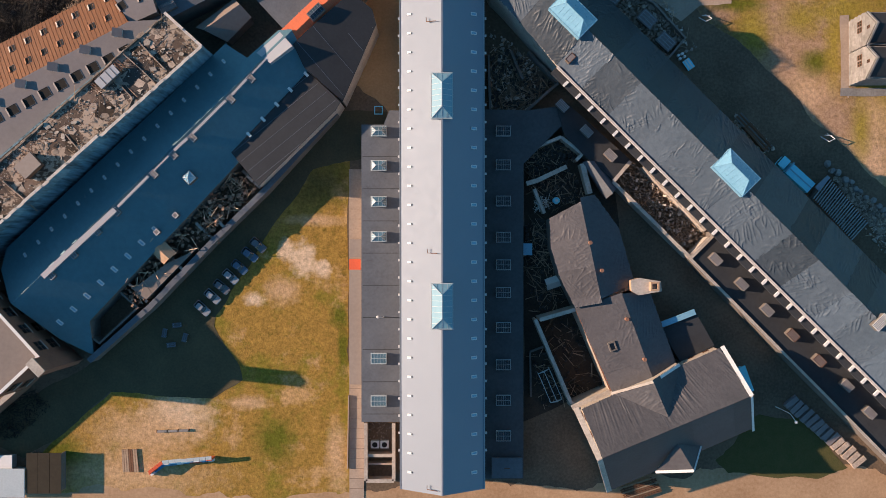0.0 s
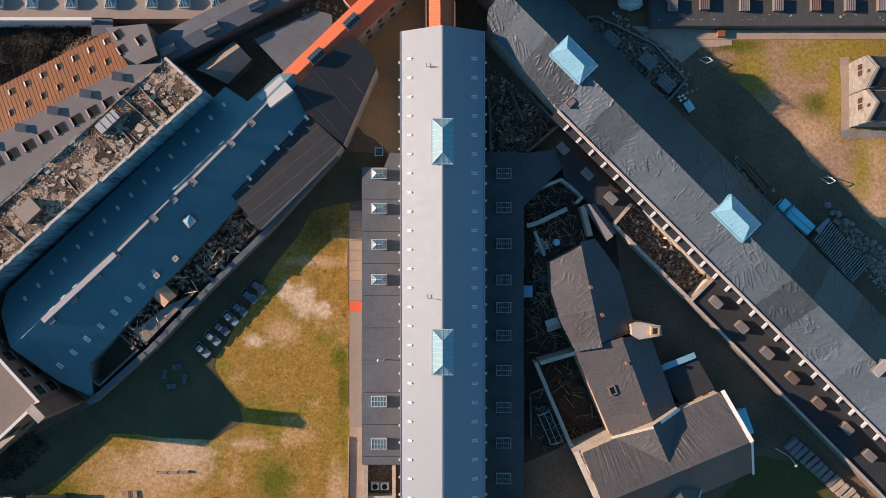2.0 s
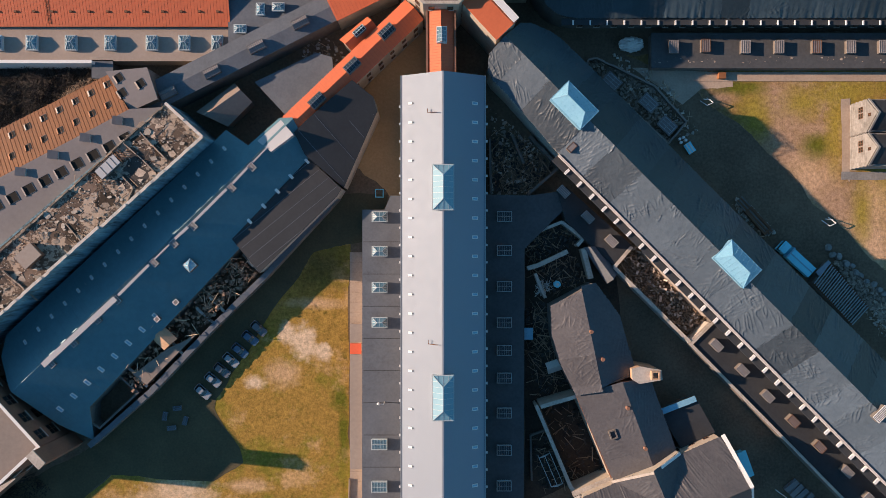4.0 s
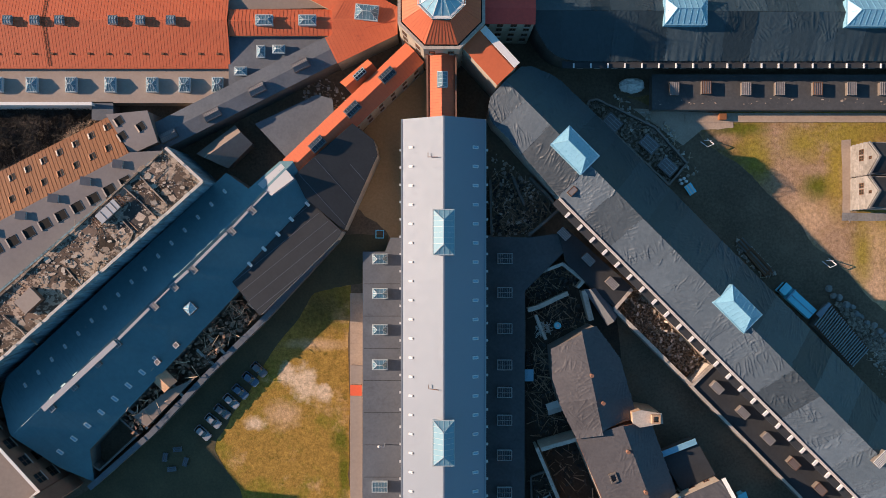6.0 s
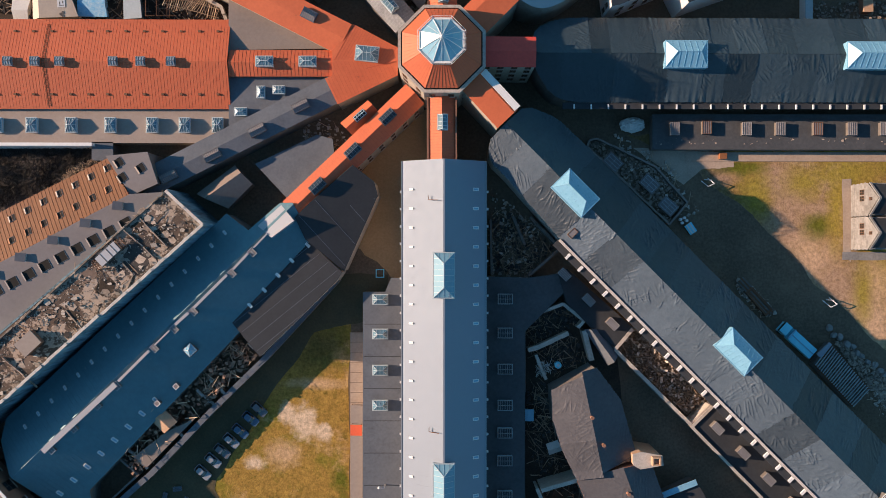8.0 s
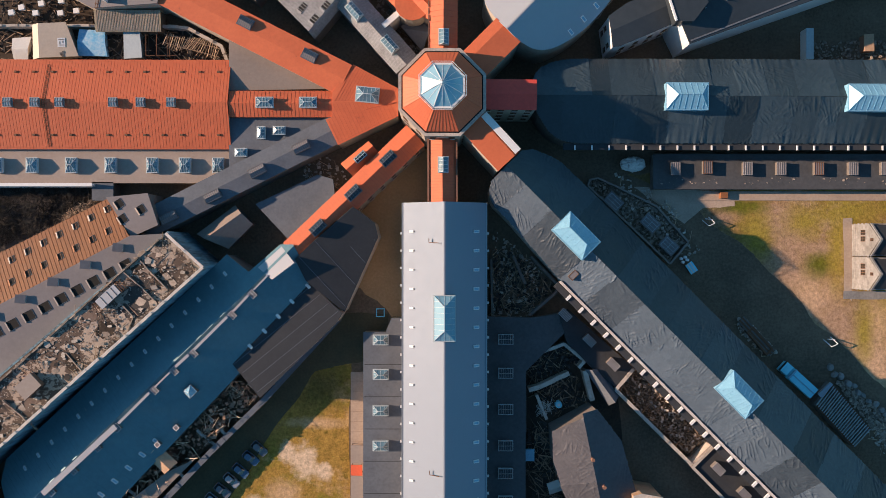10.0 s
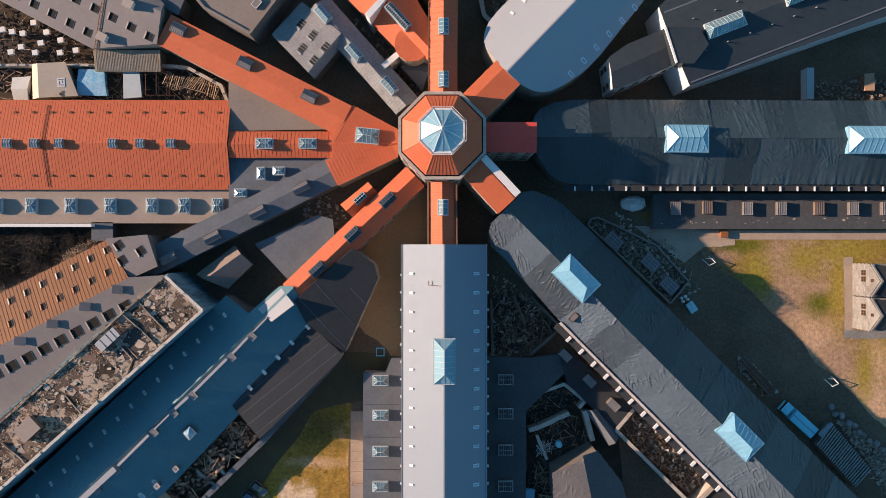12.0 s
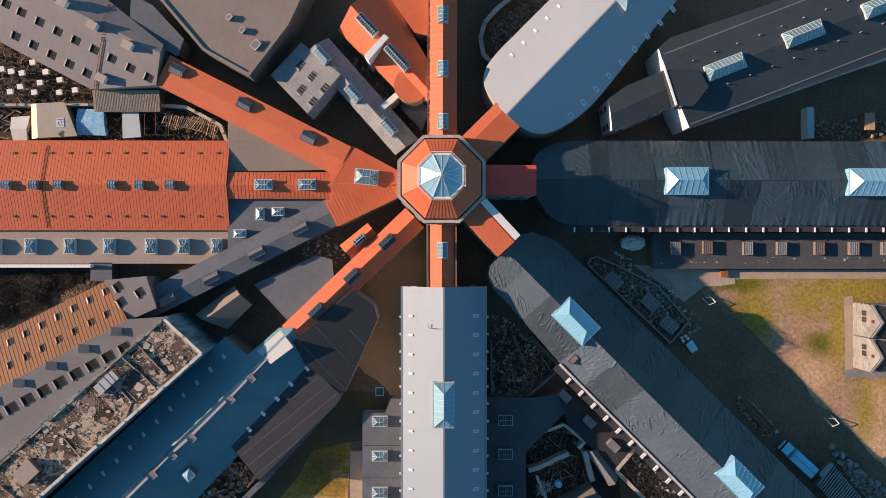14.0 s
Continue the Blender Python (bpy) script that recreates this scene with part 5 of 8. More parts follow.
for c in ((-53.83, 7.18), (-57.56, 3.80)):
    bulkhead(swing, c[0], c[1], swing.yaw, 0.9, 0.9, 1.0, M_WHITE, 1, "small white chimney cap")
dk1 = House("dark_annexe", "dark felt roof leaning against the cell wing", [(-27.66, 36.47), (-20.73, 30.00), (-21.75, 28.34), (-37.20, 13.10), (-42.88, 20.11)], 6.85, wall=M_COPING, roof=M_TAR, over=0.05)
dk2 = House("dark_annexe", "dark felt roof with pale crumbling edge", [(-29.65, 40.92), (-20.41, 50.02), (-18.93, 51.73), (-14.15, 48.08), (-13.47, 45.34), (-20.32, 30.31), (-27.70, 36.60)], 6.4, 9.5, (-30.6, 40.4), (-18.3, 51.2), wall=M_COPING, roof=M_TAR, over=0.05)
for hh, q in ((dk1, 5), (dk2, 4)):
    bm = bmesh.new()
    lo, hi = hh.span()
    for k in range(q):
        s = lo + (hi - lo) * (k + 0.5) / q
        r = hh.reach(s)
        if r:
            bar(bm, hh.at(s, r[0] + 0.3) + Vector((0, 0, .02)), hh.at(s, r[1] - 0.3) + Vector((0, 0, .02)), 0.10, 0.03)
    tagged(part("felt_lapping", bm, M_TARG, hh.ob), kind="stuff")
for c in ((-39.28, 23.31), (-36.43, 26.38), (-33.69, 29.34), (-30.95, 32.31), (-27.75, 35.38)):
    bm = bmesh.new()
    box(bm, 0, 0, 0.2, 0.55, 1.1, 0.3, Matrix.Translation((c[0] + 0.2, c[1] + 0.1, 7.0)) @ Matrix.Rotation(swing.yaw, 4, "Z"))
    part("vent_cap", bm, M_WHITE, dk1.ob)
for i, poly in enumerate(([(-44.36, 17.44), (-38.41, 12.78), (-49.14, 2.32), (-54.13, 7.92)], [(-54.13, 7.92), (-49.14, 2.32), (-63.67, -11.94), (-69.02, -5.63)], [(-69.02, -5.63), (-63.67, -11.94), (-74.39, -22.28), (-79.39, -17.28)])):
    if i < 2:
        scatter("fallen_timber", "fallen roof timbers in a roofless room", poly, (75, 60)[i], 3.6, (0.8, 3.8), M_SPLINT, 80 + i, 0.06, 0.45, 3.0)
        scatter("rubble", "brick and plaster rubble in a roofless room", poly, (460, 400)[i], 2.6, (0.15, 0.9), M_REDRUB, 90 + i, 0.9, 0.3, 3.2)
wall_run("outer_wall", "crumbling outer wall of the roofless rooms", [(-22.02, 28.47), (-36.84, 12.30), (-47.71, 1.68), (-60.09, -11.25), (-72.81, -22.56)], 4.0, 0.9, M_DARKWALL, M_TARG, ragged=0.25, seed=5)
for i, (p, q) in enumerate((((-41.71, 16.75), (-37.89, 13.04)), ((-48.68, 8.41), (-45.20, 4.93)), ((-51.00, 5.75), (-46.94, 1.68)), ((-57.96, 0.54), (-53.67, -3.88)), ((-65.74, -6.06), (-61.10, -10.48)))):
    wall_run("cross_wall", "broken cross wall of a roofless room", [p, q], 3.6, 0.45, M_BRICK, M_COPING, ragged=1.4, seed=15 + i)
hut = House("brick_hut", "tan box-like stair head among the ruins", [(-58.89, -0.28), (-56.80, 1.46), (-54.83, -0.40), (-56.92, -2.25)], 5.4, 6.0, (-57.9, 0.6), (-55.9, -1.3), wall=M_BRICK, roof=M_BRICKTAN)
ter = House("terrace", "bare grey concrete terrace above the yard", [(-56.45, -2.38), (-52.95, -0.87), (-50.62, 0.53), (-60.88, -9.94), (-63.67, -7.84)], 4.3, wall=M_DARKWALL, roof=M_TAUPE, over=0.0)
cell = House("dark_pit", "roofless dark room with sooty walls", [(-67.25, -7.57), (-62.61, -11.63), (-70.73, -19.16), (-75.95, -15.68)], 4.0, wall=M_DARKWALL, roof=None, hollow=True)

# ---------------------------------------------------------------- the ruined block to the west, and the brown-roofed house behind it
ruin = House("ruined_block", "tall roofless block with a rubble-strewn top", [(-54.00, 46.35), (-46.42, 39.51), (-102.35, -10.27), (-113.19, 2.74), (-102.35, 4.90)], 11.7, wall=M_BLUEWALL, roof=M_FLOOR, parapet=0.05, over=0.0)
wall_run("broken_parapet", "broken pale parapet of the roofless block", [(-53.64, 45.89), (-46.50, 39.39), (-66.0, 22.04)], 2.2, 0.42, M_BLUEWALL, M_PALECOPE, base=11.5, ragged=0.3, seed=77)
wall_run("broken_parapet", "broken pale parapet of the roofless block", [(-66.0, 22.04), (-102.06, -10.02)], 3.1, 0.42, M_BLUEWALL, M_PALECOPE, base=11.5, ragged=0.5, seed=79)
wall_run("broken_parapet", "low broken kerb of the roofless block", [(-54.22, 45.81), (-63.33, 37.90), (-85.01, 18.42), (-102.35, 2.73)], 0.8, 0.3, M_RUBBLE, base=11.5, ragged=0.6, seed=78)
rp = [(-54.61, 46.13), (-47.40, 39.79), (-92.16, 0.55), (-98.71, 6.02)]
scatter("rubble", "pale plaster and brick rubble on the broken floor", rp, 600, 11.68, (0.06, 0.34), M_PALERUB, 101, 0.9, 0.15, 0.25)
scatter("fallen_timber", "broken beams across the roofless block", rp, 40, 11.8, (0.8, 3.0), M_TIMBER, 102, 0.04, 0.1, 0.5)
patch("soot_patch", "black burnt patch on the open floor", [(-60.44, 36.43), (-56.85, 36.97), (-56.20, 33.15), (-59.25, 29.89), (-63.06, 28.81), (-63.60, 30.99)], 11.73, M_SOOT, 0.9, 394, "floor", cuts=0.8)
plates("plaster_plates", "pale slabs of fallen ceiling plaster on the broken floor", rp, 280, 11.72, (0.15, 1.15), M_PLATE, 103, (0.03, 0.07))
plates("soot_patches", "dark sooty debris on the broken floor", rp, 60, 11.77, (0.2, 0.8), M_SOOT, 104, (0.02, 0.06))
plates("plaster_plates", "pale slabs of fallen ceiling plaster over the soot", rp, 90, 11.82, (0.2, 0.9), M_PALERUB, 105)
bm = bmesh.new()
rnd = random.Random(106)
p, q = Vector(ruin.foot[1] if ruin.foot[1][1] < ruin.foot[0][1] else ruin.foot[0]), Vector((-102.35, -10.27))
for i in range(70):
    c, l = p.lerp(q, (i + rnd.random()) / 70), rnd.uniform(1.5, 8.0)
    box(bm, 0, 0, 0, rnd.uniform(0.15, 0.5), rnd.uniform(0.15, 0.4), l, Matrix.Translation((c.x, c.y, 11.6 - l / 2 - rnd.random() ** 2 * 4)) @ Matrix.Rotation(radians(42), 4, "Z"))
tagged(part("broken_pilasters", bm, M_BLUEWALL, ruin.ob, "broken pilaster strips and stumps"), kind="stuff")
for i, (p, q) in enumerate((((-59.41, 40.86), (-54.10, 35.32)), ((-58.53, 35.10), (-56.31, 32.89)), ((-62.96, 32.44), (-60.52, 29.78)), ((-60.52, 29.78), (-61.6, 27.2)), ((-62.4, 38.5), (-58.53, 35.10)), ((-73.61, 22.8), (-70.4, 19.1)), ((-85.62, 13.64), (-79.07, 7.9)))):
    wall_run("stub_wall", "thin broken partition wall on the open floor", [p, q], 0.6, 0.2, M_PLATE, base=11.7, ragged=0.5, seed=140 + i)
for i, (c, rx, ry) in enumerate((((-56.6, 41.0), 2.4, 1.2), ((-55.6, 37.4), 1.8, 1.3), ((-65.8, 27.4), 2.2, 1.6), ((-69.2, 29.6), 1.8, 1.2), ((-72.3, 20.6), 2.0, 1.5), ((-59.6, 39.0), 1.6, 1.2), ((-81.0, 13.0), 2.6, 1.6), ((-88.0, 8.0), 2.6, 1.8))):
    patch("floor_patch", "bare dark brown floor where the plaster has come away", blob(*c, rx, ry, 14, 410 + i, 0.75), 11.735, M_DARKEARTH if i % 3 else M_BAREFLOOR, 0.5, 420 + i, "floor", cuts=0.7)
stair = House("roof_hut", "pale grey panelled stair head on the ruined block", [tuple(Vector((-64.95, 33.7)) + Matrix.Rotation(0.75, 2) @ Vector(v)) for v in ((-2.3, -0.95), (2.3, -0.95), (2.3, 0.95), (-2.3, 0.95))], 13.0, base=11.7, wall=M_DARKWALL, roof=M_STEEL_PALE, over=0.1)
for dx in (-3.3, -2.9, 2.7, 3.2, 3.7):
    bm = bmesh.new()
    for y in (-1.0, 1.0):
        box(bm, dx, y, 12.3, 0.12, 0.12, 1.2, Matrix.Translation((-64.95, 33.7, 0)) @ Matrix.Rotation(0.75, 4, "Z"))
    box(bm, dx, 0, 12.85, 0.14, 2.2, 0.12, Matrix.Translation((-64.95, 33.7, 0)) @ Matrix.Rotation(0.75, 4, "Z"))
    part("railing", bm, M_RUST, stair.ob)
for dx in (-1.1, 0.4, 1.5):
    bm = bmesh.new()
    box(bm, dx, 0, 13.03, 0.1, 2.0, 0.08, Matrix.Translation((-64.95, 33.7, 0)) @ Matrix.Rotation(0.75, 4, "Z"))
    part("panel_joint", bm, M_DARKWALL, stair.ob)
House("roof_hut", "tan box-shaped stair head on the ruined block", [tuple(Vector((-80.18, 16.51)) + Matrix.Rotation(0.75, 2) @ Vector(v)) for v in ((-2.0, -1.5), (2.0, -1.5), (2.0, 1.5), (-2.0, 1.5))], 13.3, base=11.7, wall=M_BRICK, roof=M_TAUPE2, over=0.1)
bh = House("brown_roofed_house", "old house with a rusty brown ribbed slope and a grey slope", [(-67.88, 52.94), (-62.52, 45.41), (-54.72, 45.94), (-105.57, 3.41), (-110.62, 31.43)], (8.0, 6.0), 9.4, (-62.35, 45.45), (-105.11, 22.82), wall=M_DARKWALL, roof=M_GREYMETAL, over=0.1)
bh2 = House("grey_end_house", "flat grey felt end of the brown-roofed house", [(-67.16, 53.07), (-59.13, 53.86), (-57.11, 47.72), (-62.24, 45.37)], 8.6, wall=M_DARKWALL, roof=M_GREYMETAL, over=0.1)
for c in ((-64.64, 51.87), (-60.30, 50.75), (-63.97, 48.86)):
    hatch(bh2, c[0], c[1], 1.7, 1.5, M_TAUPE2, 0.15)
side = 1 if bh.sd(*(-77.06, 45.99))[1] > 0 else -1
for ob in bh.slopes:
    cx = sum((v.co for v in ob.data.vertices), Vector()) / len(ob.data.vertices)
    if bh.sd(cx.x, cx.y)[1] * side > 0:
        ob.data.materials[0] = M_BROWN
bh.seams(0.8, M_BROWN, 0.06, 0.05, (side,))
sc = bh.sd(*(-66.53, 50.53))[0]
for k in range(9):
    for d, off in ((0.72, 0.0), (0.30, 1.3)):
        p = bh.at(sc + 0.8 + off + k * 3.6, side * d * (bh.dl if side > 0 else bh.dr))
        hatch(bh, p.x, p.y, 1.35, 1.1, M_COPING if d > 0.5 else M_BROWN)
# dark panes of this row are painted shadows of small dormers
for k in range(9):
    p = bh.at(sc + 2.0 + k * 3.6, -side * 4.6)
    hatch(bh, p.x, p.y, 1.9, 2.1, M_GREYMETAL)
    if k % 2 == 0:
        p = bh.at(sc + 1.5 + k * 3.6, -side * 1.1)
        dormer(bh, p.x, p.y, math.pi - 0.1, 1.5, 1.6, 0.8, M_FRAME, M_GREYMETAL)
h3 = House("low_house", "small grey hip-roofed outbuilding", [(-50.21, 46.03), (-43.10, 51.42), (-39.77, 47.98), (-44.47, 43.39)], 4.0, 5.6, (-47.53, 45.73), (-41.47, 50.07), wall=M_DARKWALL, roof=M_TAUPE)
h4 = House("low_annexe", "low grey roof in the shaded court", [(-38.29, 51.97), (-26.21, 57.73), (-23.33, 56.93), (-22.75, 51.40), (-30.80, 43.91)], 4.0, wall=M_DARKWALL, roof=M_TARG)

# ---------------------------------------------------------------- south-east wing
q0, q1 = (22.07, 49.42), (102.56, -31.41)
sew = House("cell_wing", "long cell wing roofed with creased dark tarpaulins", soften([(10.33, 57.44), (8.76, 55.54), (8.99, 52.18), (12.01, 49.39), (22.60, 37.36), (105.10, -45.57), (105.17, -21.63), (28.79, 54.54), (22.08, 60.80), (15.92, 62.81)], 1.2, 1), (7.1, 8.4), 13.05, (25.2, 45.43), (88.4, -18.0), wall=M_COPING, roof=M_TAR, over=0.05, wall_label="pale stone wall")
# the slope away from the sun takes a darker cloth, painting in its shade
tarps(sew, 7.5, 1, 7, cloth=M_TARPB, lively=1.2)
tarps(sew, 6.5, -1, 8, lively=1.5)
for c in ((25.00, 45.47), (56.46, 14.97)):
    lantern(sew, c[0], c[1], 5.0, 8.2, 0.6, 1.9, 8, sew.yaw, glaze=M_POLY, frame_mat=M_POLY, curb_mat=M_POLY, label="large hipped lantern glazed with milky sheets", drop=0.0, hipped=0.35)
c = (83.92, -13.85)
bulkhead(sew, c[0], c[1], sew.yaw, 1.6, 3.2, 1.0, M_WHITE, 6, "pale barred roof hatch")
bm = bmesh.new()
box(bm, 0, 0, 0, 0.55, 1.25, 0.4)
cap_me = link_mesh("parapet_vent", bm, M_WHITE)
k0 = (25.17, 34.00)
for k in range(26):
    hang("parapet_vent", cap_me, sew.ob, pose(k0[0] - 0.75 + k * 2.47, k0[1] - 0.75 - k * 2.47, 8.3, 0, 0, -45))
bm = bmesh.new()
bar(bm, (22.0, 36.0, 7.95), (103.9, -46.3, 7.95), 1.5, 0.4)
part("gutter", bm, M_TAR, sew.ob, "dark gutter ledge below the coping")
bm = bmesh.new()
p, q = (22.68, 36.52), (104.51, -45.73)
bar(bm, (*p, 8.72), (*q, 8.72), 0.48, 0.4)
part("coping", bm, M_PALECOPE, sew.ob, "pale stone coping, crumbling")
c = (25.01, 37.81)
bulkhead(sew, c[0], c[1], sew.yaw, 1.1, 1.8, 0.9, M_RUST, 2, "rusty salmon-coloured roof box")
se1 = House("low_annexe", "low flat annexe with dark felt and box roof lights", [(23.29, 29.47), (25.03, 30.62), (38.37, 18.64), (34.88, 14.58), (30.82, 17.84), (25.02, 23.65)], 3.8, wall=M_DARKWALL, roof=M_TAR, over=0.05)
se2 = House("low_annexe", "low flat annexe with dark felt and box roof lights", [(54.93, 2.94), (54.25, 6.77), (108.39, -48.16), (108.35, -60.55), (50.28, -1.70)], 3.8, wall=M_DARKWALL, roof=M_TAR, parapet=0.35, coping=M_COPING, over=0.05)
for h, cs_ in ((se1, ((24.32, 29.54), (29.28, 24.33), (34.12, 19.47))), (se2, ((55.56, -1.81), (60.86, -6.90), (66.04, -12.21), (71.22, -17.30), (76.63, -22.50), (82.27, -27.58), (86.87, -33.12)))):
    for i, c in enumerate(cs_):
        bulkhead(h, c[0], c[1], radians(45), 1.5, 2.4, 1.3, M_RUST if i in (3, 4) else M_SLATE, 5, "box roof light with slatted top")
pit = [(39.31, 18.63), (55.59, 3.00), (51.69, -1.02), (35.52, 14.38)]
scatter("fallen_timber", "splintered roof timbers heaped in the roofless bay", pit, 300, 0.6, (0.4, 2.6), M_TIMBER, 121, 0.07, 0.4, 1.6)
scatter("rubble", "dark rubble heaped in the roofless bay", pit, 500, 0.6, (0.2, 0.9), M_RUBBLE, 122, 0.9, 0.4, 1.2)
scatter("pale_scraps", "scraps of plaster and white board in the roofless bay", pit, 120, 1.2, (0.3, 0.9), M_PALERUB, 124, 0.6, 0.3, 1.2)
wall_run("outer_wall", "crumbling pale wall of the roofless bay", [(54.59, 2.59), (50.52, -1.35), (34.88, 14.12), (38.48, 18.29)], 3.9, 0.55, M_COPING, M_COPING, ragged=0.3, seed=33)
wall_run("inner_wall", "pale broken wall of the roofless bay", [(41.27, 17.24), (54.01, 4.10)], 3.6, 0.5, M_COPING, M_COPING, ragged=0.6, seed=34)
# dump strip on the far side of the wing
dump = [(29.65, 56.17), (30.12, 57.36), (31.66, 57.71), (35.21, 56.18), (44.08, 51.80), (50.59, 44.35), (46.80, 39.86)]
wall_run("dump_wall", "low broken wall around the dump strip", dump, 1.5, 0.3, M_DARKWALL, M_TAUPE, ragged=0.5, seed=41, closed=True)
scatter("rubble", "dark rubble behind the low wall", dump, 420, 0.0, (0.3, 1.4), M_RUBBLE, 123, 0.8, 0.3, 0.8)
for i, c in enumerate(((34.98, 52.79), (42.62, 48.32), (46.49, 43.62))):
    s = House("old_skylight_box", "discarded barred skylight box on the dump", [tuple(Vector(c) + Matrix.Rotation(-0.75, 2) @ Vector(v)) for v in ((-1.5, -1), (1.5, -1), (1.5, 1), (-1.5, 1))], 1.6, wall=M_DARKWALL, roof=M_GREYMETAL, category="skylight")
    bm = bmesh.new()
    lattice(bm, (-1.5, 0, 1.5), (-1.0, -0.35, 0.35, 1.0), 0.07, 0.1, Matrix.Translation((c[0], c[1], 1.65)) @ Matrix.Rotation(-0.75, 4, "Z"))
    part("grille", bm, M_GALV, s.ob)

# ---------------------------------------------------------------- east wing
ea, eb = (18.79, 72.76), (110.53, 72.35)
ew = House("cell_wing", "long cell wing roofed with loose dark tarpaulins", soften([(17.70, 70.15), (16.91, 72.96), (17.37, 76.90), (19.39, 79.15), (23.89, 80.61), (113.98, 80.42), (113.95, 64.32), (25.01, 64.30), (21.08, 65.65)], 1.2, 1), 7.6, 12.0, ea, eb, wall=M_DARKWALL, roof=M_TAR, over=0.05)
tarps(ew, 6.0, 1, 11, cloth=M_TARPB, lively=0.9, hem=0.6)
tarps(ew, 6.0, -1, 12, cloth=M_TARPB, lively=1.0, hem=0.9)
ew.windows(3.5, (2.0, 4.8), 1.0, 1.3)
for c in ((46.62, 72.45), (81.87, 72.25)):
    lantern(ew, c[0], c[1], 5.2, 8.2, 0.6, 2.0, 7, ew.yaw, glaze=M_POLY, frame_mat=M_POLY, curb_mat=M_POLY, label="large hipped lantern glazed with milky sheets", drop=0.0, hipped=0.35)
bm = bmesh.new()
p = (24.49, 63.52)
box(bm, p[0] + 40, p[1] - 0.1, 7.3, 82, 1.3, 0.3)
part("gutter", bm, M_TAR, ew.ob, "broad black gutter")
k0 = (25.78, 63.51)
for k in range(23):
    hang("parapet_vent", cap_me, ew.ob, pose(k0[0] + k * 3.42, k0[1] - 0.35, 7.6, 0, 0, 0) @ Matrix.Diagonal((0.5, 0.75, 0.6, 1)))
es = House("low_annexe", "low flat annexe with dark felt and box roof lights", [(42.99, 62.51), (117.85, 62.52), (117.84, 55.42), (42.99, 55.41)], 2.6, wall=M_DARKWALL, roof=M_FELT, over=0.1)
plates("felt_patches", "pale scuffs and lumps of mortar along the felt roof", [(43.6, 57.6), (116.0, 57.6), (116.0, 56.3), (43.6, 56.3)], 70, 2.6, (0.06, 0.4), M_PLATE, 171, (0.02, 0.05))
for i, c in enumerate(((47.24, 59.48), (53.83, 59.71), (62.05, 59.48), (68.99, 59.48), (76.74, 59.49), (83.80, 59.49), (90.52, 59.49))):
    bulkhead(es, c[0], c[1], 0, 1.8, 2.6, 0.95, M_RUST if i in (1, 4) else M_SLATE, 5, "box roof light with slatted top")
wall_run("apron", "pale concrete apron along the annexe's foot", [(50.5, 54.1), (119.08, 54.1)], 0.16, 1.9, M_CONC)
bm = bmesh.new()
box(bm, 58.2, 54.2, 0.6, 1.5, 1.3, 0.9)
tagged(new("orange_box", link_mesh("orange_box", bm, M_BROWN)), "rusty orange box on the concrete apron", "box")
c = (39.10, 60.66)
e = anchor("covered_skip", c[0], c[1], 0, "skip under a crumpled pale blue and white tarpaulin", "skip")
bm = bmesh.new()
box(bm, c[0], c[1], 0.6, 4.2, 2.1, 1.2)
part("skip_body", bm, M_GALV, e)
bm = bmesh.new()
bmesh.ops.create_icosphere(bm, subdivisions=4, radius=1.0)
for v in bm.verts:
    k = 1 + 0.35 * abs(noise.noise(v.co * 2.6)) + 0.12 * noise.noise(v.co * 6.0)
    v.co = Vector((c[0] + v.co.x * 2.35 * k, c[1] + v.co.y * 1.45 * k, max(1.0 + v.co.z * 1.3 * k, 0.35)))
part("tarpaulin_cover", bm, M_WHITETARP, e, "crumpled pale tarpaulin")

# ---------------------------------------------------------------- north-east wings
na, nb = (12.35, 85.74), (40.84, 115.33)
nne = House("cell_wing", "cell wing with a rounded end and a pale steel roof", soften([(7.80, 90.40), (7.50, 93.30), (9.10, 96.60), (32.36, 119.82), (49.20, 113.18), (28.59, 87.35), (23.49, 83.50), (18.51, 81.40), (14.00, 83.05), (10.60, 86.10)], 2.0), 10.0, 14.3, na, nb, wall=M_PLASTER, roof=M_STEEL_PALE, over=0.15)
nne.seams(0.62, M_STEEL_PALE, 0.02, 0.012)
nne.capping(M_STEEL_PALE, 0.3, 0.06)
nne.windows(3.5, (2, 5, 8), 1.0, 1.3)
for k in range(10):
    sd = nne.sd(*(12.88, 97.16))
    roof_vent(nne, sd[0] + k * 3.3, sd[1], 0.42, 1.2, 0.16)
    sd = nne.sd(*(24.43, 85.39))
    roof_window(nne, sd[0] + k * 3.6, sd[1], 0.7, 1.3)
c = (34.93, 106.29)
lantern(nne, c[0] + 1, c[1] + 3, 4.0, 8.5, 0.4, 1.6, 8, nne.yaw, glaze=M_GLAZE, label="glazed hipped ridge lantern", drop=0.1)
ne1 = House("cell_wing", "cell wing with a dark felt roof and sloping edges", [(41.79, 98.58), (44.0, 100.56), (64.85, 107.63), (113.28, 123.9), (113.25, 105.6), (85.81, 96.71), (52.17, 84.79), (47.75, 83.13), (45.99, 86.66), (42.9, 94.5)], 10.4, 12.3, (43.54, 90.58), (73.08, 102.0), wall=M_WHITE, roof=M_STEEL_DARK, over=0.1, wall_label="white rendered wall")
for c in ((53.92, 94.4), (69.08, 100.79), (84.3, 106.4)):
    lantern(ne1, c[0], c[1], 3.0, 7.8, 0.6, 1.4, 10, ne1.yaw, frame_mat=M_FRAME, curb_mat=M_FRAME, glaze=M_GLASS, label="long hipped lantern with pale ribs", drop=0.2, hipped=0.3)
bm = bmesh.new()
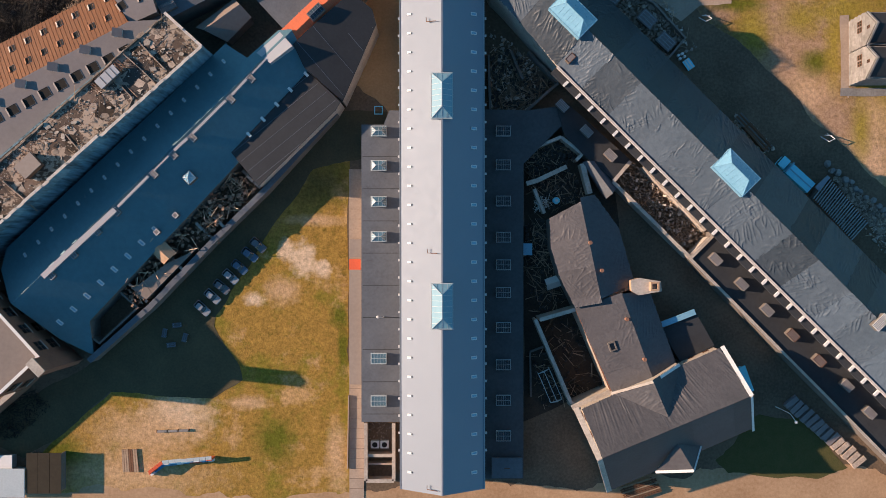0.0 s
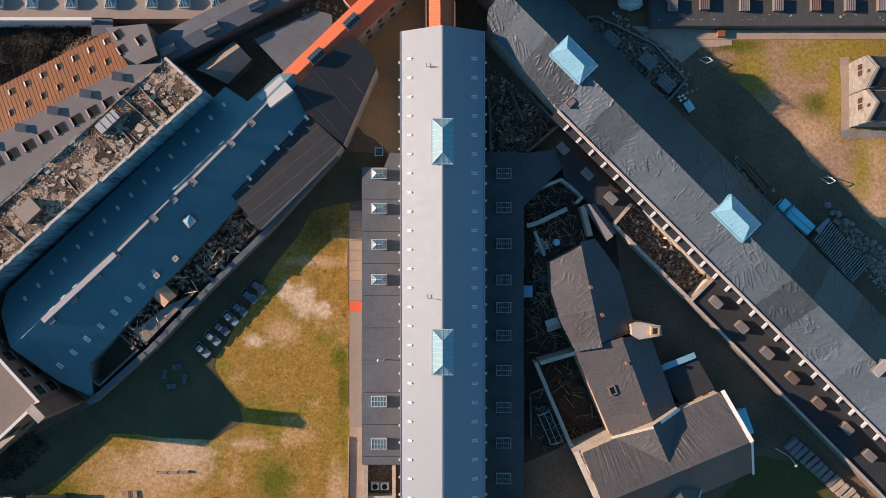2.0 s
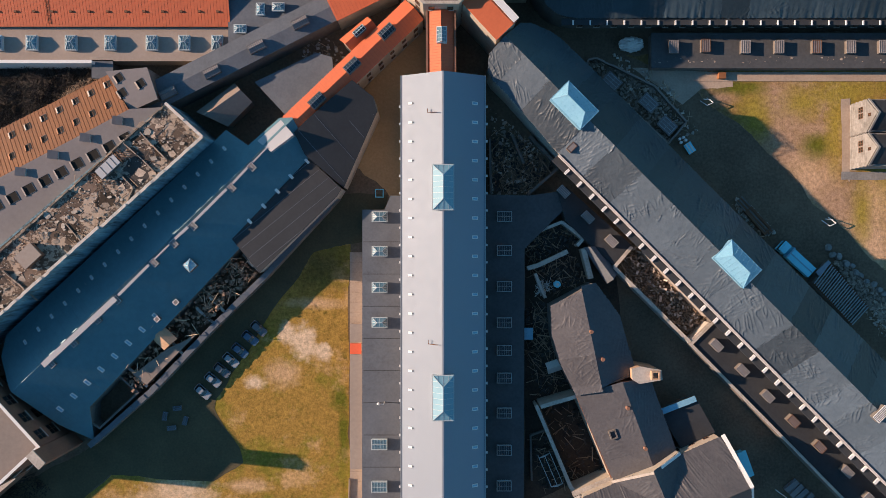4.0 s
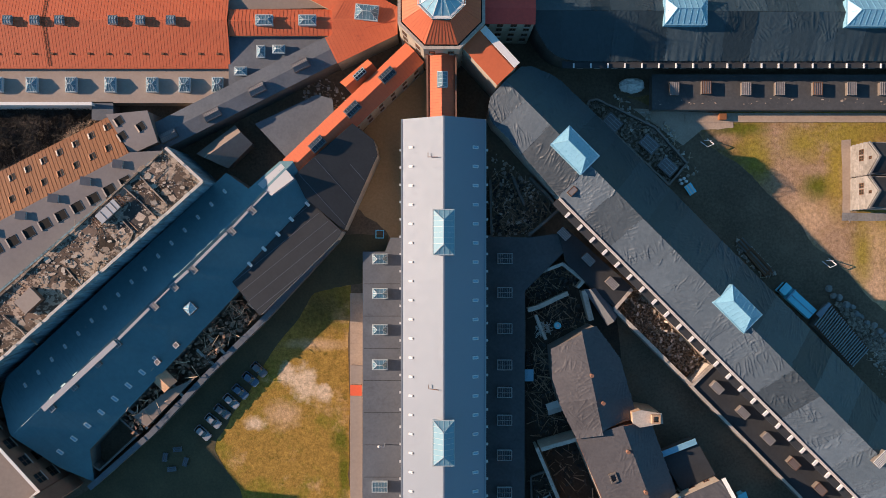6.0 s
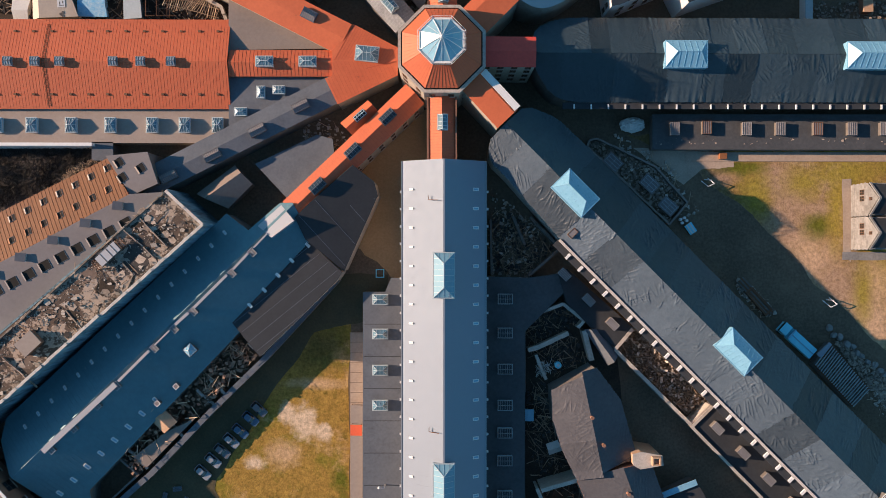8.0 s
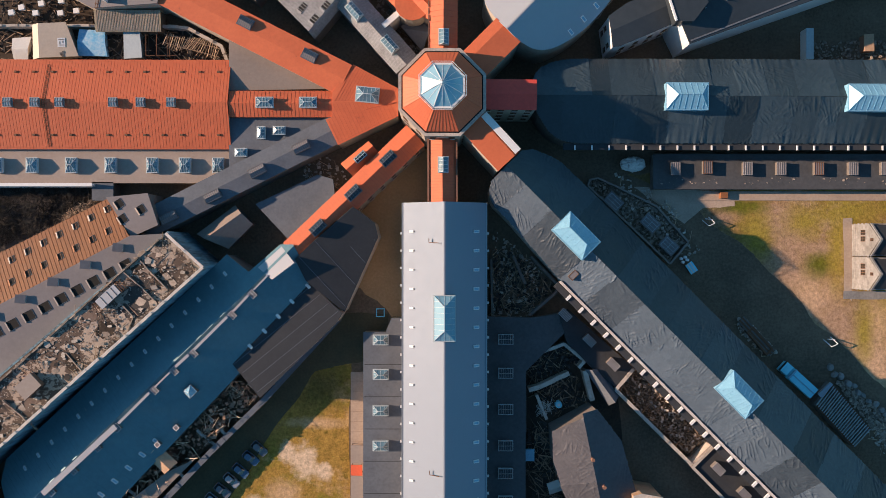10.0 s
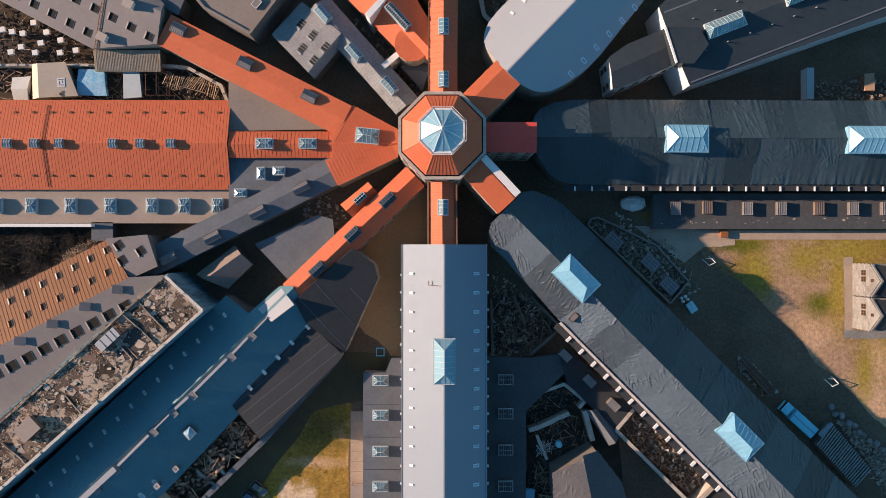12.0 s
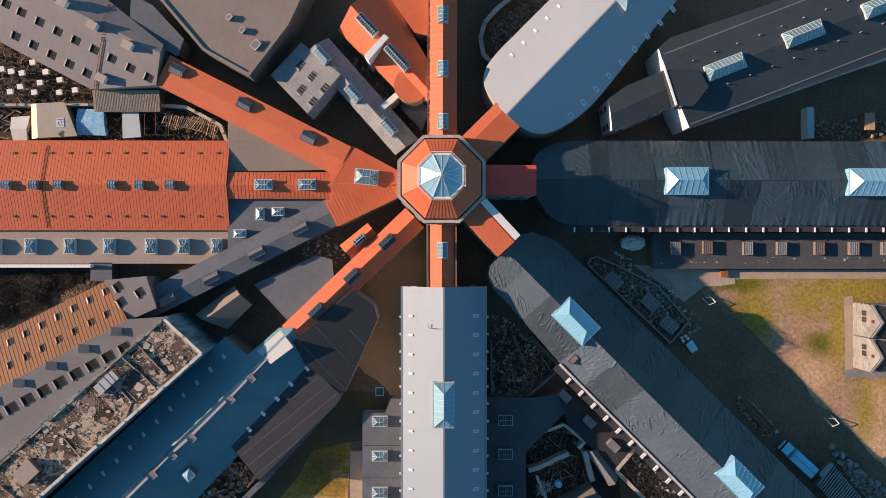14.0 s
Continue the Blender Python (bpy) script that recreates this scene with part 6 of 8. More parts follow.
slab(bm, ccw([(42.59, 93.8), (48.76, 93.7), (50.49, 90.45), (47.68, 86.77), (44.43, 86.77)]), lambda x, y: 13.2, lambda x, y: 10.0)
part("stair_head", bm, M_STEEL_DARK, ne1.ob, "low raised roof block of dark felt")
bm = bmesh.new()
bar(bm, (42.16, 93.7, 13.1), (44.33, 86.88, 13.1), 0.35, 0.5)
part("gable_coping", bm, M_WHITE, ne1.ob, "white rendered gable coping")
ne2 = House("end_pavilion", "lower end pavilion with a dark felt hip roof", [(32.16, 88.81), (35.71, 91.36), (42.92, 94.36), (45.36, 87.7), (34.38, 83.04), (32.94, 82.82)], 9.6, 10.2, (32.55, 85.815), (44.14, 91.03), wall=M_WHITE, roof=M_STEEL_DARK, over=0.1)
ne2.windows(2.4, (2.5, 5.6), 0.9, 1.5, margin=1.3)
bm = bmesh.new()
for k in range(9):
    for d in (-0.55, 0.55):
        p = ne1.at(6 + k * 4.6, d * 6.0)
        bar(bm, p, p + Vector((0, 0, 0.5)), 0.2)
part("vent_row", bm, M_GALV, ne1.ob)
for d in (-1, 1):
    dd = d * (ne1.dr if d < 0 else ne1.dl) * 0.72
    bm = bmesh.new()
    bar(bm, ne1.at(1.5, dd) + Vector((0, 0, .03)), ne1.at(62, dd) + Vector((0, 0, .03)), 0.3, 0.08)
    part("roof_welt", bm, M_TARG, ne1.ob, "grey lap along the roof")

# ---------------------------------------------------------------- north-west quarter
nw1 = House("grey_roofed_house", "large house with a grey metal roof and rows of roof windows", [(-105.90, 109.69), (-98.02, 119.87), (-72.04, 112.54), (-56.21, 99.88), (-57.79, 92.20), (-71.10, 91.63)], (6.2, 6.2), 8.5, (-53.45, 96.65), (-83.65, 111.5), wall=M_PLASTER, roof=M_GREYMETAL, over=0.2)
for c in ((-87.36, 108.12), (-84.33, 106.44), (-80.74, 104.53), (-77.14, 102.63), (-73.55, 100.83), (-69.85, 99.04), (-66.37, 97.24), (-62.67, 95.34), (-59.08, 93.43), (-86.00, 101.95), (-82.41, 100.15), (-78.82, 98.25), (-75.23, 96.34), (-71.75, 94.55)):
    hatch(nw1, c[0], c[1], 1.5, 1.5, M_GREYMETAL)
for c in ((-75.52, 107.90), (-69.61, 103.45), (-62.70, 99.55), (-68.59, 93.41)):
    dormer(nw1, c[0], c[1], nw1.yaw + math.pi, 1.4, 2.2, 1.3, M_FRAME, M_GREYMETAL)
bm = bmesh.new()
pts = [(-70.29, 91.40), (-67.93, 100.66), (-67.11, 108.26)]
for p, q in zip(pts, pts[1:]):
    for off in (-0.25, 0.25):
        bar(bm, (p[0] + off, p[1], nw1.z(*p) + 0.15), (q[0] + off, q[1], nw1.z(*q) + 0.15), 0.08)
    for k in range(12):
        m_ = mid(p, q, k / 12)
        bar(bm, (m_[0] - 0.4, m_[1], nw1.z(*m_) + 0.15), (m_[0] + 0.4, m_[1], nw1.z(*m_) + 0.15), 0.08)
part("roof_ladder", bm, M_RUST, nw1.ob, "dark steel roof ladder")
shed = House("lean_to_shed", "lean-to shed with a weathered corrugated roof", [(-71.39, 91.71), (-58.49, 91.72), (-58.71, 87.80), (-71.38, 87.80)], 3.6, 4.4, (-71.39, 91.60), (-58.49, 91.61), wall=M_TIMBER, roof=M_STRAW)
shed.seams(0.32, M_TAUPE2, 0.1, 0.04)
nw2 = House("flat_roofed_block", "tall block with a plain flat brown felt roof", [(-59.93, 112.93), (-41.00, 125.22), (-25.39, 115.18), (-30.95, 103.47), (-38.63, 93.43), (-47.66, 98.44)], 9.0, wall=M_DARKWALL, roof=M_TAUPE, parapet=0.25, coping=M_TAUPE, over=0.0)
for c, w in (((-42.40, 104.86), 0.8), ((-39.84, 102.31), 0.8), ((-37.18, 99.42), 1.3)):
    bulkhead(nw2, c[0], c[1], radians(-40), w, w * 1.3, 0.7, M_WHITE, 1, "white chimney box")
nw3 = House("grey_shed", "narrow flat grey roof beside the tall block", [(-62.44, 109.71), (-58.71, 107.79), (-52.60, 101.24), (-53.73, 98.41), (-62.77, 103.27)], 7.0, wall=M_DARKWALL, roof=M_TARG)
sl1 = House("slated_house", "old house with a weathered slate roof", [(-34.53, 94.24), (-28.88, 100.35), (-20.52, 93.34), (-26.62, 85.99)], (6.4, 6.4), 8.4, mid((-34.53, 94.24), (-26.62, 85.99), 0.95), mid((-28.88, 100.35), (-20.52, 93.34), 0.95), wall=M_DARKWALL, roof=M_SLATE)
sl2 = House("slated_wing", "narrow wing with a weathered slate roof towards the tower", [(-27.42, 98.43), (-23.46, 101.26), (-5.83, 81.37), (-9.90, 78.66)], 6.6, 8.0, (-25.33, 99.40), (-8.04, 79.87), wall=M_DARKWALL, roof=M_SLATE)
for h in (sl1, sl2):
    h.seams(0.6, M_SLATE, 0.12, 0.05)
for c in ((-28.91, 96.14), (-26.44, 93.78), (-28.57, 91.09), (-23.86, 91.20), (-26.10, 88.62)):
    hatch(sl1, c[0], c[1], 1.3, 1.9, M_SLATE)
for c in ((-24.36, 97.72), (-18.21, 90.22), (-11.15, 83.51)):
    lantern(sl2, c[0], c[1], 1.8, 3.6, 0.8, 0.6, 5, sl2.yaw, label="barred skylight", hipped=0.1)
rd1 = House("red_roofed_chapel", "small building with an orange ribbed roof beside the north wing", [(-21.15, 103.47), (-16.47, 109.05), (-10.90, 109.61), (-2.20, 94.00), (-2.20, 88.42), (-9.78, 91.77)], (6.0, 6.0), 9.8, (-18.08, 106.65), (-4.19, 91.66), wall=M_PLASTER, roof=M_RED)
rd1.seams(0.9, M_REDSEAM)
lantern(rd1, *(-15.25, 103.17), 1.6, 5.0, 0.9, 0.5, 10, rd1.yaw, glaze=M_PANE, curb_mat=M_FRAME, hipped=0.05, label="long ribbed ridge light")
lantern(rd1, *(-9.38, 96.75), 1.6, 6.0, 0.9, 0.5, 12, rd1.yaw, glaze=M_PANE, curb_mat=M_FRAME, hipped=0.05, label="long ribbed ridge light")
fw = House("fire_wall", "white rendered fire wall across the orange roof", [(-15.80, 97.08), (-11.93, 101.29), (-11.04, 100.62), (-14.92, 96.19)], 10.6, wall=M_WHITE, roof=M_WHITE, over=0.0, category="wall")
rd2 = House("red_roofed_house", "orange ribbed roof along the north wing", [(-10.97, 109.96), (-9.85, 122.32), (-3.45, 122.33), (-3.45, 102.10), (-5.92, 102.66)], 8.0, wall=M_PLASTER, roof=M_RED)
scatter("yard_clutter", "dark clutter in the narrow court", [(-22.18, 97.34), (-11.53, 87.88), (-5.61, 83.14), (-3.25, 89.06), (-17.45, 100.90)], 200, 0, (0.3, 1.8), M_RUBBLE, 131, 0.5)
tent = House("grey_canopy", "peaked dark grey canopy in the narrow court", [(-8.71, 88.28), (-6.06, 91.17), (-3.52, 87.71), (-4.90, 84.25)], 3.0, 4.6, (-8.36, 87.71), (-3.75, 87.13), wall=M_DARKWALL, roof=M_TARG)
# scrap yard by the workshop hall
tj = House("tarped_shed", "shed wrapped in a cream tarpaulin", [(-84.72, 88.68), (-78.35, 89.14), (-76.02, 82.88), (-84.60, 82.30)], 2.9, 3.6, (-83.55, 88.81), (-83.25, 82.40), wall=M_CREAMTARP, roof=M_CREAMTARP, category="shed")
panel_turn = Matrix.Translation((-78.9, 85.3, tj.z(-78.9, 85.3) + 0.05)) @ tj.tilt(1 if tj.sd(-78.9, 85.3)[1] > 0 else -1)
bm = bmesh.new()
box(bm, 0, 0, 0, 1.9, 1.5, 0.03, panel_turn)
panel = part("printed_panel", bm, M_WHITE, tj.ob, "white printed panel with dark bars")
bm = bmesh.new()
for u, v, a, b in ((-0.6, 0.0, 0.12, 1.1), (-0.1, 0.3, 0.5, 0.14), (0.1, -0.3, 0.6, 0.14), (0.55, 0.05, 0.14, 0.9)):
    box(bm, u, v, 0.03, a, b, 0.02, panel_turn)
part("printed_bars", bm, M_DARKWALL, panel)
bm = bmesh.new()
for u, v in ((2.0, 0.25), (2.3, -0.2), (2.7, 0.2), (2.5, 0.0)):
    box(bm, u, v, 0.0, 0.5, 0.45, 0.03, panel_turn)
part("printed_emblem", bm, M_DARKWALL, tj.ob, "dark printed emblem")
tb = House("tarped_stack", "stack of goods under a bright blue tarpaulin", [(-75.59, 88.06), (-70.92, 87.83), (-70.45, 83.16), (-75.82, 83.27)], 1.9, 2.4, (-75.39, 85.65), (-70.27, 85.42), wall=M_BLUETARP, roof=M_BLUETARP, category="stack")
tk = House("container", "small grey container with a white end", [(-66.11, 87.83), (-63.44, 87.83), (-62.97, 82.72), (-65.99, 82.48)], 2.6, wall=M_GALV, roof=M_FRAME, category="container")
tw = House("white_tarped_stack", "heap under a crumpled white tarpaulin", [(-89.65, 86.39), (-86.61, 86.63), (-87.07, 81.94), (-89.29, 81.94)], 1.3, 2.0, (-89.12, 84.20), (-86.55, 84.20), wall=M_WHITETARP, roof=M_WHITETARP, category="stack")
yard = [(-97.86, 89.03), (-45.83, 89.05), (-45.24, 81.95), (-97.84, 81.93)]
scatter("scrap_timber", "scrap timber and beams in the yard", yard, 170, 0.2, (0.5, 3.2), M_TIMBER, 132, 0.07, 0.2, 0.8)
scatter("rubble", "scrap and rubble in the yard", yard, 380, 0, (0.3, 1.0), M_SOOT, 133, 0.8, 0.3, 0.5)
wall_run("yard_wall", "pale crumbling wall of the scrap yard", [(-96.60, 89.10), (-72.09, 89.11)], 2.2, 0.4, M_COPING, M_COPING, ragged=0.4, seed=51)
e = anchor("collapsed_trellis", -51.5, 85.2, 0, "collapsed slatted timber trellis in the scrap yard", "trellis")
rnd = random.Random(611)
for k in range(26):
    c = Vector((-58.0 + k * 0.42, 86.6 - k * 0.10 - 0.5 * math.sin(k * 0.3), 1.9 - 0.03 * k + rnd.uniform(-0.1, 0.1)))
    a = radians(62 + 14 * math.sin(k * 0.35) + rnd.uniform(-4, 4))
    d = Vector((math.cos(a), math.sin(a), rnd.uniform(-0.12, 0.12))) * 1.5
    bm = bmesh.new()
    bar(bm, c - d, c + d, 0.13, 0.06)
    part("slat", bm, M_TIMBER if k % 3 else M_SPLINT, e)
for off in (-0.9, 0.9):
    bm = bmesh.new()
    bar(bm, (-58.4, 86.6 + off, 1.8), (-47.2, 83.8 + off, 1.0), 0.14)
    part("rail", bm, M_TIMBER, e)
for x, y in ((-58.0, 86.6), (-52.6, 85.2), (-47.6, 83.9)):
    bm = bmesh.new()
    bar(bm, (x, y, 0), (x, y, 1.7), 0.16)
    part("post", bm, M_TIMBER, e)
for x in (-61.8, -59.6, -57.4):
    e = anchor("scaffold_frame", x, 85.2, 0, "rusty tubular scaffold frame in the scrap yard", "scaffold", "scaffold frames in the yard")
    for p, q in (((0, -2.4, 0), (0, -2.4, 2.6)), ((0, 2.4, 0), (0, 2.4, 2.6)), ((0, -2.4, 2.6), (0, 2.4, 2.6)), ((0, -2.4, 1.3), (0, 2.4, 1.3)), ((0, -2.4, 2.6), (1.9, -2.4, 2.6)), ((0, 2.4, 2.6), (1.9, 2.4, 2.6))):
        bm = bmesh.new()
        bar(bm, (x + p[0], 85.2 + p[1], p[2]), (x + q[0], 85.2 + q[1], q[2]), 0.1)
        part("tube", bm, M_RUST, e)
wall_run("yard_wall", "pale crumbling wall of the scrap yard", [(-59.26, 89.12), (-53.42, 88.65), (-46.41, 84.92), (-45.24, 81.65)], 2.2, 0.5, M_COPING, M_COPING, ragged=0.4, seed=52)

scatter("scrap_timber", "dark timber and wire tangled among the white boxes", [(-101.0, 109.5), (-74.0, 93.2), (-73.0, 90.2), (-101.0, 90.2)], 90, 0.2, (0.6, 2.6), M_TIMBER, 137, 0.06, 0.3, 0.9)
scatter("rubble", "scrap among the white boxes", [(-101.0, 109.5), (-74.0, 93.2), (-73.0, 90.2), (-101.0, 90.2)], 260, 0.0, (0.2, 0.9), M_SOOT, 138, 0.8, 0.3, 0.5)

# curved ruin wall between the north and north-east wings
wall_run("ruin_wall", "curved broken yard wall", [(15.96, 112.88), (10.73, 108.81), (8.18, 105.91), (7.25, 102.65), (7.95, 99.17), (9.80, 97.54)], 3.2, 0.7, M_DARKWALL, M_COPING, ragged=0.5, seed=401)
ry = [(9.18, 106.24), (18.06, 113.95), (23.39, 112.77), (13.32, 102.69), (10.36, 99.73)]
scatter("fallen_timber", "dark tangled scrap inside the curved wall", ry, 220, 0.0, (0.6, 3.0), M_TIMBER, 402, 0.06, 0.4, 1.2)
scatter("rubble", "dark rubble inside the curved wall", ry, 300, 0.0, (0.3, 1.0), M_RUBBLE, 403, 0.8, 0.3, 0.8)
for p, q in (((11.97, 105.40), (14.17, 103.21)), ((16.71, 110.85), (19.72, 108.07))):
    bm = bmesh.new()
    bar(bm, (*p, 3.3), (*q, 3.3), 0.4, 0.3)
    tagged(new("tie_beam", link_mesh("tie_beam", bm, M_RUST)), "rusty red beam spanning from wall to wing", "beam")

c = (-13.63, 29.57)
bm = bmesh.new()
lattice(bm, (-0.8, 0.8), (-0.8, 0.8), 0.18, 0.3, Matrix.Translation((c[0], c[1], 0)))
tagged(new("hatch_frame", link_mesh("hatch_frame", bm, M_TRUCK)), "square light blue frame round a hatch in the court", "frame")

patch("court", "yellow-brown gravel court between the wings", [(-5.84, 64.21), (-2.53, 64.21), (-2.52, 28.0), (-11.0, 29.5), (-16.5, 33.0), (-26.88, 40.56)], 0.03, M_COURT, 1.6, 392, cuts=1.0)
c = (-6.66, 91.77)
apse = House("chapel_apse", "round orange metal roof at the chapel's end", [(c[0] + 3.4 * math.cos(i * math.pi / 8), c[1] + 3.4 * math.sin(i * math.pi / 8)) for i in range(16)], 8.6, wall=M_PLASTER, roof=M_RED, over=0.1)
wall_run("fire_wall", "short white rendered wall across the narrow court", [(-12.84, 87.36), (-8.77, 90.86)], 7.0, 0.9, M_WHITE, M_WHITE)

patch("paving", "worn concrete paving at the annexe's corner", [(39.35, 55.70), (60.66, 55.00), (60.65, 52.04), (54.26, 51.68), (50.59, 48.25), (44.68, 52.39)], 0.06, M_CONC, 0.5, 393, cuts=1.0)

# ---------------------------------------------------------------- workshops between the south and south-east wings
wp = House("workshop", "low workshop under creased grey tarpaulins", [(21.57, 6.35), (30.01, 10.90), (35.01, 4.39), (38.18, -6.43), (26.55, -11.32), (23.60, -5.28), (21.90, 0.42)], (6.6, 7.2), 9.4, (28.09, 5.33), (30.97, -8.54), wall=M_DARKWALL, roof=M_TARPG, over=0.15)
tarps(wp, 6.0, -1, 311, lift=0.0, cloth=M_TARPG, lively=0.7)
tarps(wp, 6.0, 1, 313, lift=0.0, cloth=M_TARPG, lively=0.7)
wq = House("workshop", "workshop under a creased taupe tarpaulin", [(26.77, -11.72), (34.82, -8.89), (41.17, -8.22), (46.24, -22.28), (42.50, -25.45), (33.99, -28.16)], (7.0, 7.0), 9.3, (35.69, -9.67), (41.59, -25.78), wall=M_BRICK, roof=M_TARPG, over=0.1)
tarps(wq, 6.0, -1, 312, lift=0.0, cloth=M_TARPG, lively=0.7)
tarps(wq, 6.0, 1, 314, lift=0.0, cloth=M_TARPG, lively=0.7)
wr = House("main_workshop", "large gabled workshop with a creased tarpaulin roof", [(27.66, -31.53), (54.79, -19.69), (61.98, -35.63), (33.68, -48.19)], (9.0, 6.3), 14.0, (30.70, -39.65), (58.20, -28.21), wall=M_PLASTER, roof=M_TARPG, over=0.2)
tarps(wr, 9.0, 1, 315, lift=0.0, cloth=M_TARPG, lively=0.35, pleat=0.14)
tarps(wr, 9.0, -1, 313, lift=0.0, cloth=M_TARPG, lively=0.2)
wr.windows(3.2, (2.2, 5.5, 8.2), 1.1, 1.6)
wx = House("cross_gable", "cross gable with a taupe roof joined to the large workshop", [(33.48, -28.87), (46.51, -22.55), (50.94, -31.67), (38.14, -38.00)], (8.8, 8.8), 13.0, (40.42, -25.23), (44.00, -33.63), wall=M_PLASTER, roof=M_TARPG, over=0.1)
wd_tip, wd_w, wd_s, wd_e = Vector((45.9, -37.9, 10.55)), Vector((42.3, -44.2, 8.0)), Vector((48.95, -43.1, 10.95)), Vector((51.5, -39.2, 7.6))
wd = anchor("roof_bay", 46.5, -42.5, 0, "projecting bay with a tarpaulined hipped roof and white boards", "building")
for p, q in ((wd_w, wd_s), (wd_s, wd_e)):
    bm = bmesh.new()
    tri = [bm.verts.new(v) for v in (wd_tip, p, q)] + [bm.verts.new(v - Vector((0, 0, 0.2))) for v in (wd_tip, p, q)]
    for f in ((0, 1, 2), (5, 4, 3), (0, 3, 4, 1), (1, 4, 5, 2), (2, 5, 3, 0)):
        bm.faces.new([tri[k] for k in f])
    part("roof_slope", bm, M_TARPG, wd)
    bm = bmesh.new()
    bar(bm, p + Vector((0, 0, -0.05)), q + Vector((0, 0, -0.05)), 0.55 if p is wd_w else 0.3, 0.35)
    part("fascia", bm, M_WHITE, wd, "white painted fascia board")
bm = bmesh.new()
slab(bm, ccw([(43.0, -43.4), (48.4, -42.2), (50.8, -39.3), (47.0, -38.6)]), lambda x, y: 7.3, lambda x, y: 0.0)
part("wall", bm, M_PLASTER, wd)


def barge(house, s, ds, w, lift, material, label):
    bm = bmesh.new()
    for d0, d1 in ds:
        bar(bm, house.at(s, d0) + Vector((0, 0, lift)), house.at(s, d1) + Vector((0, 0, lift)), w, 0.25)
    part("barge_board", bm, material, house.ob, label)


lo, hi = wr.span()
for h_, k_ in ((wx, 1), (wx, -1)):
    tarps(h_, 20.0, k_, 260 + k_, lift=-0.02, cloth=M_TARPG, lively=0.7, rough_edge=0.1)
barge(wr, lo - 0.4, ((-wr.dr - 0.4, 0), (0, wr.dl + 0.3)), 1.1, 0.1, M_COPING, "broad crumbling gable coping")
barge(wr, hi + 0.2, ((0, wr.dl + 0.4),), 0.8, 0.12, M_WHITE, "white painted barge board")
barge(wr, hi + 0.2, ((-wr.dr - 0.3, 0),), 0.45, 0.12, M_WHITE, "white painted barge board")
barge(wx, 0.1, ((-wx.dr, 0),), 0.5, 0.08, M_COPING, "pale gable coping")
barge(wx, 0.1, ((wx.dl * 0.25, wx.dl * 0.95),), 0.6, 0.1, M_WHITE, "white painted barge board")
stack = House("chimney_stack", "tan brick chimney block with a square flue", [(37.23, -5.99), (38.91, -5.55), (42.94, -6.23), (43.16, -8.02), (38.68, -8.80), (37.34, -8.01)], 9.2, wall=M_BRICKTAN, roof=M_COPING, over=0.1, category="chimney")
c = (41.65, -7.09)
bm = bmesh.new()
for dx, dy, sx, sy in ((-0.7, 0, 0.3, 1.7), (0.7, 0, 0.3, 1.7), (0, -0.7, 1.1, 0.3), (0, 0.7, 1.1, 0.3)):
    box(bm, c[0] + dx, c[1] + dy, 9.7, sx, sy, 1.0)
part("flue", bm, M_BRICKTAN, stack.ob)
wt = House("boiler_house", "small dark-roofed boiler house", [(44.32, -16.10), (51.31, -13.01), (54.85, -19.31), (48.09, -22.51)], 5.6, wall=M_DARKWALL, roof=M_TAR, over=0.1)
bm = bmesh.new()
p, q = (43.81, -15.16), (50.90, -12.42)
bar(bm, (*p, 6.0), (*q, 6.0), 1.2, 0.2)
part("flashing_slab", bm, M_POLY, wt.ob, "pale blue steel lid")
for h_, c in ((wp, (28.95, 1.53)), (wp, (31.29, -3.97)), (wq, (36.19, -13.57)), (wq, (39.64, -21.50))):
    bm = bmesh.new()
    bmesh.ops.create_cone(bm, cap_ends=True, segments=14, radius1=0.36, radius2=0.3, depth=1.1, matrix=pose(c[0], c[1], h_.z(*c) + 0.4))
    bmesh.ops.create_cone(bm, cap_ends=True, segments=14, radius1=0.4, radius2=0.36, depth=0.16, matrix=pose(c[0], c[1], h_.z(*c) + 1.05))
    part("chimney_pot", bm, M_BRICK, h_.ob, "pinkish clay chimney pot")
c = (33.62, -19.10)
bm = bmesh.new()
lattice(bm, (-0.8, 0.8), (-0.6, 0.6), 0.25, 0.7, Matrix.Translation((c[0], c[1], wq.z(*c))) @ Matrix.Rotation(wq.yaw, 4, "Z"))
hh = part("roof_hatch", bm, M_DARKWALL, wq.ob, "open dark roof hatch")
scatter("bare_bush", "bare whitish bush among the scrap", blob(*(20.49, 9.67), 1.6, 1.6), 60, 0.6, (0.8, 2.6), M_WHITETARP, 395, 0.03, 0.6, 1.2, "bush")
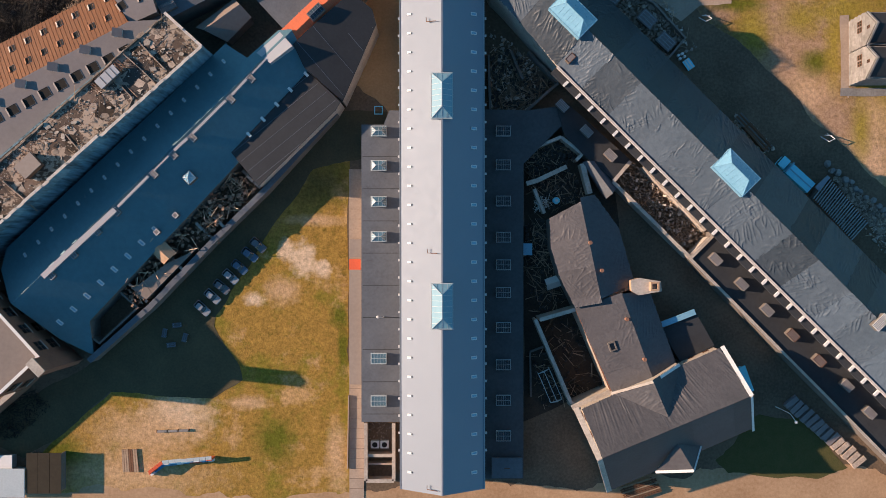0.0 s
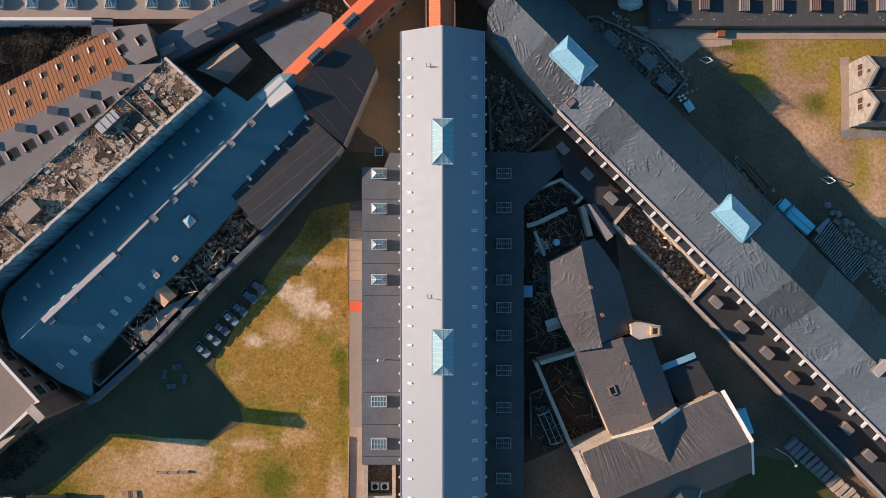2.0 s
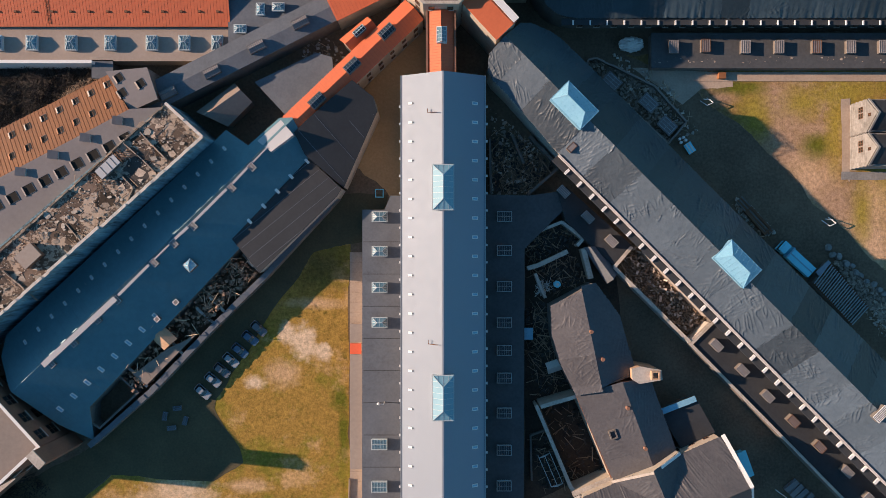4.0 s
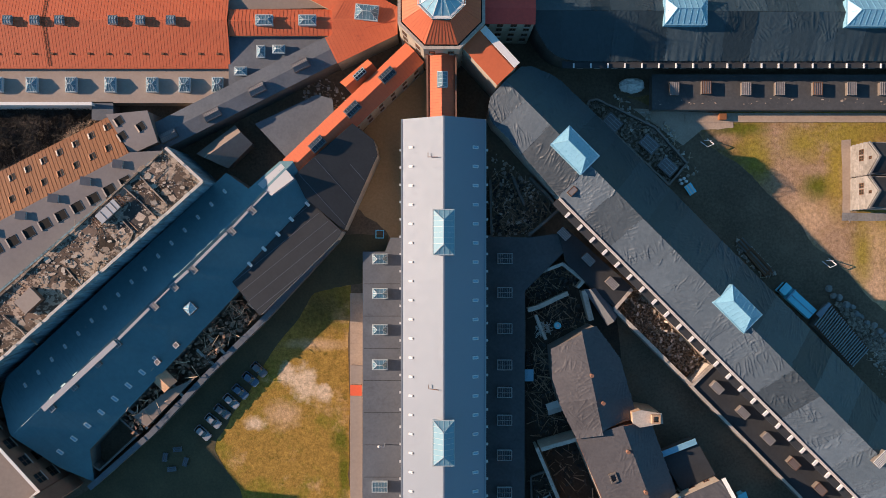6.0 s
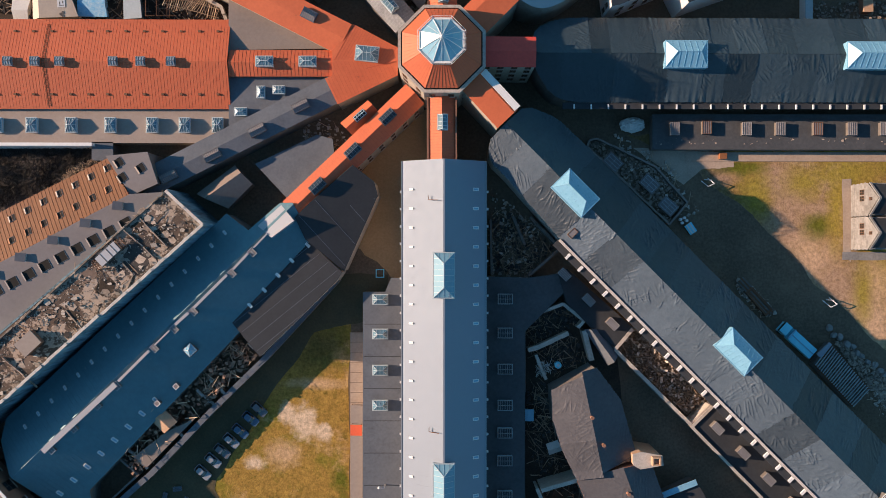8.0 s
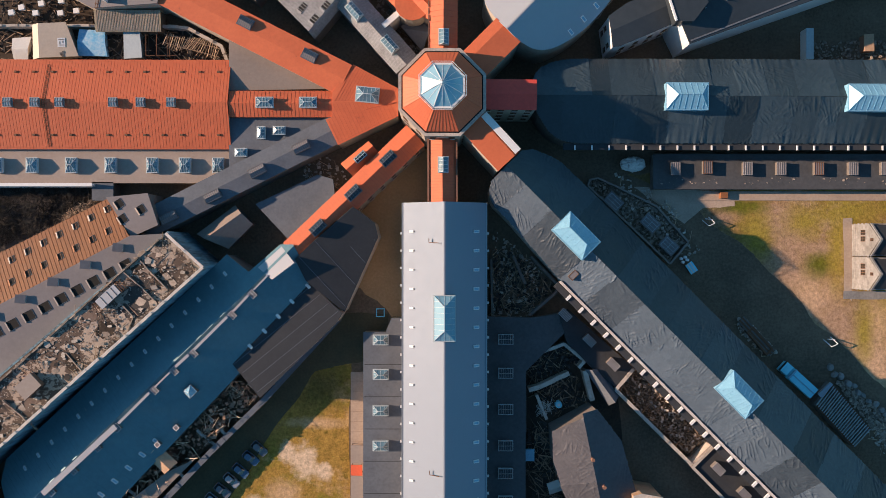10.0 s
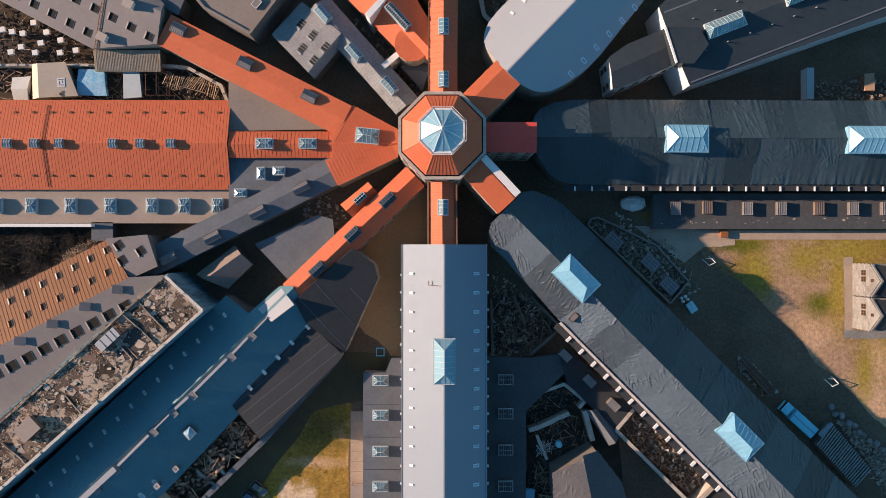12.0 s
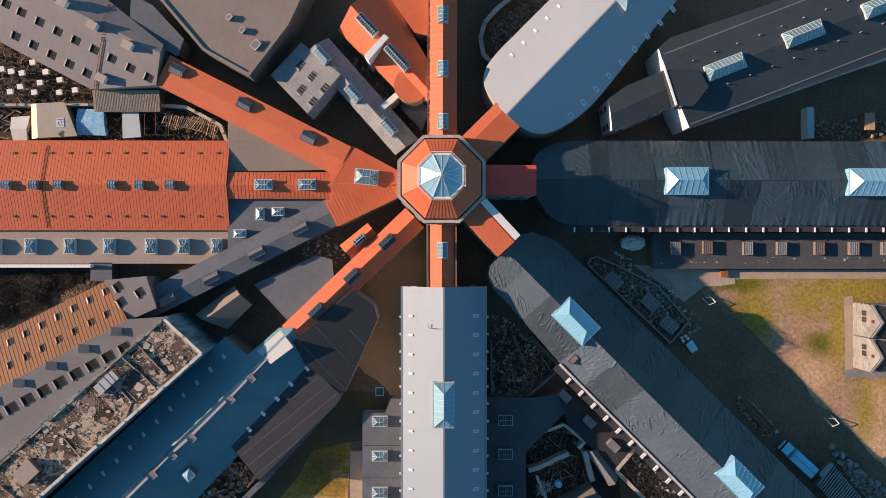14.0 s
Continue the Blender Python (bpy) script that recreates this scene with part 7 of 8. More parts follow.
# walls of the roofless room and the yards
for i, (pts, h, w, cp, rg) in enumerate((
        ([(18.77, -14.08), (25.88, -30.89), (28.18, -32.62)], 5.0, 0.55, M_COPING, 0.5), ([(19.45, -13.98), (26.89, -11.82), (38.08, -7.21)], 6.6, 0.6, M_COPING, 0.3),
        ([(25.94, -31.83), (33.95, -28.41)], 6.4, 0.8, M_COPING, 0.4), ([(26.71, -11.74), (33.72, -28.22)], 7.0, 0.4, M_BRICK, 0.3),
        ([(16.39, 20.29), (24.34, 23.43), (28.65, 19.92), (27.36, 18.52)], 3.4, 0.5, M_COPING, 0.7), ([(28.65, 17.93), (30.27, 11.74)], 3.4, 0.8, M_COPING, 0.6),
        ([(17.20, 13.86), (19.30, 14.44), (25.49, 17.36)], 3.0, 0.7, M_COPING, 0.6), ([(16.39, 20.05), (16.49, 5.11)], 2.6, 0.4, M_DARKWALL, 0.8),
        ([(18.84, 12.78), (20.95, 7.72)], 2.6, 0.5, M_COPING, 0.5), ([(18.08, -21.19), (18.30, -30.64)], 1.0, 0.3, M_DARKWALL, 0.3), ([(18.08, -21.19), (21.63, -19.89)], 1.0, 0.3, M_DARKWALL, 0.3),
        ([(9.48, 40.77), (9.70, 29.48)], 2.2, 0.35, M_DARKWALL, 0.5), ([(17.34, 29.12), (23.93, 34.87), (17.71, 41.35)], 2.4, 0.45, M_DARKWALL, 0.6), ([(14.07, 41.59), (16.53, 35.70)], 2.4, 0.45, M_DARKWALL, 0.8))):
    wall_run("ruin_wall", "broken plastered ruin wall with a crumbling top", pts, h, w, M_DARKWALL if cp is M_DARKWALL else M_PLASTER, cp, ragged=rg, seed=300 + i)
for i, (poly, n1, n2) in enumerate((
        ([(20.59, -15.02), (27.73, -13.01), (34.48, -29.31), (26.98, -32.27)], 90, 160), ([(17.07, 20.09), (24.46, 23.30), (28.62, 20.07), (25.64, 18.05), (17.90, 14.49)], 120, 260),
        ([(17.90, 13.54), (26.23, 17.10), (30.39, 11.74), (22.65, 8.18)], 130, 200), ([(17.05, 5.21), (20.86, 7.59), (22.28, 0.44), (26.19, -10.27), (19.64, -13.83), (17.27, -4.31)], 220, 300),
        ([(9.96, 40.95), (13.77, 42.13), (23.29, 35.21), (17.33, 29.86), (10.18, 30.22)], 240, 380), ([(18.44, -22.16), (21.41, -20.97), (25.56, -32.27), (20.80, -32.86)], 60, 120))):
    scatter("fallen_timber", "tangle of grey scrap timber", poly, int(n1 * 0.6), 0.1, (0.6, 3.4), M_TIMBER, 320 + i, 0.07, 0.35, 1.3)
    scatter("rubble", "dark rubble and scrap", poly, n2, 0.0, (0.2, 0.8), M_SOOT, 340 + i, 0.85, 0.3, 0.8)
nar = House("passage_roof", "narrow gabled passage roof", [(29.27, 17.93), (31.01, 18.05), (35.41, 13.05), (33.66, 11.20)], 3.4, 4.8, (30.04, 17.95), (34.41, 11.95), wall=M_DARKWALL, roof=M_TARG)
tent2 = House("garden_tent", "small pale pitched tent among the scrap", [(21.54, -6.27), (23.89, -5.45), (24.36, -7.09), (22.01, -7.91)], 1.3, 2.1, (21.63, -7.08), (24.21, -6.26), wall=M_WHITETARP, roof=M_WHITETARP, category="tent")
hut2 = House("site_hut", "small pale blue hut against the annexe", [(16.31, 1.15), (18.07, 1.14), (18.07, -0.61), (16.31, -0.61)], 2.3, wall=M_TRUCK, roof=M_POLY, category="hut")
c = (23.63, 10.46)
e = anchor("water_tank", c[0], c[1], 0, "round blue plastic water tank", "tank")
bm = bmesh.new()
bmesh.ops.create_cone(bm, cap_ends=True, segments=20, radius1=0.75, radius2=0.7, depth=1.3, matrix=pose(*c, 0.66))
part("tank_body", bm, M_TRUCK, e)
bm = bmesh.new()
bmesh.ops.create_cone(bm, cap_ends=True, segments=14, radius1=0.3, radius2=0.25, depth=0.15, matrix=pose(*c, 1.39))
part("lid", bm, M_WHITE, e)
e = anchor("greenhouse_frame", *(22.32, -28.28), 0, "bare white greenhouse frame", "frame")
g = [Vector((*p, 0)) for p in ((19.72, -25.63), (21.95, -24.58), (24.64, -30.92), (22.29, -31.62))]
up = Vector((0, 0, 1.9))
r0, r1 = (g[0] + g[1]) / 2 + Vector((0, 0, 2.6)), (g[2] + g[3]) / 2 + Vector((0, 0, 2.6))
for p, q in ((g[0] + up, g[1] + up), (g[1] + up, g[2] + up), (g[2] + up, g[3] + up), (g[3] + up, g[0] + up), (r0, r1), (g[0] + up, r0), (g[1] + up, r0), (g[2] + up, r1), (g[3] + up, r1), *((k, k + up) for k in g)):
    bm = bmesh.new()
    bar(bm, p, q, 0.14)
    part("rail", bm, M_FRAME, e)
# timber rack and slab stack by the dirt road
e = anchor("timber_rack", *(41.31, -50.15), 0, "open rack of rusty beams and planks", "rack")
for k in range(9):
    p, q = mid((36.82, -49.91), (38.11, -52.74), k / 8), mid((44.27, -47.44), (45.68, -50.39), k / 8)
    bm = bmesh.new()
    bar(bm, (*p, 0.7 + 0.06 * (k % 3)), (*q, 0.7 + 0.06 * ((k + 1) % 3)), 0.22, 0.2)
    part("beam", bm, M_RUST if k % 3 else M_TIMBER, e)
for k in range(2):
    p, q = mid((36.82, -49.91), (44.27, -47.44), 0.1 + 0.8 * k), mid((38.11, -52.74), (45.68, -50.39), 0.1 + 0.8 * k)
    bm = bmesh.new()
    bar(bm, (*p, 0.3), (*q, 0.3), 0.3, 0.6)
    part("bearer", bm, M_RUST, e)
for k in range(14):
    c = mid((72.79, -31.83), (86.96, -44.39), k / 13)
    e = anchor("concrete_slab_stack", *c, 0, "stack of pale concrete slabs on bearers", "slab stack", "slab stacks along the annexe")
    rnd = random.Random(400 + k)
    for j in range(3):
        bm = bmesh.new()
        box(bm, 0, 0, 0.25 + j * 0.28, 3.2 * rnd.uniform(0.85, 1.05), 1.05, 0.22, Matrix.Translation((c[0] + rnd.uniform(-.1, .1), c[1] + rnd.uniform(-.1, .1), 0)) @ Matrix.Rotation(radians(40 + rnd.uniform(-5, 5)), 4, "Z"))
        part("slab", bm, M_PLATE if k > 8 else M_GREYMETAL, e)
    bm = bmesh.new()
    box(bm, 0, 0, 0.06, 2.2, 0.2, 0.14, Matrix.Translation((c[0], c[1], 0)) @ Matrix.Rotation(radians(40), 4, "Z"))
    part("bearer", bm, M_TIMBER, e)


def street_lamp(x, y, dx, dy, h=6.5):
    e = anchor("street_lamp", x, y, 0, "white street lamp on a bent steel post", "lamp")
    bm = bmesh.new()
    bmesh.ops.create_cone(bm, cap_ends=True, segments=8, radius1=0.12, radius2=0.07, depth=h, matrix=pose(x, y, h / 2))
    part("post", bm, M_WHITE, e)
    bm = bmesh.new()
    bar(bm, (x, y, h), (x + dx * 0.6, y + dy * 0.6, h + 0.35), 0.1)
    bar(bm, (x + dx * 0.6, y + dy * 0.6, h + 0.35), (x + dx, y + dy, h + 0.3), 0.1)
    part("arm", bm, M_WHITE, e)
    bm = bmesh.new()
    box(bm, x + dx, y + dy, h + 0.25, 0.5, 0.5, 0.18)
    part("lamp_head", bm, M_WHITE, e)


c = (69.83, -32.91)
street_lamp(c[0], c[1], 1.1, -1.7)
panel = House("blue_container", "turquoise container behind the workshop", [(61.24, -24.79), (62.29, -24.33), (63.92, -28.89), (62.87, -29.36)], 2.4, wall=M_TRUCK, roof=M_TRUCK, category="container")

# ---------------------------------------------------------------- gatehouse in the south-west corner
gh = House("gatehouse", "tall brick gatehouse with a flat taupe roof and white edges", [(-78.52, -20.55), (-93.91, -3.62), (-102.5, -11.65), (-87.10, -28.60)], 11.6, wall=M_BRICK, roof=M_TAUPE, parapet=0.4, coping=M_WHITE, over=0.0)
gh.windows(4.2, (4.5, 9.0), 2.2, 2.6, margin=2.4)
wall_run("boundary_wall", "tall rendered wall running on from the gatehouse", [(-87.2, -28.3), (-106.0, -44.6)], 5.6, 0.8, M_BRICK, M_COPING)
c = (-77.52, -22.10)
ch = House("chimney_block", "square rendered chimney block at the gatehouse's corner", [tuple(Vector(c) + Matrix.Rotation(-0.8, 2) @ Vector(v)) for v in ((-1.6, -0.75), (1.6, -0.75), (1.6, 0.75), (-1.6, 0.75))], 15.4, wall=M_BRICK, roof=M_COPING, over=0.15, category="chimney")
scatter("brush_heap", "dark heap of cut brush by the gatehouse", [(-93.43, -32.73), (-86.29, -29.17), (-82.72, -32.74), (-88.67, -38.68), (-93.43, -39.86)], 500, 0.0, (0.3, 1.8), M_BRANCH, 351, 0.08, 0.5, 1.2, "brush")
scatter("thicket", "bare tangled branches in the shaded court", [(-100.47, 57.15), (-74.40, 56.58), (-73.22, 53.38), (-77.96, 50.05), (-100.47, 39.95)], 1500, 0.2, (1.0, 4.5), M_BRANCH, 352, 0.025, 0.45, 3.2, "bushes")
scatter("thicket", "dry pale brush against the brown roof", [(-79.37, 49.40), (-71.23, 53.37), (-70.65, 51.97), (-77.63, 47.89)], 160, 3.0, (0.6, 2.2), M_TIMBER, 353, 0.04, 0.5, 3.0, "bushes")
# playground
e = anchor("climbing_wall", *(-55.00, -44.14), 0, "long climbing wall of red, blue and white panels", "climbing wall")
pts = [(-61.30, -46.43), (-58.47, -44.31), (-53.15, -43.73), (-48.08, -43.26)]
mats = [M_PLAYRED, M_PLAYRED, M_PLAYBLUE, M_WHITE, M_PLAYBLUE, M_PLAYBLUE, M_POLY, M_PLAYBLUE, M_WHITE, M_PLAYBLUE]
tot = 0
for (p, q), n in zip(zip(pts, pts[1:]), (3, 4, 4)):
    for k in range(n):
        a, b = Vector((*mid(p, q, k / n), 0)), Vector((*mid(p, q, (k + 0.96) / n), 0))
        bm = bmesh.new()
        h = 2.4 if tot > 5 else 2.0
        bar(bm, a + Vector((0, 0, h / 2)), b + Vector((0, 0, h / 2)), 0.35, h)
        part("panel", bm, mats[tot % 10], e)
        bm = bmesh.new()
        bar(bm, a + Vector((0, 0.4, h + 0.04)), b + Vector((0, 0.4, h + 0.04)), 0.7, 0.1)
        part("deck", bm, M_FRAME if tot > 2 else M_PLAYRED, e)
        bm = bmesh.new()
        bar(bm, a + Vector((0, -0.5, 0.5)), b + Vector((0, -0.5, 0.5)), 0.5, 1.0)
        part("step", bm, mats[(tot + 3) % 10], e)
        tot += 1
e = anchor("sand_box", *(-66.06, -44.06), 0, "weathered timber platform with a dark board", "platform")
q = [(-67.71, -41.71), (-64.51, -41.60), (-64.03, -46.46), (-67.48, -46.46)]
for k in range(7):
    a, b = mid(q[0], q[1], (k + 0.5) / 7), mid(q[3], q[2], (k + 0.5) / 7)
    bm = bmesh.new()
    bar(bm, (*a, 0.3), (*b, 0.3), 0.42, 0.12)
    part("plank", bm, M_RUST if k in (3, 4) else M_TIMBER, e)
for f in (0.05, 0.5, 0.95):
    bm = bmesh.new()
    bar(bm, (*mid(q[0], q[3], f), 0.14), (*mid(q[1], q[2], f), 0.14), 0.25, 0.28)
    part("bearer", bm, M_TIMBER, e)
e = anchor("long_bench", *(-57.13, -38.00), 0, "long low bench with pale seats", "bench")
p, q = (-60.27, -37.88), (-53.51, -37.65)
for k in range(3):
    bm = bmesh.new()
    bar(bm, (*mid(p, q, k / 3 + 0.02), 0.45), (*mid(p, q, (k + 1) / 3 - 0.02), 0.45), 0.5, 0.1)
    part("seat", bm, M_STONE, e)
for k in range(4):
    c = mid(p, q, k / 3)
    bm = bmesh.new()
    box(bm, c[0], c[1], 0.2, 0.12, 0.5, 0.4)
    part("leg", bm, M_RUST, e)
for c, a in (((-58.61, -17.21), 1.4), ((-56.00, -15.56), 0.1), ((-54.34, -18.17), 1.3), ((-57.19, -19.70), 0.1)):
    e = anchor("bench", *c, 0, "grey wooden bench in the shaded yard", "bench", "benches set in a square")
    m = Matrix.Translation((*c, 0)) @ Matrix.Rotation(a, 4, "Z")
    for k in range(3):
        bm = bmesh.new()
        box(bm, 0, -0.35 + 0.35 * k, 0.5, 1.9, 0.28, 0.08, m)
        part("slat", bm, M_TARG, e)
    for sx in (-0.75, 0.75):
        bm = bmesh.new()
        box(bm, sx, 0, 0.23, 0.15, 0.9, 0.46, m)
        part("leg", bm, M_GALV, e)
# sheds in the corner
s1 = House("site_cabin", "white flat-roofed site cabin", [(-95.26, -45.33), (-87.07, -45.34), (-87.07, -50.59), (-95.26, -50.58)], 2.8, wall=M_GALV, roof=M_FRAME, category="cabin")
s2 = House("small_shed", "small white-roofed shed beside the cabin", [(-94.33, -42.76), (-89.88, -42.64), (-89.88, -45.22), (-94.33, -45.21)], 2.4, wall=M_GALV, roof=M_WHITE, category="shed")
e = anchor("open_shed", *(-83.0, -46.0), 0, "low open shed with a dark brown felt roof", "shed")
q = [Vector((*p, 0)) for p in ((-86.03, -42.13), (-79.6, -42.14), (-79.6, -49.83), (-86.03, -49.83))]
for p in q + [q[0].lerp(q[3], 0.5), q[1].lerp(q[2], 0.5)]:
    bm = bmesh.new()
    box(bm, p.x, p.y, 1.25, 0.16, 0.16, 2.5)
    part("post", bm, M_TIMBER, e)
for k in range(3):
    bm = bmesh.new()
    x0, x1 = -86.4 + k * 2.4, -86.4 + (k + 1) * 2.4 - 0.06
    slab(bm, [(x0, -50.2), (x1, -50.2), (x1, -41.8), (x0, -41.8)], lambda x, y: 2.62 - 0.02 * k, lambda x, y: 2.5 - 0.02 * k)
    part("roof_sheet", bm, M_SHEDFELT, e)
bm = bmesh.new()
box(bm, -79.55, -46.0, 1.2, 0.1, 7.6, 2.36)
part("back_wall", bm, M_DARKWALL, e)


# ---------------------------------------------------------------- vehicles
def car(x, y, yaw, paint, label):
    e = anchor("car", x, y, 0, label, "car", "cars parked beside the lawn")
    m = Matrix.Translation((x, y, 0)) @ Matrix.Rotation(yaw, 4, "Z")
    L_, W_ = 3.7, 1.72

    def loft(secs):
        bm = bmesh.new()
        rows = []
        for z, x0, x1, w in secs:
            b = 0.22
            rows.append([bm.verts.new(m @ Vector(p)) for p in ((x0 + b, -w, z), (x1 - b, -w, z), (x1, -w + b, z), (x1, w - b, z), (x1 - b, w, z), (x0 + b, w, z), (x0, w - b, z), (x0, -w + b, z))])
        for r, s in zip(rows, rows[1:]):
            for i in range(8):
                bm.faces.new((r[i], r[(i + 1) % 8], s[(i + 1) % 8], s[i]))
        bm.faces.new(list(reversed(rows[0])))
        bm.faces.new(rows[-1])
        return bm
    part("body", loft(((0.28, -L_ / 2 + 0.1, L_ / 2 - 0.1, W_ / 2 - 0.06), (0.55, -L_ / 2, L_ / 2, W_ / 2), (0.85, -L_ / 2 + 0.05, L_ / 2 - 0.08, W_ / 2 - 0.04))), paint, e)
    g = part("glasshouse", loft(((0.86, -L_ / 2 + 0.15, 0.75, W_ / 2 - 0.1), (1.38, -L_ / 2 + 0.6, 0.15, W_ / 2 - 0.25))), M_PANE, e)
    part("roof_panel", loft(((1.385, -L_ / 2 + 0.6, 0.15, W_ / 2 - 0.24), (1.45, -L_ / 2 + 0.7, 0.05, W_ / 2 - 0.3))), paint, g)
    for sx in (-1, 1):
        for sy in (-1, 1):
            bm = bmesh.new()
            bmesh.ops.create_cone(bm, cap_ends=True, segments=14, radius1=0.3, radius2=0.3, depth=0.2, matrix=m @ Matrix.Translation((sx * 1.15, sy * (W_ / 2 - 0.1), 0.3)) @ Matrix.Rotation(math.pi / 2, 4, "X"))
            part("wheel", bm, M_RUBBER, e)
        bm = bmesh.new()
        box(bm, sx * (L_ / 2 - 0.03), 0, 0.66, 0.08, 1.3, 0.12, m)
        part("headlight" if sx > 0 else "tail_light", bm, M_WHITE if sx > 0 else M_PLAYRED, e)


CARS = ((-50.58, -12.02), (-48.46, -9.53), (-46.56, -7.52), (-44.67, -5.40), (-42.78, -3.39), (-40.65, -0.78), (-38.87, 1.23))
for i, (c, k) in enumerate(zip(CARS, (0, 0, 1, 0, 2, 2, 1))):
    car(c[0], c[1], radians(-42 + (i % 3) * 2), M_CARS[k], ("silver hatchback", "silver saloon", "dark grey hatchback", "silver hatchback", "dark blue hatchback", "dark blue saloon", "grey hatchback")[i] + " parked beside the lawn in the shade")

c0, c1 = Vector((69.96, 18.80)), Vector((76.69, 12.67))
u = (c1 - c0).normalized()
m = Matrix.Translation(((c0.x + c1.x) / 2, (c0.y + c1.y) / 2, 0)) @ Matrix.Rotation(math.atan2(u.y, u.x), 4, "Z")
half = (c1 - c0).length / 2
e = anchor("lorry", *m.translation, "sky-blue flatbed lorry with a covered bed", "lorry")
bm = bmesh.new()
box(bm, -half + 0.95, 0, 1.55, 1.7, 2.3, 1.9, m)
cab = part("cab", bm, M_TRUCK, e)
bm = bmesh.new()
box(bm, -half + 0.45, 0, 2.05, 0.78, 2.34, 0.7, m)
hang("windscreen", link_mesh("windscreen", bm, M_PANE), cab, Matrix())
cab.children[0].matrix_parent_inverse = Matrix()
bm = bmesh.new()
box(bm, -half + 1.15, 0, 2.55, 1.2, 2.1, 0.12, m)
part("cab_roof", bm, M_TRUCK, e)
bm = bmesh.new()
box(bm, 1.0, 0, 1.5, 2 * half - 2.6, 2.5, 1.3, m)
part("bed", bm, M_TRUCK, e)
bm = bmesh.new()
box(bm, -half + 2.45, 0, 1.9, 0.25, 2.5, 2.0, m)
part("headboard", bm, M_POLY, e)
bm = bmesh.new()
box(bm, 1.2, 0, 2.18, 2 * half - 3.2, 0.25, 0.1, m)
part("bed_ridge", bm, M_POLY, e)
bm = bmesh.new()
box(bm, 0, 0, 0.75, 2 * half - 0.8, 1.0, 0.3, m)
part("chassis", bm, M_RUST, e)
for sx in (-half + 1.0, half - 2.4, half - 1.2):
    for sy in (-1.05, 1.05):
        bm = bmesh.new()
        bmesh.ops.create_cone(bm, cap_ends=True, segments=16, radius1=0.5, radius2=0.5, depth=0.35, matrix=m @ Matrix.Translation((sx, sy, 0.5)) @ Matrix.Rotation(math.pi / 2, 4, "X"))
        part("wheel", bm, M_RUBBER, e)
# scrap beside the wing: steel grid, concrete rings, barrels, trailer
e = anchor("steel_grid", *(82.74, 8.88), 0, "open roof frame of parallel steel joists", "roof frame")
ga, gb, gc, gd = (76.65, 10.68), (79.94, 15.01), (87.79, 5.76), (84.50, 2.13)
for k in range(22):
    bm = bmesh.new()
    bar(bm, (*mid(ga, gd, k / 21), 2.6), (*mid(gb, gc, k / 21), 2.6), 0.16, 0.3)
    part("joist", bm, M_GALV, e)
for f in (0.0, 0.5, 1.0):
    bm = bmesh.new()
    bar(bm, (*mid(ga, gb, f), 2.38), (*mid(gd, gc, f), 2.38), 0.25, 0.3)
    part("beam", bm, M_RUST, e)
wall_run("ruin_wall", "grey wall under the steel joists", [ga, gb, gc, gd], 2.25, 0.4, M_DARKWALL, ragged=0.3, seed=361, closed=True)
scatter("rubble", "rubble inside the open joists", [ga, gb, gc, gd], 160, 0, (0.3, 1.2), M_RUBBLE, 362, 0.8)
scatter("rubble", "dark rubble behind the joists", [(81.49, 15.40), (85.06, 14.80), (94.59, 5.87), (94.59, -0.68), (89.59, 5.27)], 420, 0, (0.3, 1.3), M_RUBBLE, 363, 0.8)
slabm = House("lid_slab", "pale grey steel sheet leaning on the joists", [(76.85, 13.03), (79.43, 15.48), (80.01, 15.01), (77.67, 12.21)], 2.9, base=2.6, wall=M_FRAME, roof=M_STEEL, over=0, category="sheet")
bm = bmesh.new()
bmesh.ops.create_cone(bm, cap_ends=True, segments=14, radius1=0.75, radius2=0.6, depth=1.0, matrix=pose(0, 0, 0.5))
bmesh.ops.bevel(bm, geom=bm.edges[:], offset=0.15, segments=2, affect="EDGES")
ring_me = link_mesh("boulder", bm, M_STONE)
for k in range(12):
    c = mid((80.75, 17.88), (93.57, 7.43), k / 11)
    o = new("boulder", ring_me)
    o.matrix_basis = pose(c[0] + 0.3 * math.sin(k * 5), c[1] + 0.3 * math.cos(k * 3), 0, 0, 0, k * 40) @ Matrix.Diagonal((0.95 + 0.25 * math.sin(k * 7), 0.95 + 0.2 * math.cos(k * 4), 0.9, 1))
    tagged(o, "rounded pale concrete lump in a row", "boulder", "row of boulders")
bm = bmesh.new()
bmesh.ops.create_cone(bm, cap_ends=True, segments=14, radius1=0.3, radius2=0.3, depth=0.9, matrix=pose(0, 0, 0.45))
barrel_me = link_mesh("barrel", bm, M_WHITE)
for c in ((49.35, 40.91), (50.17, 41.26), (50.64, 40.67), (49.70, 40.20)):
    o = new("barrel", barrel_me)
    o.matrix_basis = pose(*c, 0)
    tagged(o, "white plastic barrel on the yard", "barrel", "barrels beside the trailer")
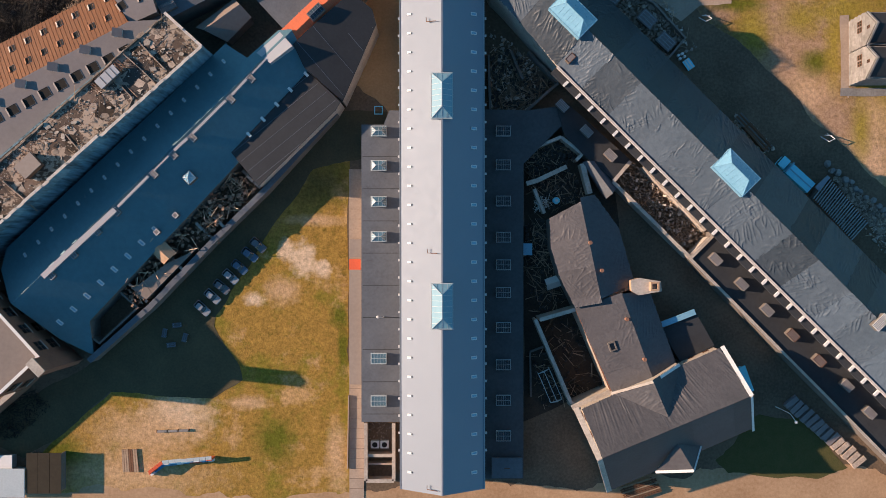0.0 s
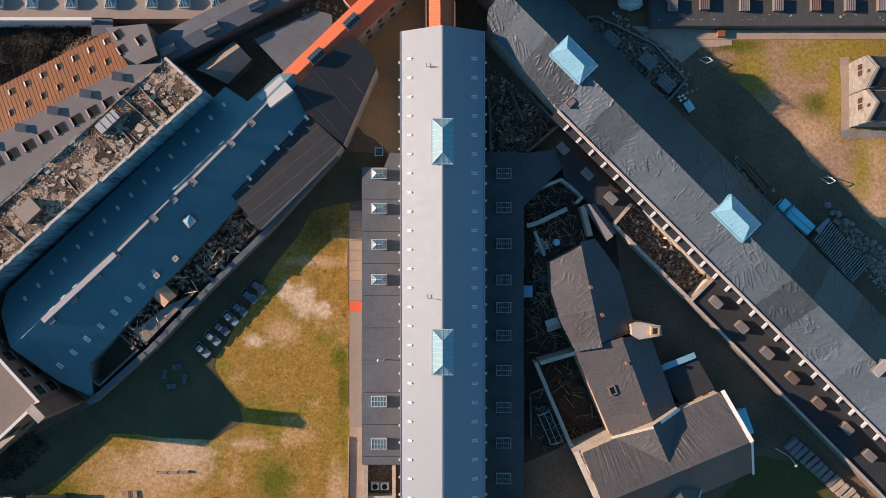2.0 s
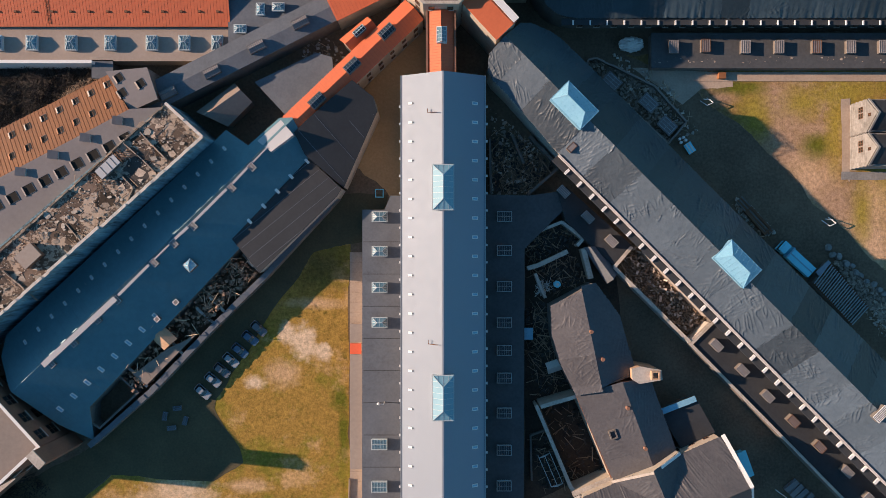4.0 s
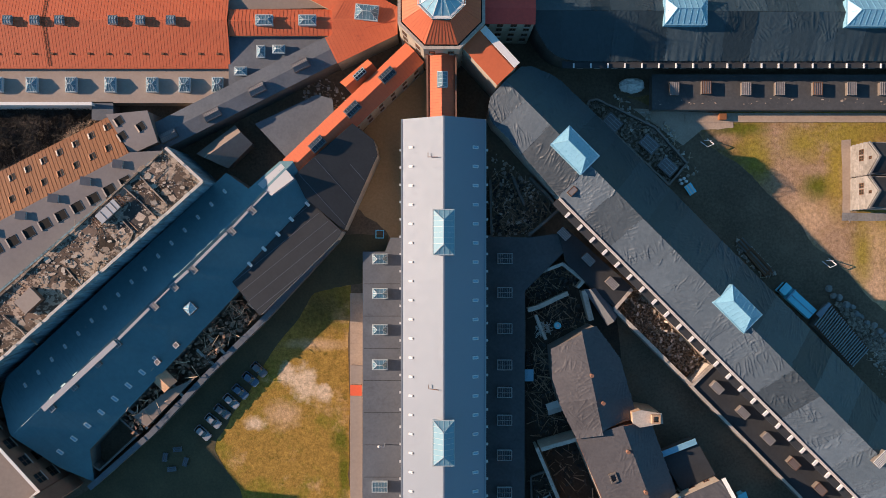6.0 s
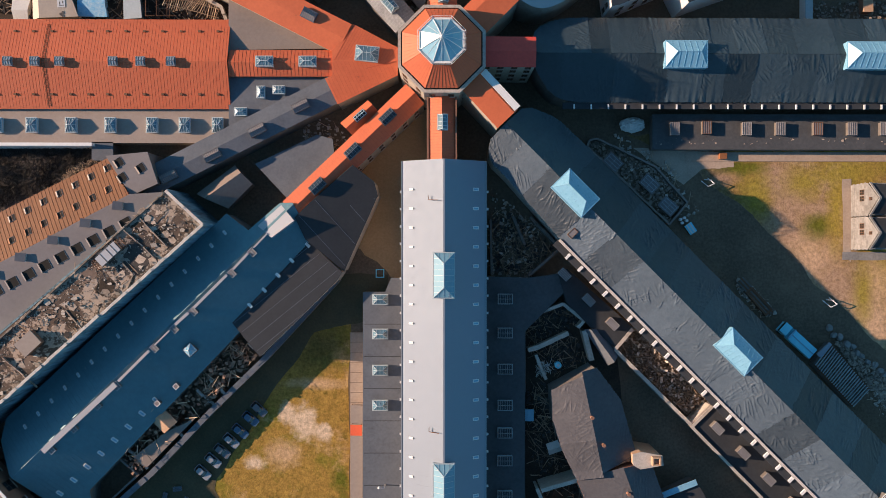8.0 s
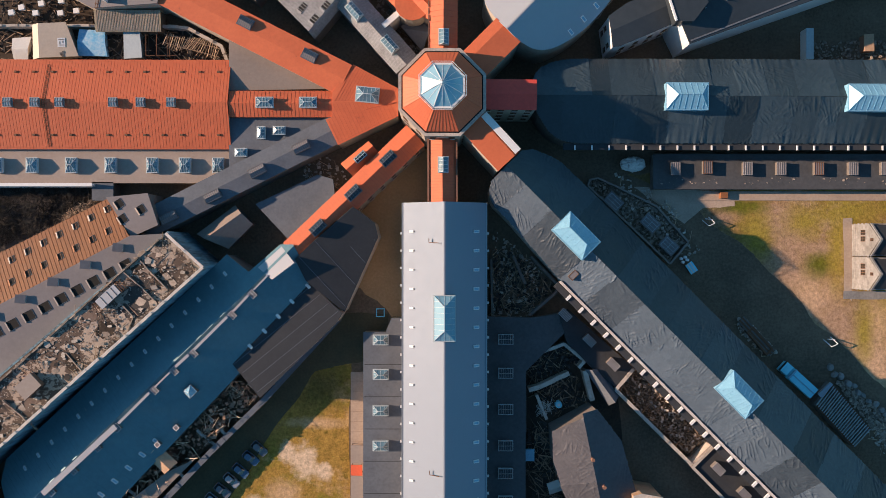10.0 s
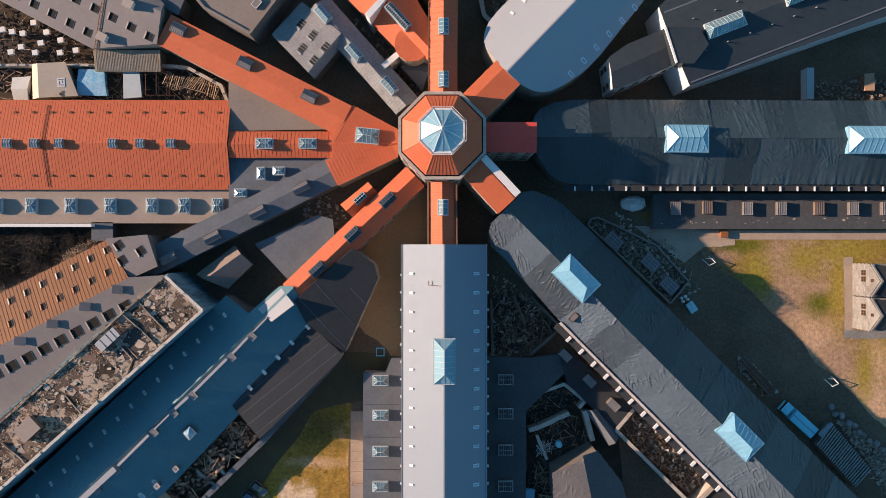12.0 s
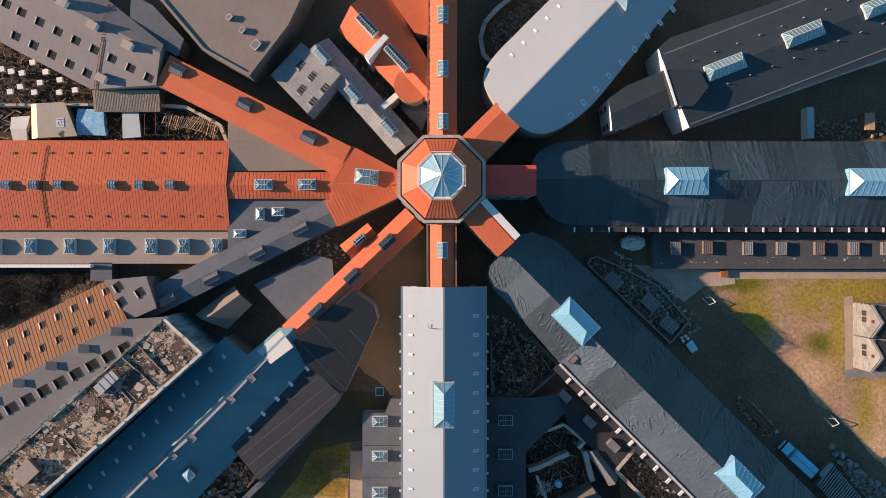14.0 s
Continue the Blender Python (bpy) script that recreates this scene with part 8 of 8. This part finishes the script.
for nm, lb, (a, b), w, z, mt in (("pallet_stack", "stack of blue and white boards", ((50.79, 39.95), (52.08, 38.07)), 1.7, 0.8, (M_TRUCK, M_WHITE)), ("flat_trailer", "dark flat trailer loaded with beams", ((61.73, 28.31), (68.31, 21.26)), 1.8, 0.9, (M_DARKWALL, M_RUST))):
    e = anchor(nm, *mid(a, b), 0, lb, nm.split("_")[1])
    d = (Vector(b) - Vector(a)).normalized()
    n = Vector((-d.y, d.x))
    for k in range(5):
        off = n * (k - 2) * w / 5
        bm = bmesh.new()
        bar(bm, (a[0] + off.x, a[1] + off.y, z), (b[0] + off.x, b[1] + off.y, z), w / 5 * 0.9, 0.2 + 0.1 * (k % 2))
        part("plank", bm, mt[k % 2], e)
    for f in (0.15, 0.85):
        p = mid(a, b, f)
        bm = bmesh.new()
        bar(bm, (p[0] - n.x * w / 2, p[1] - n.y * w / 2, z / 2 - 0.05), (p[0] + n.x * w / 2, p[1] + n.y * w / 2, z / 2 - 0.05), 0.3, z - 0.1)
        part("bearer", bm, M_RUST, e)
for c in ((55.08, 48.56), (80.69, 23.42)):
    e = anchor("goal_frame", *c, 0, "white tubular frame standing on the rough ground", "frame")
    for p, q in (((-1.2, 0.5, 0), (-0.3, -0.8, 1.6)), ((0.2, 1.1, 0), (1.0, -0.2, 1.6)), ((-0.8, 0.7, 0.8), (0.8, 0.6, 0.8)), ((-0.3, -0.8, 1.6), (1.0, -0.2, 1.6))):
        bm = bmesh.new()
        bar(bm, (c[0] + p[0], c[1] + p[1], p[2]), (c[0] + q[0], c[1] + q[1], q[2]), 0.13)
        part("tube", bm, M_WHITE, e)

# ---------------------------------------------------------------- stone house in the field
b0, b1 = (85.43, 48.14), (85.43, 34.68)
ym = (b0[1] + b1[1]) / 2
for i, (ya, yb) in enumerate(((b0[1], ym + 0.15), (ym - 0.15, b1[1]))):
    h = House("stone_house", "pale limestone house with a steep gable and dark windows", [(b0[0], ya), (b0[0] + 15, ya), (b0[0] + 15, yb), (b0[0], yb)], 6.4, 10.0, (b0[0], (ya + yb) / 2), (b0[0] + 15, (ya + yb) / 2), wall=M_STONE, roof=M_TAR, over=-0.3, group="twin stone houses")
    fr, pa, si = window_meshes(1.0, 1.5, True)
    for dy, zr in ((1.5, 4.2), (0.2, 4.2), (0.0, 7.3)):
        f = hang("window", fr, h.ob, pose(b0[0] - 0.02, (ya + yb) / 2 + dy, zr, 0, 0, -90) @ Matrix.Diagonal((0.6 if zr > 6 else 1, 1, 0.6 if zr > 6 else 1, 1)))
        hang("pane", pa, f)
    barge(h, 0.3, ((-h.dr, 0), (0, h.dl)), 0.4, 0.1, M_STONE, "stone gable coping")
    barge(h, 14.85, ((-h.dr, 0), (0, h.dl)), 0.5, 0.15, M_STONE, "stone gable coping")
    # courses of ashlar on the front
    rows, cols = 9, 6
    bm = bmesh.new()
    box(bm, 0, 0, 0, 0.1, abs(ya - yb) / cols - 0.08, 0.62)
    blk = link_mesh("stone", bm, M_STONE)
    for r in range(rows):
        for k in range(cols):
            y = min(ya, yb) + abs(ya - yb) * (k + 0.5 + 0.25 * (r % 2 * 2 - 1) * 0.6) / cols
            o = hang("stone", blk, h.wall, pose(b0[0] + 0.025, y, 0.4 + r * 0.68))
            o.matrix_parent_inverse = Matrix()
patch("apron", "broken stone paving before the stone house", [(83.53, 49.33), (85.55, 49.33), (85.55, 32.06), (83.76, 33.85)], 0.06, M_CONC, 0.3, 371, cuts=1.5)
patch("apron", "pale stone slabs beside the stone house", [(83.52, 34.09), (93.17, 34.09), (94.60, 32.42), (83.52, 32.42)], 0.07, M_STONE, 0.3, 372, cuts=1.5)
# white crates on posts, north-west
bm = bmesh.new()
box(bm, 0, 0, 1.9, 1.15, 1.05, 0.6)
crate_me = link_mesh("white_crate", bm, M_WHITE)
bm = bmesh.new()
for sx in (-1, 1):
    for sy in (-1, 1):
        box(bm, sx * 0.45, sy * 0.42, 0.8, 0.1, 0.1, 1.6)
stand_me = link_mesh("stand", bm, M_TIMBER)
for c in ((-89.63, 96.02), (-87.41, 95.67), (-82.51, 95.92), (-83.67, 93.69), (-79.59, 94.28), (-87.76, 92.87), (-89.86, 91.81), (-84.84, 91.70), (-79.70, 91.71), (-76.43, 92.18), (-91.61, 96.49), (-85.19, 97.90)):
    e = anchor("white_box", *c, 0, "white box on a low timber stand", "box", "white boxes in rows")
    hang("box_body", crate_me, e, pose(*c, 0, 0, 0, 8))
    hang("stand", stand_me, e, pose(*c, 0, 0, 0, 8))
# yard north of the east wing
yw = House("yard_wall_block", "pale rendered wall block north of the wing", [(74.55, 88.60), (76.07, 88.61), (76.07, 82.18), (74.55, 82.18)], 2.6, wall=M_WHITE, roof=M_FRAME, over=0, category="wall")
bx = House("brick_kiosk", "small salmon-coloured brick kiosk", [(86.88, 87.36), (88.65, 87.48), (88.76, 84.08), (86.89, 84.07)], 2.2, wall=M_BRICK, roof=M_BRICKTAN, over=0.1, category="kiosk")
scatter("rubble", "rubble and weeds in the yard behind the wing", [(77.33, 86.71), (96.36, 86.73), (96.36, 82.58), (77.34, 82.56)], 200, 0, (0.3, 1.2), M_RUBBLE, 381, 0.8)

patch("lawn", "dark shaded grass beside the large workshop", [(56.69, -43.84), (66.58, -34.70), (77.87, -35.90), (84.97, -45.77), (77.84, -48.38), (60.01, -46.93)], 0.05, M_GREEN, 1.0, 391, cuts=1.0)
# scrap along the wing's yard side
for i, (poly, n1, n2) in enumerate((([(35.21, 59.49), (47.63, 52.39), (53.55, 42.34), (49.99, 40.57), (38.17, 52.39)], 60, 120), ([(61.24, 28.50), (63.63, 27.90), (69.58, 21.35), (67.20, 20.16), (61.24, 26.12)], 70, 160), ([(89.83, 8.85), (96.97, 1.70), (96.97, -5.45), (88.63, 4.08)], 50, 120), ([(9.77, 47.66), (20.42, 38.20), (18.05, 28.74), (9.78, 26.38)], 120, 240), ([(-26.89, 64.21), (-17.43, 55.93), (-22.15, 50.02), (-30.44, 58.29)], 40, 100))):
    scatter("scrap_timber", "scattered boards and poles in the shaded yard", poly, n1, 0.05, (0.6, 3.0), M_SPLINT, 500 + i, 0.06, 0.25, 0.7)
    scatter("rubble", "scattered rubble and rubbish in the shaded yard", poly, n2, 0.0, (0.2, 0.9), M_PALERUB, 520 + i, 0.8, 0.3, 0.5)
skip = House("open_skip", "dark open skip beside the wing", [(62.81, 25.65), (64.23, 26.83), (68.48, 22.11), (67.06, 20.69)], 1.4, wall=M_RUST, roof=None, hollow=True, category="skip")

patch("thicket_floor", "black ground under the thicket", [(-102.83, 57.74), (-73.81, 57.17), (-72.27, 53.38), (-77.96, 49.46), (-102.84, 38.17)], 0.04, M_SOOT, 0.6, 396, cuts=1.5)
